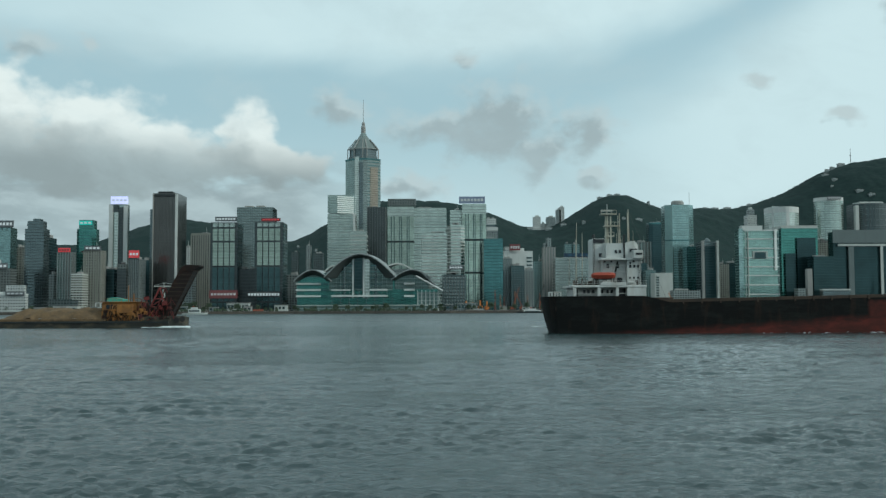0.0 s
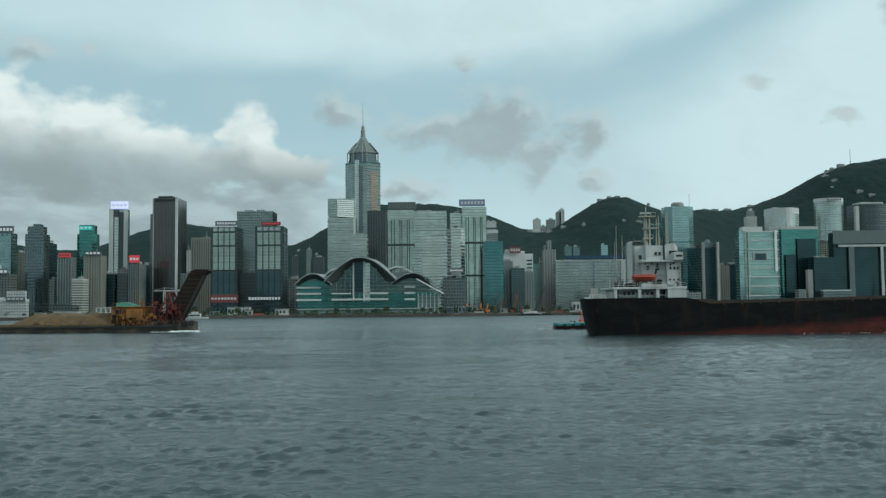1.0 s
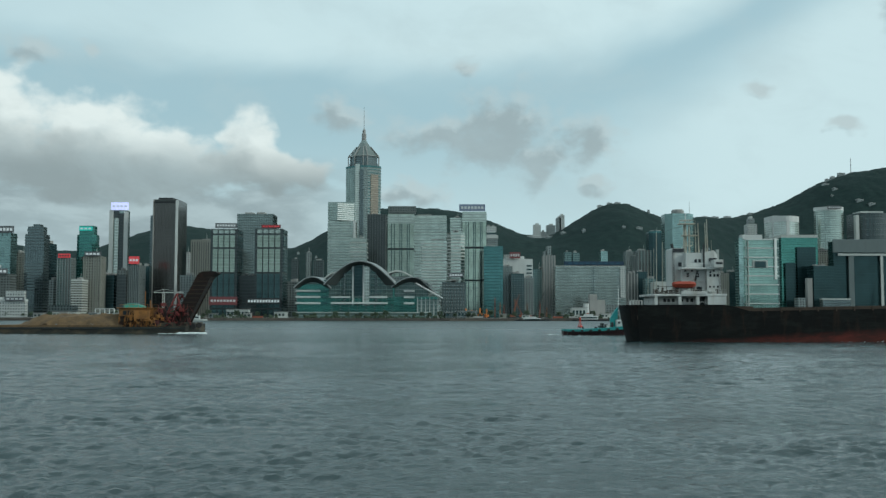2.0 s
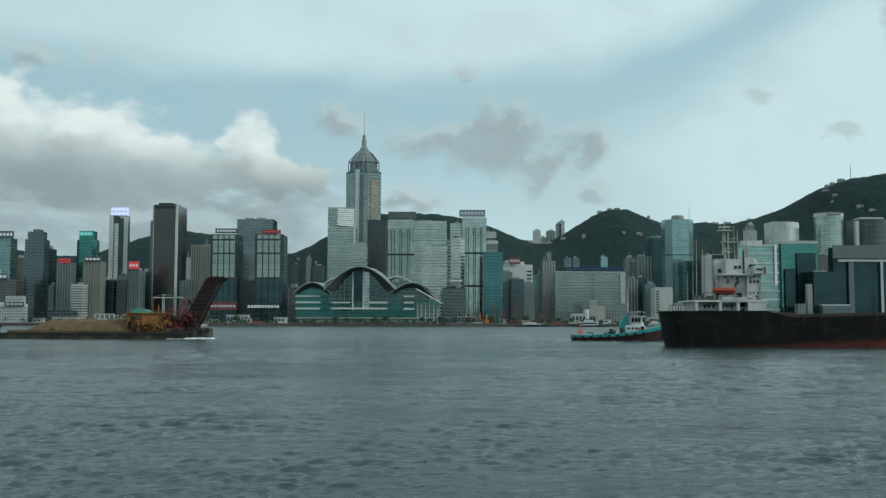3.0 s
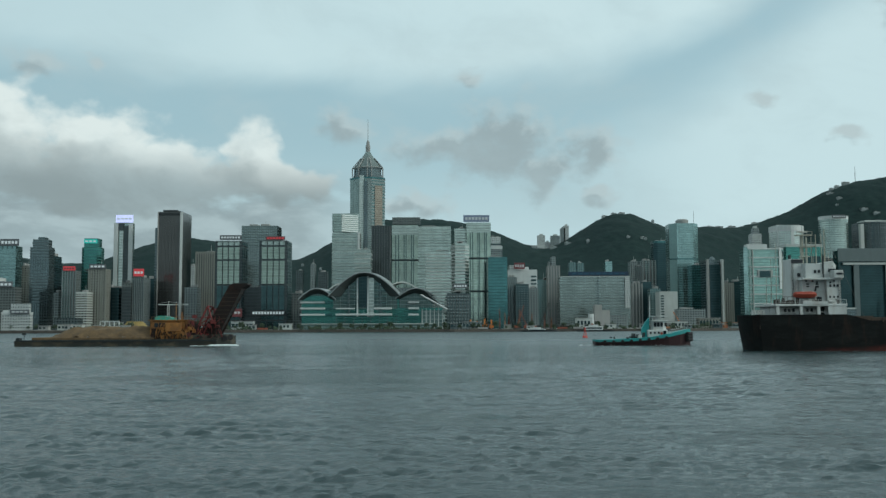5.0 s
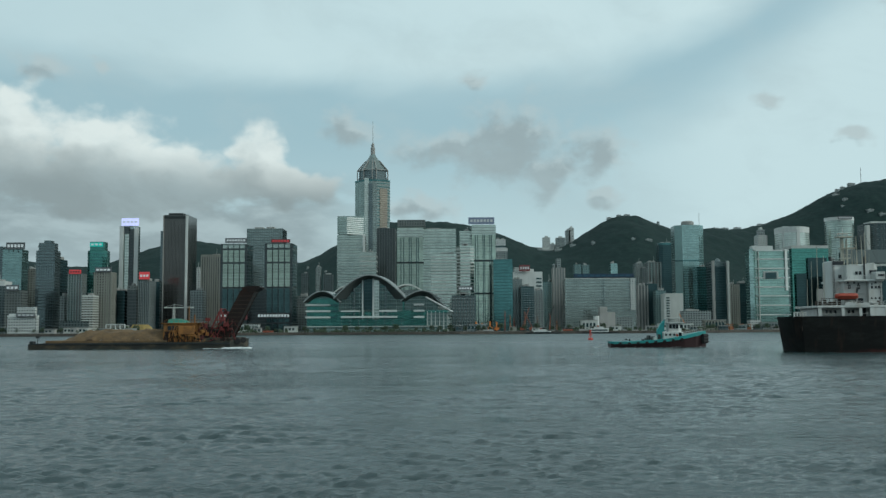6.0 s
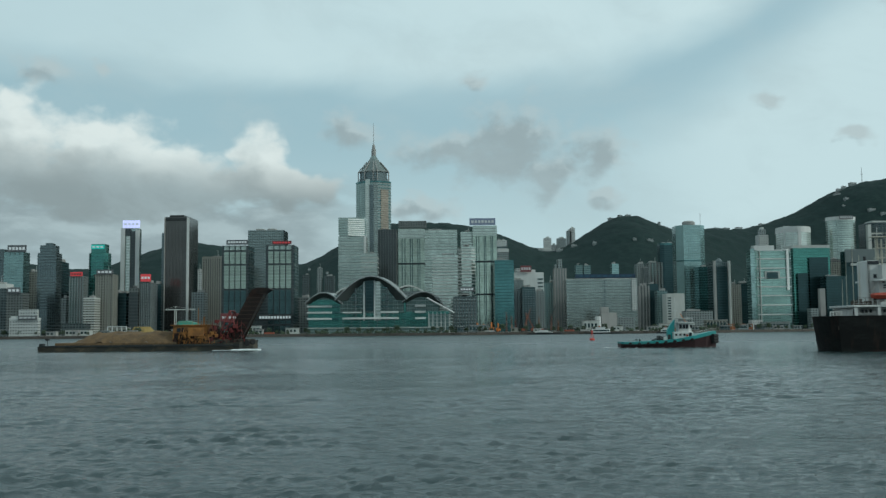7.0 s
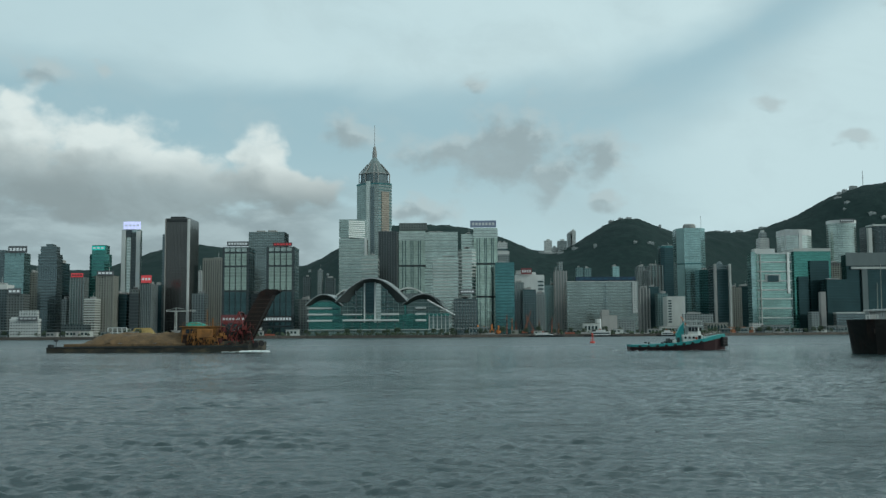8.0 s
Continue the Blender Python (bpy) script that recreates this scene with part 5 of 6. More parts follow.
crawler_crane(292, 1190, -9, 20, ORANGE, "orange crawler crane near the pier")


def drop_hammer(x, y, h):
    """A slender piling frame: two leaders with rungs, back stays and a hammer."""
    t = thing("pile_driver", "slender rust-brown pile driver on the waterfront site", "pile driver", x, y, LAND, group="pile drivers")
    bm = bmesh.new()
    for sx in (-0.6, 0.6):
        rod(bm, (sx, 0, -0.2), (sx, 0, h), 0.22, 0.16, 5), rod(bm, (sx, 5, -0.2), (sx * 0.6, 0.3, h * 0.8), 0.15, sides=4)
    for k in range(int(h / 1.8)):
        rod(bm, (-0.6, 0, 1.8 * k), (0.6, 0, 1.8 * k + 0.9), 0.1, sides=4)
    part("leader", bm, RUST_ORANGE if int(x) % 2 else RED_RUST, t)
    part("hammer", box(-0.5, 0.5, -1.1, -0.3, h * 0.55, h * 0.7, 0.1), DARK_STEEL, t)
    part("base", box(-1.8, 1.8, -1.5, 5.5, -0.1, 0.9, 0.15), DARK_STEEL, t)
    return t


for x, y, h in ((79, 1150, 19), (84, 1158, 15), (97, 1162, 22), (111, 1156, 17), (126, 1160, 20), (133, 1152, 13), (74, 1165, 24)):
    drop_hammer(x, y, h)


def pipe_stack(x, y, n, length, mat):
    t = thing("pipe_stack", "low stack of steel pipes on the quay", "pipes", x, y, LAND, group="pipe stacks")
    for row in range(2):
        for i in range(n - row):
            part("pipe", rod(bmesh.new(), (-length / 2, i * 1.1 + row * 0.55, 0.55 + row * 0.95), (length / 2, i * 1.1 + row * 0.55, 0.55 + row * 0.95), 0.54, sides=10), mat, t)
    return t


for x, mt in ((-190, RED_RUST), (52, CONCRETE), (142, RED_RUST), (160, CONCRETE), (262, RUST_ORANGE)):
    pipe_stack(x, front(x) + 8, 4, 11, mt)


def moored_boat(x, y, length, h, mat, label):
    t = thing("moored_boat", label, "boat", x, y, 0)
    k = length / 2
    rings = []
    for s, b in ((-1, 0.8), (-0.6, 1), (0.2, 1), (0.7, 0.7), (1, 0.1)):
        rings.append([(s * k, -2.2 * b, -0.4), (s * k, 2.2 * b, -0.4), (s * k, 2.6 * b, 1.6 + 0.5 * max(s, 0)), (s * k, -2.6 * b, 1.6 + 0.5 * max(s, 0))])
    part("hull", loft(bmesh.new(), rings), mat, t)
    part("cabin", box(-k * 0.55, k * 0.4, -1.7, 1.7, 1.6, h, 0.25), WHITE_WALL, t)
    part("window_band", box(-k * 0.5, k * 0.35, -1.85, -1.6, h * 0.55, h * 0.8), GLASS_DARK, t)
    part("mast", rod(bmesh.new(), (k * 0.1, 0, h), (k * 0.1, 0, h + 4), 0.12, 0.06, 5), PALE, t)
    if length > 25:
        part("upper_deck", box(-k * 0.35, k * 0.15, -1.5, 1.5, h, h + 1.9, 0.2), WHITE_WALL, t)
        part("funnel", box(-k * 0.2, -k * 0.1, -0.6, 0.6, h + 1.9, h + 3.4, 0.15), RED_RUST, t)
    return t


moored_boat(-245, 1035, 26, 5.5, PALE, "white ferry moored at the seawall")
moored_boat(-300, 1030, 18, 4.5, DARK_STEEL, "small dark launch near the seawall")
moored_boat(176, 1104, 42, 5.6, DARK_STEEL, "long white ferry with dark hull moored at the pier")
moored_boat(112, 1096, 40, 3.0, DARK_STEEL, "low dark work barge by the site")
moored_boat(-345, 1030, 22, 4.2, PALE, "small white launch near the seawall")
moored_boat(250, 1112, 26, 4.6, DARK_STEEL, "dark work boat moored at the quay")


def buoy(x, y):
    t = thing("channel_buoy", "red lattice channel buoy afloat in the harbour", "buoy", x, y, 0)
    part("float", lathe(bmesh.new(), [(1.0, -0.6), (1.35, 0), (1.35, 0.7), (0.6, 1.0)], 14), BUOY_RED, t)
    bm = bmesh.new()
    for i in range(4):
        a = 1.57 * i
        rod(bm, (0.9 * math.cos(a), 0.9 * math.sin(a), 0.8), (0.25 * math.cos(a), 0.25 * math.sin(a), 4.4), 0.12)
    part("lattice", bm, BUOY_RED, t)
    part("topmark", box(-0.45, 0.45, -0.45, 0.45, 4.3, 5.2, 0.1), BUOY_RED, t)
    return t


BUOY_RED = surface("buoy_red", (0.55, 0.07, 0.05), 0.5, grain=0.2, scale=1.0)
buoy(77.5, 520)

def material_heap(x, y, w, d, h, mat, label):
    t = thing("material_heap", label, "heap", x, y, LAND)
    bm = bmesh.new()
    rings = []
    for s, k in ((0, 1.0), (0.35, 0.86), (0.75, 0.62), (1.0, 0.5)):
        rings.append([(w / 2 * k * math.cos(a) * (1 + 0.06 * math.sin(5 * a + s * 9)), d / 2 * k * math.sin(a), h * s - 0.2) for a in [2 * math.pi * i / 22 for i in range(22)]])
    part("heap", loft(bm, rings), mat, t)
    return t


OCHRE = surface("ochre_fill", (0.3, 0.22, 0.08), 0.95, grain=0.3, scale=0.3, bump=0.4)
material_heap(-324, 1075, 34, 18, 9.5, OCHRE, "ochre heap of fill on the waterfront site")


def site_frame(x, y, w, h, mat, label):
    t = thing("scaffolding", label, "scaffold", x, y, LAND)
    n_ = 4
    for i in range(n_ + 1):
        part("post", box(-w / 2 + w * i / n_ - 0.35, -w / 2 + w * i / n_ + 0.35, -1, 1, -0.2, h), mat, t)
    for z in (h * 0.45, h):
        part("beam", box(-w / 2, w / 2, -1.2, 1.2, z - 0.5, z + 0.4), mat, t)
    return t


site_frame(-347, 1062, 20, 9.5, WHITE_WALL, "white steel site frame beside the heap")
site_frame(378, 1275, 34, 7, RUST_ORANGE, "weathered orange steel site frame on the shore")
for k_ in range(4):
    t = thing("site_container", "orange container stacked on the waterfront site", "container", 362 + 9.5 * k_, 1272, LAND, group="site containers")
    part("shell", box(-4.2, 4.2, -1.3, 1.3, 0, 5.0 - k_ * 0.5, 0.15), RUST_ORANGE, t)
    part("door", box(-1.2, 1.2, -1.42, -1.28, 0.3, 4.0 - k_ * 0.5), RED_RUST, t)


def hill_house(x, y, z, w, h):
    t = thing("hill_house", "pale house block on the wooded slope", "house", x, y, z, group="hillside houses")
    part("wall", box(-w * 0.42, w * 0.42, -6, 6, -8, h), WALL_GREY, t)
    part("storey_band", box(-w * 0.43, w * 0.43, -6.2, 6.2, h * 0.35, h * 0.6), WALL_WHITE, t)
    part("roof", box(-w * 0.44, w * 0.44, -6.4, 6.4, h, h + 0.6), CONCRETE, t)
    part("stair_head", box(-w * 0.2, w * 0.05, -2, 2, h + 0.6, h + 2.4), WALL_WHITE, t)
    return t


hill_house(377, 2458, 216, 10, 3.4)
hill_house(452, 2656, 296, 17, 4.5)
hill_house(477, 2656, 303, 14, 4.5)
hill_house(495, 2638, 302, 17, 4.5)
hill_house(508, 2426, 218, 18, 4.1)
hill_house(580, 2646, 280, 6, 7.2)
hill_house(800, 2896, 291, 16, 4.9)
hill_house(838, 2926, 293, 24, 5.0)
hill_house(887, 2966, 298, 24, 5.0)
hill_house(733, 2842, 286, 26, 4.9)
hill_house(1229, 3060, 425, 14, 5.2)
hill_house(1246, 3062, 433, 14, 5.2)
hill_house(1277, 3070, 444, 25, 6.3)
hill_house(1205, 3014, 406, 22, 4.1)
hill_house(1208, 2952, 384, 16, 4.0)
hill_house(1241, 2860, 340, 23, 3.9)
hill_house(1187, 2922, 360, 8, 3.0)
hill_house(1265, 2834, 326, 21, 3.8)
hill_house(977, 3032, 315, 19, 5.2)
hill_house(469, 2420, 221, 9, 3.3)
hill_house(296, 2512, 203, 21, 4.3)
hill_house(248, 2504, 203, 16, 4.3)
hill_house(333, 2510, 213, 16, 4.3)
hill_house(-263, 2264, 135, 6, 3.8)
hill_house(-317, 2362, 150, 6, 4.0)
t = thing("radio_mast", "slender radio mast on the highest ridge", "mast", 1312, 3080, 456)
part("pole", rod(bmesh.new(), (0, 0, -15), (0, 0, 45), 0.9, 0.5), DARK_STEEL, t)
part("platform", box(-2, 2, -2, 2, 22, 23), DARK_STEEL, t)


# ---------------------------------------------------------------- the ships
def hull_paint():
    """Worn black ship's side over red boot-topping: a ragged paint line that rises towards the bow, and a repainted patch forward."""
    mat, tree, b = material("worn_hull_paint")
    n, l, m, ramp, mix, noise_at, joined, split = nodes_of(tree)
    x, y, z = split(n.new("ShaderNodeTexCoord").outputs["Object"])
    along = joined(m("MULTIPLY", x, 0.35), y, z)
    down = joined(x, y, m("MULTIPLY", z, 0.2))
    wear = noise_at(along, 0.55, 6.0, 0.65)
    run = noise_at(down, 0.5, 5.0, 0.6)
    fine = noise_at(along, 3.0, 5.0, 0.6)
    black = mix(ramp(wear, 0.42, 0.7), rgb(0.0055, 0.0066, 0.0068), rgb(0.012, 0.0142, 0.0135))
    black = mix(m("MULTIPLY", ramp(run, 0.52, 0.72), 0.55), black, rgb(0.03, 0.018, 0.013))
    red = mix(ramp(wear, 0.35, 0.65), rgb(0.115, 0.029, 0.023), rgb(0.06, 0.022, 0.019))
    line = m("SUBTRACT", z, m("MULTIPLY_ADD", x, 0.064, -2.3))
    below = ramp(m("MULTIPLY_ADD", m("SUBTRACT", wear, 0.5), 1.8, line), 1.5, -1.1)
    patch = m("MULTIPLY", ramp(m("MULTIPLY_ADD", wear, 2.0, x), 82.4, 83.6), ramp(m("MULTIPLY_ADD", run, 1.5, z), 8.6, 7.4, 0.0, 0.8))
    l.new(mix(m("MAXIMUM", below, patch), black, red), b.inputs["Base Color"])
    l.new(m("MULTIPLY_ADD", fine, 0.3, 0.5), b.inputs["Roughness"])
    b.inputs["Specular IOR Level"].default_value = 0.12
    bp = n.new("ShaderNodeBump")
    bp.inputs["Strength"].default_value, bp.inputs["Distance"].default_value = 0.25, 0.12
    l.new(m("ADD", wear, m("MULTIPLY", fine, 0.3)), bp.inputs["Height"])
    l.new(bp.outputs[0], b.inputs["Normal"])
    return mat


HULL_BLACK = hull_paint()
RUST = surface("rusty_rail", (0.045, 0.03, 0.02), 0.8, grain=0.5, scale=0.8, stain=(0.02, 0.017, 0.015), stain_amount=0.6)
SHIP_WHITE = surface("ship_white_paint", (0.5, 0.52, 0.51), 0.55, grain=0.2, scale=0.5, stain=(0.26, 0.2, 0.15), stain_amount=0.4, streak=0.3)
CREAM = surface("cream_mast_paint", (0.4, 0.39, 0.33), 0.6, grain=0.2, scale=0.8, stain=(0.3, 0.18, 0.1), stain_amount=0.4)
BOAT_ORANGE = surface("lifeboat_orange", (0.33, 0.055, 0.03), 0.5, grain=0.15, scale=1.0)
DARK_PANE = surface("dark_ship_pane", (0.02, 0.025, 0.03), 0.15, grain=0.1, scale=1.0, bump=0.0)
TUG_TEAL = surface("teal_deck_paint", (0.03, 0.26, 0.26), 0.55, grain=0.25, scale=0.8, stain=(0.06, 0.09, 0.08), stain_amount=0.4)
TUG_HULL = surface("dark_red_tug_hull", (0.035, 0.013, 0.015), 0.55, grain=0.3, scale=0.6)
RUBBER = surface("black_rubber", (0.015, 0.015, 0.016), 0.85, grain=0.3, scale=1.5)
SAND = surface("wet_sand", (0.135, 0.088, 0.045), 0.95, grain=0.5, scale=0.8, stain=(0.07, 0.05, 0.032), stain_amount=0.7, bump=0.6)
BARGE_HULL = surface("weathered_barge_steel", (0.028, 0.029, 0.024), 0.75, grain=0.5, scale=0.4, stain=(0.13, 0.1, 0.06), stain_amount=0.7, streak=2.5)
BARGE_ORANGE = surface("orange_barge_paint", (0.33, 0.145, 0.035), 0.7, grain=0.6, scale=0.7, stain=(0.07, 0.035, 0.02), stain_amount=0.65)
BARGE_RED = surface("red_frame_paint", (0.16, 0.022, 0.02), 0.65, grain=0.4, scale=0.8, stain=(0.05, 0.02, 0.018), stain_amount=0.6)
BOOM_STEEL = surface("dark_rusted_boom", (0.022, 0.017, 0.016), 0.8, 0.0, grain=0.5, scale=0.5, stain=(0.06, 0.028, 0.018), stain_amount=0.5, spec=0.2)
TARP = surface("green_tarpaulin", (0.05, 0.26, 0.2), 0.7, grain=0.3, scale=0.8, bump=0.4)


def hull_mesh(z0, z1f, stations, mat_of=None):
    """Ship's side between two heights. stations: x, half beam at deck, half beam at keel."""
    bm = bmesh.new()
    rings = []
    for x, b, c in stations:
        lo, hi = z0(x), z1f(x)
        rings.append([(x, -c, lo), (x, -(b + c) / 2 - (b - c) * 0.2, (lo + hi) / 2), (x, -b, hi), (x, b, hi), (x, (b + c) / 2 + (b - c) * 0.2, (lo + hi) / 2), (x, c, lo)])
    return loft(bm, rings)


def cargo_ship():
    t = thing("cargo_ship", "worn black bulk carrier with red underside and white aft superstructure", "ship", 0, 0, 0)
    st = [(0.0, 3.6, 2.4), (0.5, 5.6, 4.6), (1.2, 7.3, 6.8), (1.7, 8.0, 7.7), (8, 8.25, 8.05), (24, 8.3, 8.2), (80, 8.3, 8.2), (100, 8.2, 7.6), (112, 6.4, 4.6), (120, 3.4, 1.4), (125, 0.3, 0.1)]

    def deck(x):
        base = 7.3 + 0.016 * max(x - 30, 0)
        s = min(max((x - 24.5) / 6.0, 0), 1)
        return 8.95 * (1 - s) + base * s if x < 31 else base + (2.2 if x > 104 else 0)

    stations = []
    for x in [0.0, 0.5, 1.2, 1.7, 3.0, 4.5, 8, 16, 24, 25.5, 27, 28.5, 30.5, 40, 60, 80, 100, 103.9, 104.1, 112, 120, 125]:
        b = float(np.interp(x, [s[0] for s in st], [s[1] for s in st]))
        c = float(np.interp(x, [s[0] for s in st], [s[2] for s in st]))
        stations.append((x, b, c))
    up = hull_mesh(lambda x: -2.5, deck, stations)
    for v in up.verts:                       # the transom rakes out above the water and falls in below
        v.co.x += (-1.0 + 0.3 * max(0.0, 6.5 - v.co.z)) * max(0.0, 1 - v.co.x / 2.4)
    part("hull", up, HULL_BLACK, t, smooth=True)
    # bulwark rail and its stays along the main deck, hatches behind
    for side in (-1, 1):
        part("bulwark", box(31, 103, side * 8.15 - 0.15, side * 8.15 + 0.15, 6.9, 7.75, 0.05), RUST, t).matrix_basis = pose(0, 0, -0.2, 0, -0.92, 0)
    first = part("bulwark_stay", box(-0.16, 0.16, -8.45, -8.1, 6.9, 8.0), RUST, t)
    first.matrix_basis = pose(34, 0, 0)
    for i in range(1, 15):
        again(first, 34 + 4.8 * i, 0, 0.077 * i)
    for i in range(3):
        c = part("hatch_coaming", box(36 + 22 * i, 54 + 22 * i, -5.5, 5.5, 7.0, 7.9 + 0.35 * i, 0.2), RUST, t)
    part("rail_line", box(26, 31.5, -8.2, -8.05, 7.4, 8.5), RUST, t)
    # first tier and its boat deck
    part("deckhouse", box(2.9, 23.3, -5.0, 6.4, 8.8, 11.2, 0.15), SHIP_WHITE, t)
    part("gallery_opening", box(15.9, 18.2, -5.1, -4.8, 8.9, 11.0), DARK_PANE, t)
    first = part("porthole", box(-0.42, 0.42, -0.12, 0.12, -0.5, 0.5, 0.1), DARK_PANE, t)
    first.matrix_basis = pose(6, -5.02, 10.1)
    for x in (7.2, 8.6, 11.2, 12.9, 14.2):
        again(first, x, -5.02, 10.1)
    part("doorway", box(20.2, 21.2, -5.12, -4.8, 8.9, 10.9), DARK_PANE, t)
    part("doorway", box(3.1, 4.1, -5.12, -4.8, 8.9, 10.9), DARK_PANE, t)
    part("boat_deck", box(1.8, 24.0, -7.9, 7.9, 11.15, 11.75, 0.1), SHIP_WHITE, t)
    for x in (2.6, 9.8, 15.2, 18.6, 23.3):
        part("deck_support", box(x - 0.45, x + 0.45, -7.8, -7.3, 8.7, 11.2), SHIP_WHITE, t)
    part("side_screen", box(19.0, 23.2, -7.75, -7.6, 8.7, 11.2), SHIP_WHITE, t)
    part("gallery_rail", box(2.6, 19.0, -7.7, -7.62, 9.55, 9.65), SHIP_WHITE, t)
    part("raised_bulwark", box(10.2, 17.8, -8.0, -7.8, 11.6, 12.4, 0.05), SHIP_WHITE, t)
    # accommodation block
    bm = bmesh.new()
    prism(bm, [(11.3, -5.6), (18.4, -5.6), (18.4, -6.9), (22.6, -6.9), (22.6, 6.9), (11.3, 6.9)], 11.6, 18.2)
    block_ob = part("accommodation", bm, SHIP_WHITE, t)
    for x, z in ((13.0, 16.7), (16.0, 16.6), (16.3, 13.2)):
        part("window", box(x - 0.4, x + 0.4, -5.72, -5.5, z - 0.5, z + 0.5), DARK_PANE, block_ob)
    part("door", box(15.6, 17.2, -5.75, -5.5, 11.7, 13.6), DARK_PANE, block_ob)
    part("bridge_deck", box(10.6, 22.9, -7.6, 7.6, 18.1, 18.6, 0.08), SHIP_WHITE, t)
    bm = bmesh.new()
    loft(bm, [[(12.6, -5.4, 18.6), (12.6, 5.4, 18.6), (12.6, 5.4, 22.6), (12.6, -5.4, 22.6)], [(17.5, -5.4, 18.6), (17.5, 5.4, 18.6), (17.5, 5.4, 22.5), (17.5, -5.4, 22.5)],
              [(20.6, -5.4, 18.6), (20.6, 5.4, 18.6), (21.2, 5.4, 23.2), (21.2, -5.4, 23.2)], [(22.0, -5.0, 18.6), (22.0, 5.0, 18.6), (22.3, 5.0, 22.0), (22.3, -5.0, 22.0)]])
    bridge = part("wheelhouse", bm, SHIP_WHITE, t)
    for x, z in ((15.5, 20.4), (16.7, 20.4), (20.0, 20.7), (20.8, 20.7), (21.5, 20.7)):
        part("window", box(x - 0.36, x + 0.36, -5.6, -5.2, z - 0.42, z + 0.42), DARK_PANE, bridge)
    part("bridge_wing", box(20.0, 22.9, -8.4, -5.2, 18.5, 20.6, 0.1), SHIP_WHITE, t)
    part("wing_slot", box(20.7, 22.6, -8.5, -8.3, 19.4, 19.9), DARK_PANE, t)
    # funnel casing
    bm = box(9.0, 12.9, -3.2, 3.2, 11.5, 23.9, 0.25)
    fun = part("funnel", bm, SHIP_WHITE, t)
    first = part("vent", box(-0.5, 0.5, -0.12, 0.12, -0.5, 0.5), DARK_PANE, fun)
    first.matrix_basis = pose(11.4, -3.25, 19.6)
    for i in range(4):
        again(first, 9.7 + 0.85 * i, -3.25, 23.3)
    # masts
    bm = bmesh.new()
    rod(bm, (14.3, 0.4, 21.5), (14.3, 0.4, 30.6), 0.65, 0.5, 8), rod(bm, (15.2, -0.8, 21.5), (15.2, -0.8, 30.0), 0.3, 0.25)
    for z, a, b in ((27.3, 13.4, 17.9), (30.4, 12.3, 17.1), (24.6, 13.6, 16.2)):
        block(bm, a, b, -1.1, 1.1, z, z + 0.28)
        for k in range(4):
            rod(bm, (a + (b - a) * k / 3, -1.0, z), (a + (b - a) * k / 3, -1.0, z + 1.1), 0.06, sides=4)
        rod(bm, (a, -1.0, z + 1.1), (b, -1.0, z + 1.1), 0.06, sides=4)
    rod(bm, (15.3, 0, 24), (15.3, 0, 29.5), 0.12, sides=4)
    part("radar_mast", bm, CREAM, t)
    bm = bmesh.new()
    block(bm, 12.6, 16.0, -0.25, 0.25, 31.3, 31.7)
    rod(bm, (14.4, 0, 30.4), (14.4, 0, 33.2), 0.12)
    part("radar_scanner", bm, SHIP_WHITE, t)
    for x, yy, z0, z1, r in ((17.7, -2, 22, 30.6, 0.2), (18.2, 2, 22, 30.3, 0.17), (20.4, -2, 22.8, 31.6, 0.22), (20.9, 1, 22.8, 31.0, 0.17)):
        part("signal_mast", rod(bmesh.new(), (x, yy, z0), (x - 0.1, yy, z1), r, r * 0.6), CREAM, t)
    for x, yy, z in ((3.9, -4, 28.0), (4.8, 2, 24.2), (5.4, -5, 25.3), (2.4, 0, 19.0)):
        part("aft_mast", rod(bmesh.new(), (x, yy, 11.6), (x + 0.2, yy, z), 0.14, 0.08), CREAM, t)
    part("crane_arm", rod(bmesh.new(), (7.6, -5.2, 11.8), (9.6, -5.2, 15.4), 0.2, 0.15), CREAM, t)
    # boat, rails, deck gear
    boat = part("lifeboat", loft(bmesh.new(), [[(7.7 + x, -7.2 - 0.7 * b, 13.9 - 0.5 * b), (7.7 + x, -7.2 + 0.7 * b, 13.9 - 0.5 * b), (7.7 + x, -7.2 + 1.25 * b, 14.3), (7.7 + x, -7.2 + 0.7 * b, 14.5 + 0.5 * b), (7.7 + x, -7.2 - 0.7 * b, 14.5 + 0.5 * b), (7.7 + x, -7.2 - 1.25 * b, 14.3)]
                                            for x, b in ((0, 0.25), (0.7, 0.8), (2, 1), (5, 1), (6.4, 0.8), (7.1, 0.25))]), BOAT_ORANGE, t, "orange enclosed lifeboat")
    # shade beneath the boat, put in as a dark bar
    part("boat_keel", box(8.6, 13.8, -7.3, -7.1, 13.15, 13.5), DARK_PANE, boat)
    part("boat_window_strip", box(10.2, 13.2, -8.1, -7.6, 14.55, 14.8), DARK_PANE, boat)
    for x in (8.8, 14.2):
        bm = rod(bmesh.new(), (x, -6.0, 11.7), (x, -6.4, 15.2), 0.16)
        part("davit", rod(bm, (x, -6.4, 15.1), (x, -7.6, 16.6), 0.14), SHIP_WHITE, t)
    bm = bmesh.new()
    for i in range(16):
        rod(bm, (2.0 + 1.45 * i, -7.8, 11.7), (2.0 + 1.45 * i, -7.8, 12.8), 0.05, sides=4)
    for z in (12.2, 12.8):
        rod(bm, (2.0, -7.8, z), (23.8, -7.8, z), 0.04, sides=4)
    for i in range(9):
        rod(bm, (10.8 + 1.5 * i, -7.5, 18.6), (10.8 + 1.5 * i, -7.5, 19.6), 0.045, sides=4)
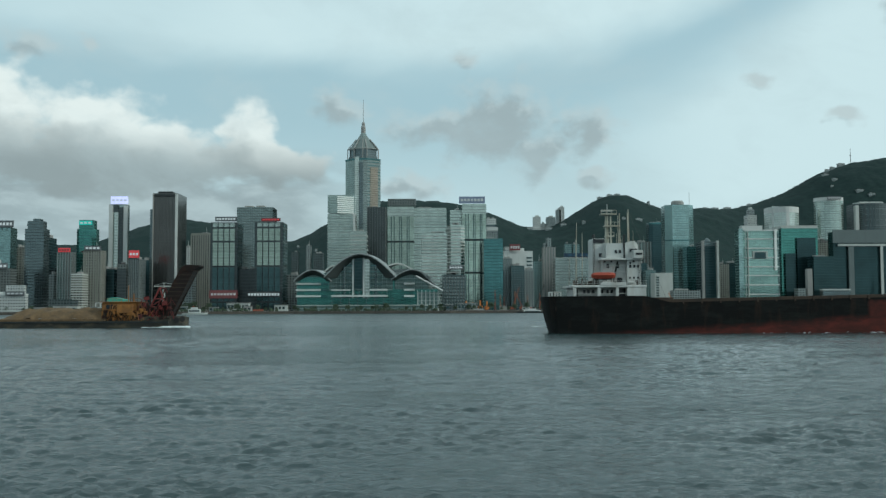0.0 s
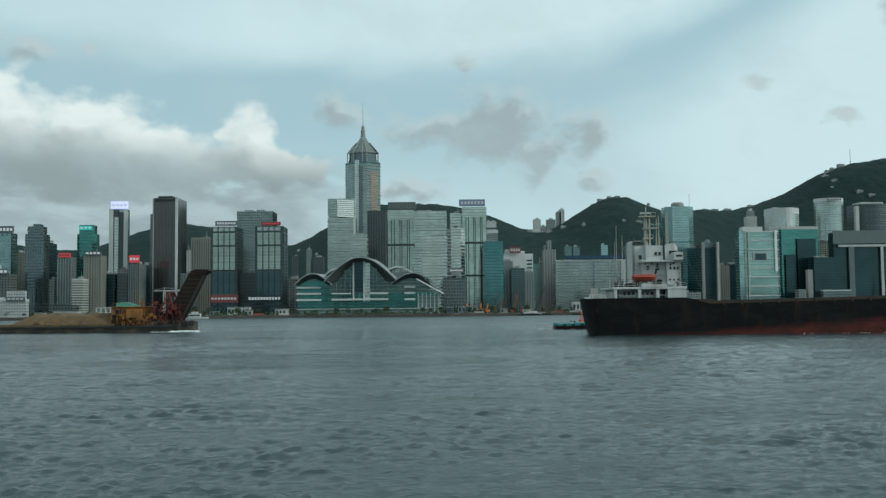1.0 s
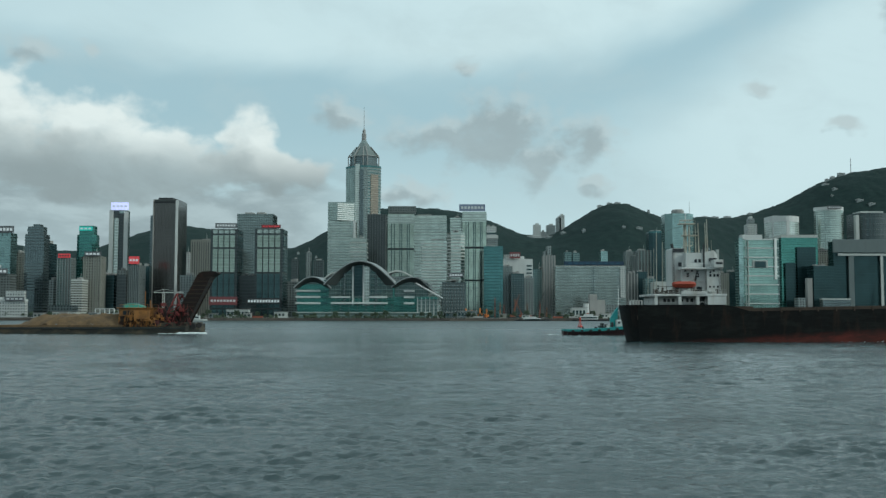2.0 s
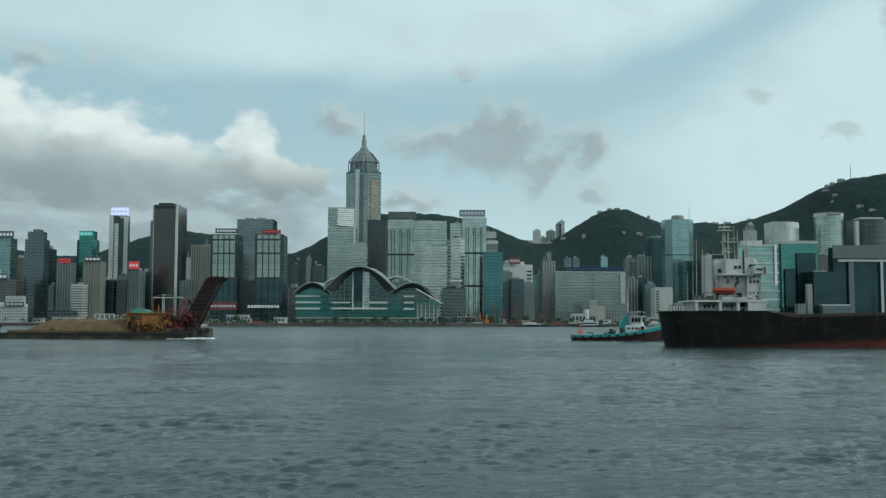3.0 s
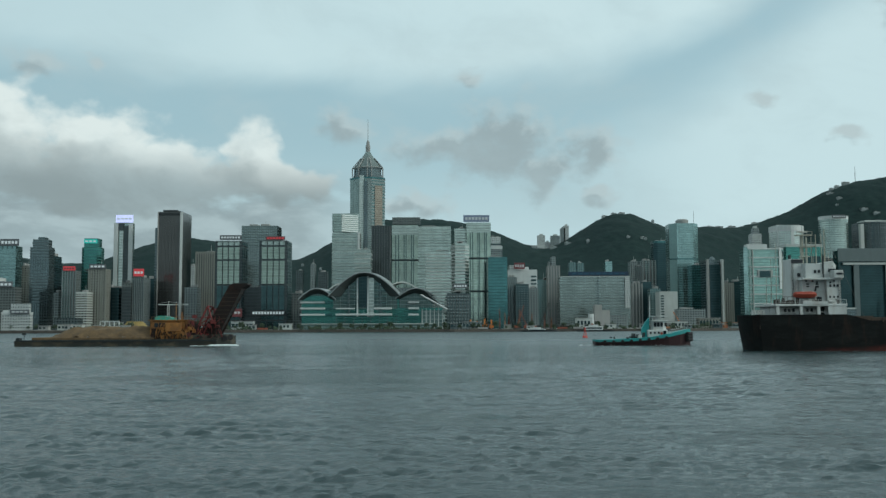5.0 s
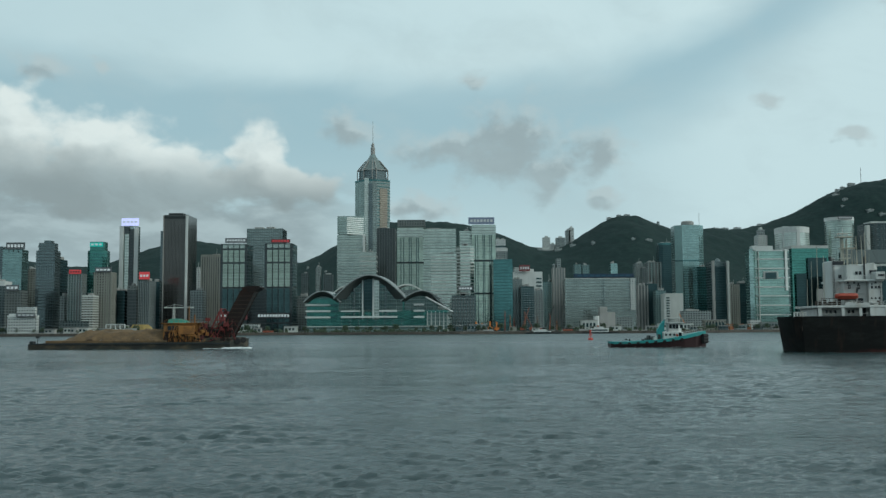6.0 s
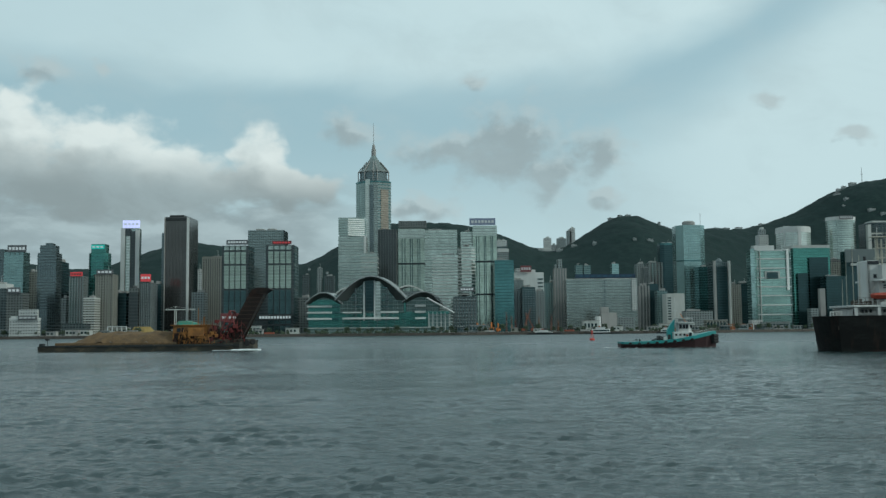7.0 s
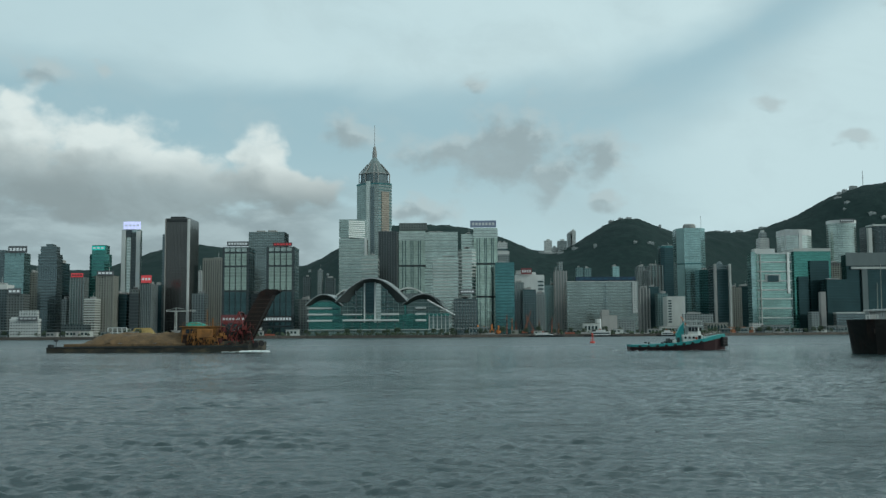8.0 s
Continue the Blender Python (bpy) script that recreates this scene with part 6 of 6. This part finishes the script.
    rod(bm, (10.8, -7.5, 19.6), (20, -7.5, 19.6), 0.04, sides=4)
    part("rail", bm, SHIP_WHITE, t)
    # vents, rafts, ladders and lattice that break up the white
    for x, z, w, h in ((12.2, 12.6, 1.0, 1.4), (14.6, 12.3, 0.7, 1.0), (19.4, 12.4, 1.6, 0.9), (20.8, 12.3, 0.8, 1.3)):
        part("deck_locker", box(x, x + w, -7.4, -6.6, 11.7, 11.7 + h, 0.08), RUST if w < 0.9 else SHIP_WHITE, t)
    for x in (11.0, 18.6):
        part("life_raft", rod(bmesh.new(), (x, -7.3, 12.3), (x + 1.3, -7.3, 12.3), 0.4, sides=10), SHIP_WHITE, t)
    first = part("ladder", box(-0.25, 0.25, -0.1, 0.1, 0, 6.2), DARK_STEEL, t)
    first.matrix_basis = pose(14.2, -5.75, 11.8, 0, 14, 0)
    again(first, 18.0, -5.5, 18.6)
    for z in (14.9, 16.6):
        part("shade_ledge", box(11.3, 18.3, -6.0, -5.55, z, z + 0.18), SHIP_WHITE, t)
    for x in (19.4, 20.6, 21.6):
        part("window", box(x - 0.3, x + 0.3, -7.02, -6.8, 16.2, 16.9), DARK_PANE, t)
    for x, z0, z1 in ((9.4, 11.8, 23.4), (22.2, 11.9, 18.0)):
        bm = bmesh.new()
        for sx in (-0.22, 0.22):
            rod(bm, (x + sx, -7.05 if x > 20 else -3.35, z0), (x + sx, -7.05 if x > 20 else -3.35, z1), 0.05, sides=4)
        for k in range(int((z1 - z0) / 0.7)):
            rod(bm, (x - 0.22, -7.05 if x > 20 else -3.35, z0 + 0.7 * k), (x + 0.22, -7.05 if x > 20 else -3.35, z0 + 0.7 * k), 0.04, sides=4)
        part("wall_ladder", bm, DARK_STEEL, t)
    for x, z in ((19.2, 13.6), (20.4, 13.6), (21.6, 13.6), (19.4, 17.4), (12.0, 13.4)):
        part("porthole", rod(bmesh.new(), (x, -6.98 if x > 18 else -5.68, z), (x, -6.8 if x > 18 else -5.5, z), 0.28, sides=12), DARK_PANE, t)
    for x in (11.6, 13.6, 20.2):
        part("flood_lamp", box(x - 0.25, x + 0.25, -7.9, -7.4, 17.5, 18.0, 0.06), DARK_STEEL, t)
    for x, yy, z0, z1 in ((21.8, -1.5, 21.9, 26.2), (19.2, 1.5, 22.5, 25.0), (16.4, -3, 22.4, 25.4)):
        part("whip_aerial", rod(bmesh.new(), (x, yy, z0), (x, yy, z1), 0.07, 0.04, 5), CREAM, t)
    for a_, b_ in (((15.0, -1, 30.4), (3.9, -4, 27.5)), ((15.0, -1, 30.2), (21.6, -6, 20.8)), ((20.4, -2, 31.0), (30.0, -6, 8.6)), ((4.0, -4, 27.0), (1.0, -5, 9.4))):
        part("stay_wire", rod(bmesh.new(), a_, b_, 0.035, sides=4), DARK_STEEL, t)
    part("awning_frame", box(3.4, 8.4, -7.4, -7.3, 13.6, 13.7), RUST, t)
    for x in (3.4, 5.9, 8.4):
        part("awning_post", rod(bmesh.new(), (x, -7.35, 11.7), (x, -7.35, 13.7), 0.07, sides=5), RUST, t)
    for i in range(5):
        part("mooring_bollard", lathe(bmesh.new(), [(0.3, 0), (0.22, 0.2), (0.22, 0.6), (0.34, 0.7), (0.3, 0.85)], 10, (28.5 + 14 * i, -7.4, 7.1 + 0.2 * i)), RUST, t)
    part("exhaust", rod(bmesh.new(), (10.3, 0, 23.5), (10.0, 0, 25.2), 0.45, sides=10), DARK_STEEL, t)
    gear = bmesh.new()
    r2 = random.Random(3)
    for i in range(9):
        x = 2.6 + 0.85 * i
        block(gear, x, x + r2.uniform(0.4, 0.9), -6, -4.5, 11.7, 11.7 + r2.uniform(0.6, 1.9), 0.06)
    part("deck_gear", gear, RUST, t)
    bm = bmesh.new()
    for i in range(5):
        x = -0.3 + 0.75 * i
        block(bm, x, x + 0.35, -6.9, -6.5, 8.9, 10.0)
    block(bm, -0.3, 3.0, -6.9, -6.6, 9.9, 10.15)
    part("stern_rail", bm, SHIP_WHITE, t)
    part("draught_mark", box(1.4, 1.75, -7.9, -7.0, 5.2, 6.3), RUST, t)
    fixed = ("hull", "bulwark", "bulwark_stay", "hatch_coaming", "rail_line", "stern_rail", "draught_mark")
    for o in t.children:                     # the upper works stand clear of the stern
        if o.name.split(".")[0] not in fixed:
            o.location.x = 4.1 + 0.865 * o.location.x
            o.scale.x = 0.865
    return t


ship = cargo_ship()
ship.scale = (0.926, 0.926, 0.926)


def tug_boat():
    t = thing("tug_boat", "harbour tug with teal decks and white wheelhouse", "boat", 0, 0, 0)
    rings, rails = [], []
    for x, b, top in ((0, 3.2, 1.6), (1, 3.9, 1.5), (6, 4.3, 1.55), (14, 4.5, 2.0), (20, 4.4, 2.6), (25, 4.0, 3.5), (29, 3.1, 4.4), (31.5, 2.0, 4.9), (33, 0.8, 5.1)):
        rings.append([(x, -b * 0.8, -1.2), (x, -b, top - 0.7), (x, b, top - 0.7), (x, b * 0.8, -1.2)])
        rails.append([(x, -b - 0.12, top - 0.72 - 0.016 * x), (x, -b - 0.12, top), (x, b + 0.12, top), (x, b + 0.12, top - 0.72 - 0.016 * x)])
    part("hull", loft(bmesh.new(), rings), TUG_HULL, t)
    part("bulwark", loft(bmesh.new(), rails), TUG_TEAL, t)
    first = part("tyre_fender", lathe(bmesh.new(), [(0.3, -0.16), (0.52, -0.16), (0.6, 0), (0.52, 0.16), (0.3, 0.16)], 12), RUBBER, t)
    first.matrix_basis = pose(3, -4.35, 0.75, 90, 0, 0)
    for x, z in ((6, 0.75), (9, 0.85), (12, 1.0), (15, 1.2), (18, 1.5), (21, 1.8), (24, 2.1)):
        c = again(first, 0, 0, 0)
        c.matrix_basis = pose(x, -4.75 + max(0, x - 18) * 0.06, z, 90, 0, 0)
    bow = bmesh.new()
    for z in (1.4, 2.4, 3.4):
        rod(bow, (31.4, -2.6, z), (33.6, 0, z), 0.65, sides=8), rod(bow, (33.6, 0, z), (31.4, 2.6, z), 0.65, sides=8)
    part("bow_fender", bow, RUBBER, t)
    part("deckhouse", box(18.0, 24.9, -2.6, 2.6, 1.6, 4.8, 0.2), SHIP_WHITE, t)
    first = part("porthole", box(-0.35, 0.35, -0.1, 0.1, -0.35, 0.35, 0.08), DARK_PANE, t)
    first.matrix_basis = pose(20.4, -2.65, 3.8)
    for x in (19.0, 21.8):
        again(first, x, -2.65, 3.8)
    part("door", box(23.3, 24.3, -2.72, -2.5, 2.2, 4.5), DARK_PANE, t)
    bm = bmesh.new()
    prism(bm, [(20.0, -2.0), (23.4, -2.0), (24.6, -1.2), (24.6, 1.2), (23.4, 2.0), (20.0, 2.0)], 4.8, 7.7)
    wh = part("wheelhouse", bm, SHIP_WHITE, t)
    for x in (20.7, 21.8, 22.9):
        part("window", box(x - 0.46, x + 0.46, -2.12, -1.9, 5.9, 7.35), DARK_PANE, wh)
    part("front_window", box(24.0, 24.72, -1.6, -0.2, 6.0, 7.2), DARK_PANE, wh)
    part("roof", box(19.6, 25.2, -2.4, 2.4, 7.7, 8.0, 0.08), SHIP_WHITE, t)
    bm = bmesh.new()
    loft(bm, [[(16.6, -1.2, 2), (19.0, -1.2, 2), (19.0, 1.2, 2), (16.6, 1.2, 2)], [(16.4, -1.0, 5.2), (18.8, -1.1, 6.0), (18.8, 1.1, 6.0), (16.4, 1.0, 5.2)], [(17.6, -0.8, 7.4), (19.0, -0.9, 9.0), (19.0, 0.9, 9.0), (17.6, 0.8, 7.4)]])
    part("funnel", bm, TUG_TEAL, t)
    bm = rod(bmesh.new(), (19.3, 0, 8), (19.3, 0, 16.6), 0.2, 0.1)
    rod(bm, (18.5, 0, 12), (20.1, 0, 12), 0.08), rod(bm, (23.5, 0, 8.2), (23.5, 0, 10), 0.1)
    part("mast", bm, SHIP_WHITE, t)
    gear = bmesh.new()
    r2 = random.Random(8)
    for i in range(6):
        x = 12.5 + 0.75 * i
        block(gear, x, x + 0.6, -2, 2, 1.2, 2.4 + r2.uniform(0, 1.2), 0.08)
    part("towing_winch", gear, DARK_STEEL, t)
    part("bridge_canopy", box(19.4, 25.0, -2.5, 2.5, 9.3, 9.5, 0.06), SHIP_WHITE, t)
    for x in (19.7, 22.2, 24.7):
        part("canopy_post", rod(bmesh.new(), (x, -2.2, 8.0), (x, -2.2, 9.3), 0.08, sides=5), SHIP_WHITE, t)
    part("upper_house", box(20.4, 22.0, -1.2, 1.2, 8.0, 9.2, 0.1), SHIP_WHITE, t)
    bm = bmesh.new()
    for i in range(10):
        rod(bm, (25.2 + 0.7 * i, -3.6 + 0.22 * i, 3.4 + 0.13 * i), (25.2 + 0.7 * i, -3.6 + 0.22 * i, 4.7 + 0.13 * i), 0.05, sides=4)
    rod(bm, (25.2, -3.6, 4.7), (31.5, -1.6, 5.9), 0.05, sides=4)
    part("bow_rail", bm, SHIP_WHITE, t)
    for x, w, h in ((14.6, 1.2, 1.6), (16.2, 0.8, 2.4), (25.4, 1.4, 0.9), (10.6, 0.9, 0.8)):
        part("deck_locker", box(x, x + w, -3.2, -2.0, 1.4 + (1.4 if x > 20 else 0), 1.5 + (1.4 if x > 20 else 0) + h, 0.08), SHIP_WHITE if w > 1 else DARK_STEEL, t)
    part("life_ring", lathe(bmesh.new(), [(0.25, -0.07), (0.42, -0.07), (0.42, 0.07), (0.25, 0.07)], 14), BOAT_ORANGE, t).matrix_basis = pose(22.7, -2.72, 3.6, 90, 0, 0)
    part("towing_bitt", rod(bmesh.new(), (7, 0, 1), (7, 0, 2.4), 0.3), DARK_STEEL, t)
    part("towing_bitt", rod(bmesh.new(), (5.8, -1.5, 2.2), (5.8, 1.5, 2.2), 0.25), DARK_STEEL, t)
    return t


tug = tug_boat()
tug.scale = (0.93, 0.93, 0.93)


def sand_barge():
    t = thing("sand_barge", "self-unloading sand barge with orange cabin and raised boom", "barge", 0, 0, 0)
    rings = []
    for x, b, top, bot in ((0, 6.5, 1.5, -0.6), (1, 7.0, 1.7, -1.2), (8, 7.2, 1.9, -1.4), (60, 7.2, 2.1, -1.4), (70, 7.0, 2.5, -1.2), (74.2, 5.0, 3.2, 0.2)):
        rings.append([(x, -b * 0.97, bot), (x, -b, top), (x, b, top), (x, b * 0.97, bot)])
    part("hull", loft(bmesh.new(), rings), BARGE_HULL, t)
    part("rubbing_strake", box(1, 70, -7.4, -7.1, 1.3, 1.75), DARK_STEEL, t)
    part("coaming", box(6, 48, -6.6, 6.6, 1.8, 2.7, 0.1), SAND, t)
    # heaped sand: a long ridge with slumped sides
    nx, ny = 60, 16
    bm = bmesh.new()
    grid = []
    for i in range(nx + 1):
        x = 11 + 37 * i / nx
        row = []
        for j in range(ny + 1):
            y = -6.4 + 12.8 * j / ny
            e = min((x - 11) / 8.0, 1.0, (48 - x) / 4.0 + 0.5)
            z = 2.4 + max(0.0, 3.8 * e * (1 - (abs(y) / 6.6) ** 2.4)) + noise.fractal(Vector((x * 0.22, y * 0.3, 0)), 0.9, 2.0, 5) * 0.75
            row.append(bm.verts.new((x, y, z)))
        grid.append(row)
    for a, b in zip(grid, grid[1:]):
        for j in range(ny):
            bm.faces.new((a[j], b[j], b[j + 1], a[j + 1]))
    part("sand_cargo", bm, SAND, t, smooth=True)
    # machinery cabin on legs
    part("cabin", box(46.5, 58.5, -5.4, 5.4, 5.4, 8.4, 0.15), BARGE_ORANGE, t)
    part("side_cabin", box(52, 57.5, -6.6, -5.4, 4.6, 7.6, 0.15), BARGE_ORANGE, t)
    r3 = random.Random(12)
    for mt, x0, x1, z1 in ((BARGE_ORANGE, 50, 62, 8.0), (BARGE_RED, 59, 71, 11.0), (BOOM_STEEL, 47, 72, 6.5)):
        bm = bmesh.new()
        for i in range(44):
            px, pz = r3.uniform(x0, x1), r3.uniform(2.4, z1)
            py = r3.uniform(-6.6, -5.6)
            rod(bm, (px, py, pz), (px + r3.uniform(-2.0, 2.0), py, max(2.2, pz - r3.uniform(1.0, 5.0))), r3.uniform(0.05, 0.13), sides=5)
        for i in range(9):
            px, pz = r3.uniform(x0, x1 - 1), r3.uniform(2.2, z1 - 1.5)
            block(bm, px, px + r3.uniform(0.5, 1.6), -6.4, -5.2, pz, pz + r3.uniform(0.4, 1.5), 0.05)
        tagged(part("pipework", bm, mt, t), kind="stuff")
    first = part("window", box(-0.6, 0.6, -0.12, 0.12, -0.7, 0.7), DARK_PANE, t)
    first.matrix_basis = pose(48.6, -5.45, 6.9)
    for x in (50.2, 51.6):
        again(first, x, -5.45, 6.9)
    part("cabin_roof", box(45.8, 59.2, -6, 6, 8.4, 8.7, 0.08), BARGE_ORANGE, t)
    part("engine_room", box(47, 60, -4.6, 4.6, 2.0, 5.4, 0.2), BARGE_HULL, t)
    first = part("leg", box(-0.25, 0.25, -0.25, 0.25, 1.9, 5.4), BARGE_ORANGE, t)
    first.matrix_basis = pose(46.8, -5.6, 0)
    for i in range(1, 9):
        again(first, 46.8 + 1.9 * i, -5.6, 0)
    bm = bmesh.new()
    for i in range(6):
        x = 51 + 2.2 * i
        rod(bm, (x, -5.7, 1.9), (x + 2.2, -5.7, 5.4), 0.16, sides=4)
    part("bracing", bm, BARGE_ORANGE, t)
    bm = bmesh.new()
    for i in range(9):
        x = 47 + 1.6 * i
        rod(bm, (x, -5.8, 8.7), (x, -5.8, 9.7), 0.06, sides=4)
    rod(bm, (47, -5.8, 9.7), (60, -5.8, 9.7), 0.06, sides=4)
    rod(bm, (54, 0, 8.7), (54, 0, 14.5), 0.14), rod(bm, (56.5, -2, 8.7), (56.5, -2, 11.5), 0.3)
    part("roof_rail", bm, BARGE_ORANGE, t)
    bm = bmesh.new()
    loft(bm, [[(47.5 + 1.2 * i, -3.5, 8.7), (47.5 + 1.2 * i, -3.0, 9.4 + 0.8 * math.sin(0.6 + i * 0.55)), (47.5 + 1.2 * i, 3.0, 9.4 + 0.8 * math.sin(0.6 + i * 0.55)), (47.5 + 1.2 * i, 3.5, 8.7)] for i in range(6)])
    part("tarpaulin", bm, TARP, t)
    # machinery deck, orange and red steelwork
    part("machinery_deck", box(58, 73, -6.3, 6.3, 2.2, 3.6, 0.15), BARGE_HULL, t)
    bm = bmesh.new()
    for yy in (-4.8, 4.8):
        rod(bm, (61.5, yy, 3.4), (66.0, yy * 0.8, 13.4), 0.3), rod(bm, (69.5, yy, 3.4), (66.0, yy * 0.8, 13.4), 0.3)
        rod(bm, (63, yy, 6.8), (68.4, yy, 6.8), 0.22), rod(bm, (64.3, yy, 9.6), (67.3, yy, 9.6), 0.2)
        rod(bm, (61.5, yy, 3.4), (68.4, yy, 6.8), 0.16), rod(bm, (63, yy, 6.8), (67.3, yy, 9.6), 0.16)
    rod(bm, (66, -4, 13.4), (66, 4, 13.4), 0.3)
    part("a_frame", bm, BARGE_RED, t, "red steel A-frame")
    bm = bmesh.new()
    r2 = random.Random(5)
    for i in range(14):
        x = 59.5 + 0.75 * i
        z = r2.uniform(5.0, 8.6)
        block(bm, x, x + r2.uniform(0.3, 1.0), -5.2, -3 + r2.uniform(0, 4), 3.4, z, 0.08)
    part("winch_gear", bm, BOOM_STEEL, t)
    # conveyor boom, a deep trough with ribs, and its hooded head
    def along(s):
        return Vector((66.6 + 9.3 * s, 0, 2.6 + 17.6 * s))
    n_, half = 12, 3.4
    side = bmesh.new()
    for yy in (-half, half):
        a0, a1 = along(0), along(1)
        loft(side, [[(a0.x - 2.8, yy - 0.15, a0.z), (a0.x + 2.8, yy - 0.15, a0.z), (a0.x + 2.8, yy + 0.15, a0.z), (a0.x - 2.8, yy + 0.15, a0.z)],
                    [(a1.x - 2.9, yy - 0.15, a1.z), (a1.x + 2.1, yy - 0.15, a1.z), (a1.x + 2.1, yy + 0.15, a1.z), (a1.x - 2.9, yy + 0.15, a1.z)]])
    boom = part("boom", side, BOOM_STEEL, t, "dark rusted conveyor boom")
    first = part("boom_rib", box(-2.8, 2.2, -half - 0.24, half + 0.24, -0.1, 0.1), RUST, boom)
    first.matrix_basis = pose(*along(0.04))
    for i in range(1, n_):
        again(first, *along(0.04 + i / n_))
    bm = bmesh.new()
    a1 = along(1)
    loft(bm, [[(a1.x - 3.0, yy, a1.z - 1.2), (a1.x + 2.0, yy, a1.z - 0.6), (a1.x + 3.9, yy, a1.z + 0.7), (a1.x + 3.6, yy, a1.z + 1.2), (a1.x - 0.6, yy, a1.z + 1.3), (a1.x - 2.4, yy, a1.z + 0.7)] for yy in (-half - 0.4, half + 0.4)])
    part("boom_head", bm, BOOM_STEEL, boom)
    part("belt", loft(bmesh.new(), [[(along(s).x + 1.5, -half, along(s).z), (along(s).x + 2.0, -half, along(s).z), (along(s).x + 2.0, half, along(s).z), (along(s).x + 1.5, half, along(s).z)] for s in (0, 1)]), RUBBER, boom)
    first = part("tyre_fender", lathe(bmesh.new(), [(0.4, -0.3), (0.9, -0.3), (1.05, 0), (0.9, 0.3), (0.4, 0.3)], 12), RUBBER, t)
    first.matrix_basis = pose(72.6, -6.4, 2.2, 90, 0, 0)
    again(first, 0, 0, 0).matrix_basis = pose(74.2, -4.8, 2.6, 90, 0, 30)
    bm = rod(bmesh.new(), (2.8, -5, 1.7), (2.8, -5, 4.2), 0.12)
    block(bm, 2.2, 3.4, -5.4, -4.6, 3.6, 4.3)
    part("stern_light", bm, DARK_STEEL, t)
    part("stern_winch", box(0.2, 1.8, -6, -4, 1.5, 2.6, 0.2), DARK_STEEL, t)
    return t


barge = sand_barge()
barge.scale = (0.95, 0.95, 0.95)


def foam_patch(name, label, pieces, seed):
    """Foam round a moving hull: many small flat lumps afloat, that travel with it."""
    rng = random.Random(seed)
    t = thing(name, label, "foam", 0, 0, 0, kind="stuff")
    bm = bmesh.new()
    for x0, x1, y0, y1, n, size in pieces:
        for i in range(n):
            s = rng.random()
            x, y = x0 + (x1 - x0) * s, rng.uniform(y0, y1)
            r = size * rng.uniform(0.4, 1.2)
            m = Matrix.Translation((x, y, rng.uniform(0.02, 0.14))) @ Matrix.Diagonal((rng.uniform(1.2, 3.0), 0.8, 0.35 if size < 0.4 else 0.75, 1))
            bmesh.ops.create_icosphere(bm, subdivisions=1, radius=r, matrix=m)
    part("foam", bm, FOAM, t)
    return t


barge_foam = foam_patch("bow_wave", "white bow wave beside the sand barge", [(58, 70, -8.0, -7.0, 60, 0.22), (64, 72.5, -7.8, -5, 170, 0.5)], 1)
ship_foam = foam_patch("hull_wash", "thin white wash along the ship's waterline", [(50, 112, -8.6, -7.9, 40, 0.11), (76, 104, -8.9, -8.0, 40, 0.15)], 2)


tug_foam = foam_patch("stern_wake", "thin white wake along the tug's side", [(0, 30, -4.7, -4.2, 40, 0.1), (-5, 1, -3, 3, 50, 0.14)], 3)


def motions():
    course = ((0.0, 28.6, 241.0), (0.5, 33.3, 241.8), (1.0, 38.4, 242.6), (1.5, 43.4, 243.4), (3.0, 58.7, 245.8), (3.5, 63.5, 246.6), (4.0, 68.5, 247.4), (4.5, 73.3, 248.2), (6.0, 87.5, 250.6), (6.5, 91.9, 251.4), (7.0, 96.6, 252.2), (7.5, 101.3, 253.0), (8.0, 106.0, 253.8))
    walk(ship, [(t_, pose(x - 1.0, y, 0.46, 0, -0.25, 1.5)) for t_, x, y in course])
    walk(ship_foam, [(t_, pose(x - 1.0, y, 0, 0, 0, 1.5)) for t_, x, y in course])
    track = ((0.0, -153.0), (0.5, -151.7), (1.0, -150.2), (1.5, -148.7), (3.0, -144.7), (3.5, -143.3), (4.0, -141.8), (4.5, -140.1),
             (6.0, -136.1), (6.5, -134.9), (7.0, -133.5), (7.5, -132.2), (8.0, -130.7))
    walk(barge, [(t_, pose(x, 335, 0.31)) for t_, x in track])
    walk(barge_foam, [(t_, pose(x, 335, 0)) for t_, x in track])
    run = (
        (0.0, 37.0), (1.0, 38.9), (1.5, 40.3), (3.0, 44.9), (3.5, 46.1), (4.0, 47.6), (4.5, 48.9),
        (6.0, 53.5), (6.5, 54.8), (7.0, 56.2), (7.5, 57.6), (8.0, 59.0))
    walk(tug, [(t_, pose(x, 319, 0.43)) for t_, x in run])
    walk(tug_foam, [(t_, pose(x, 319, 0)) for t_, x in run])
    walk(water, [(0.0, pose(0, 0, 0)), (4.0, pose(2.6, -2.2, 0)), (8.0, pose(5.2, -4.4, 0))])


motions()
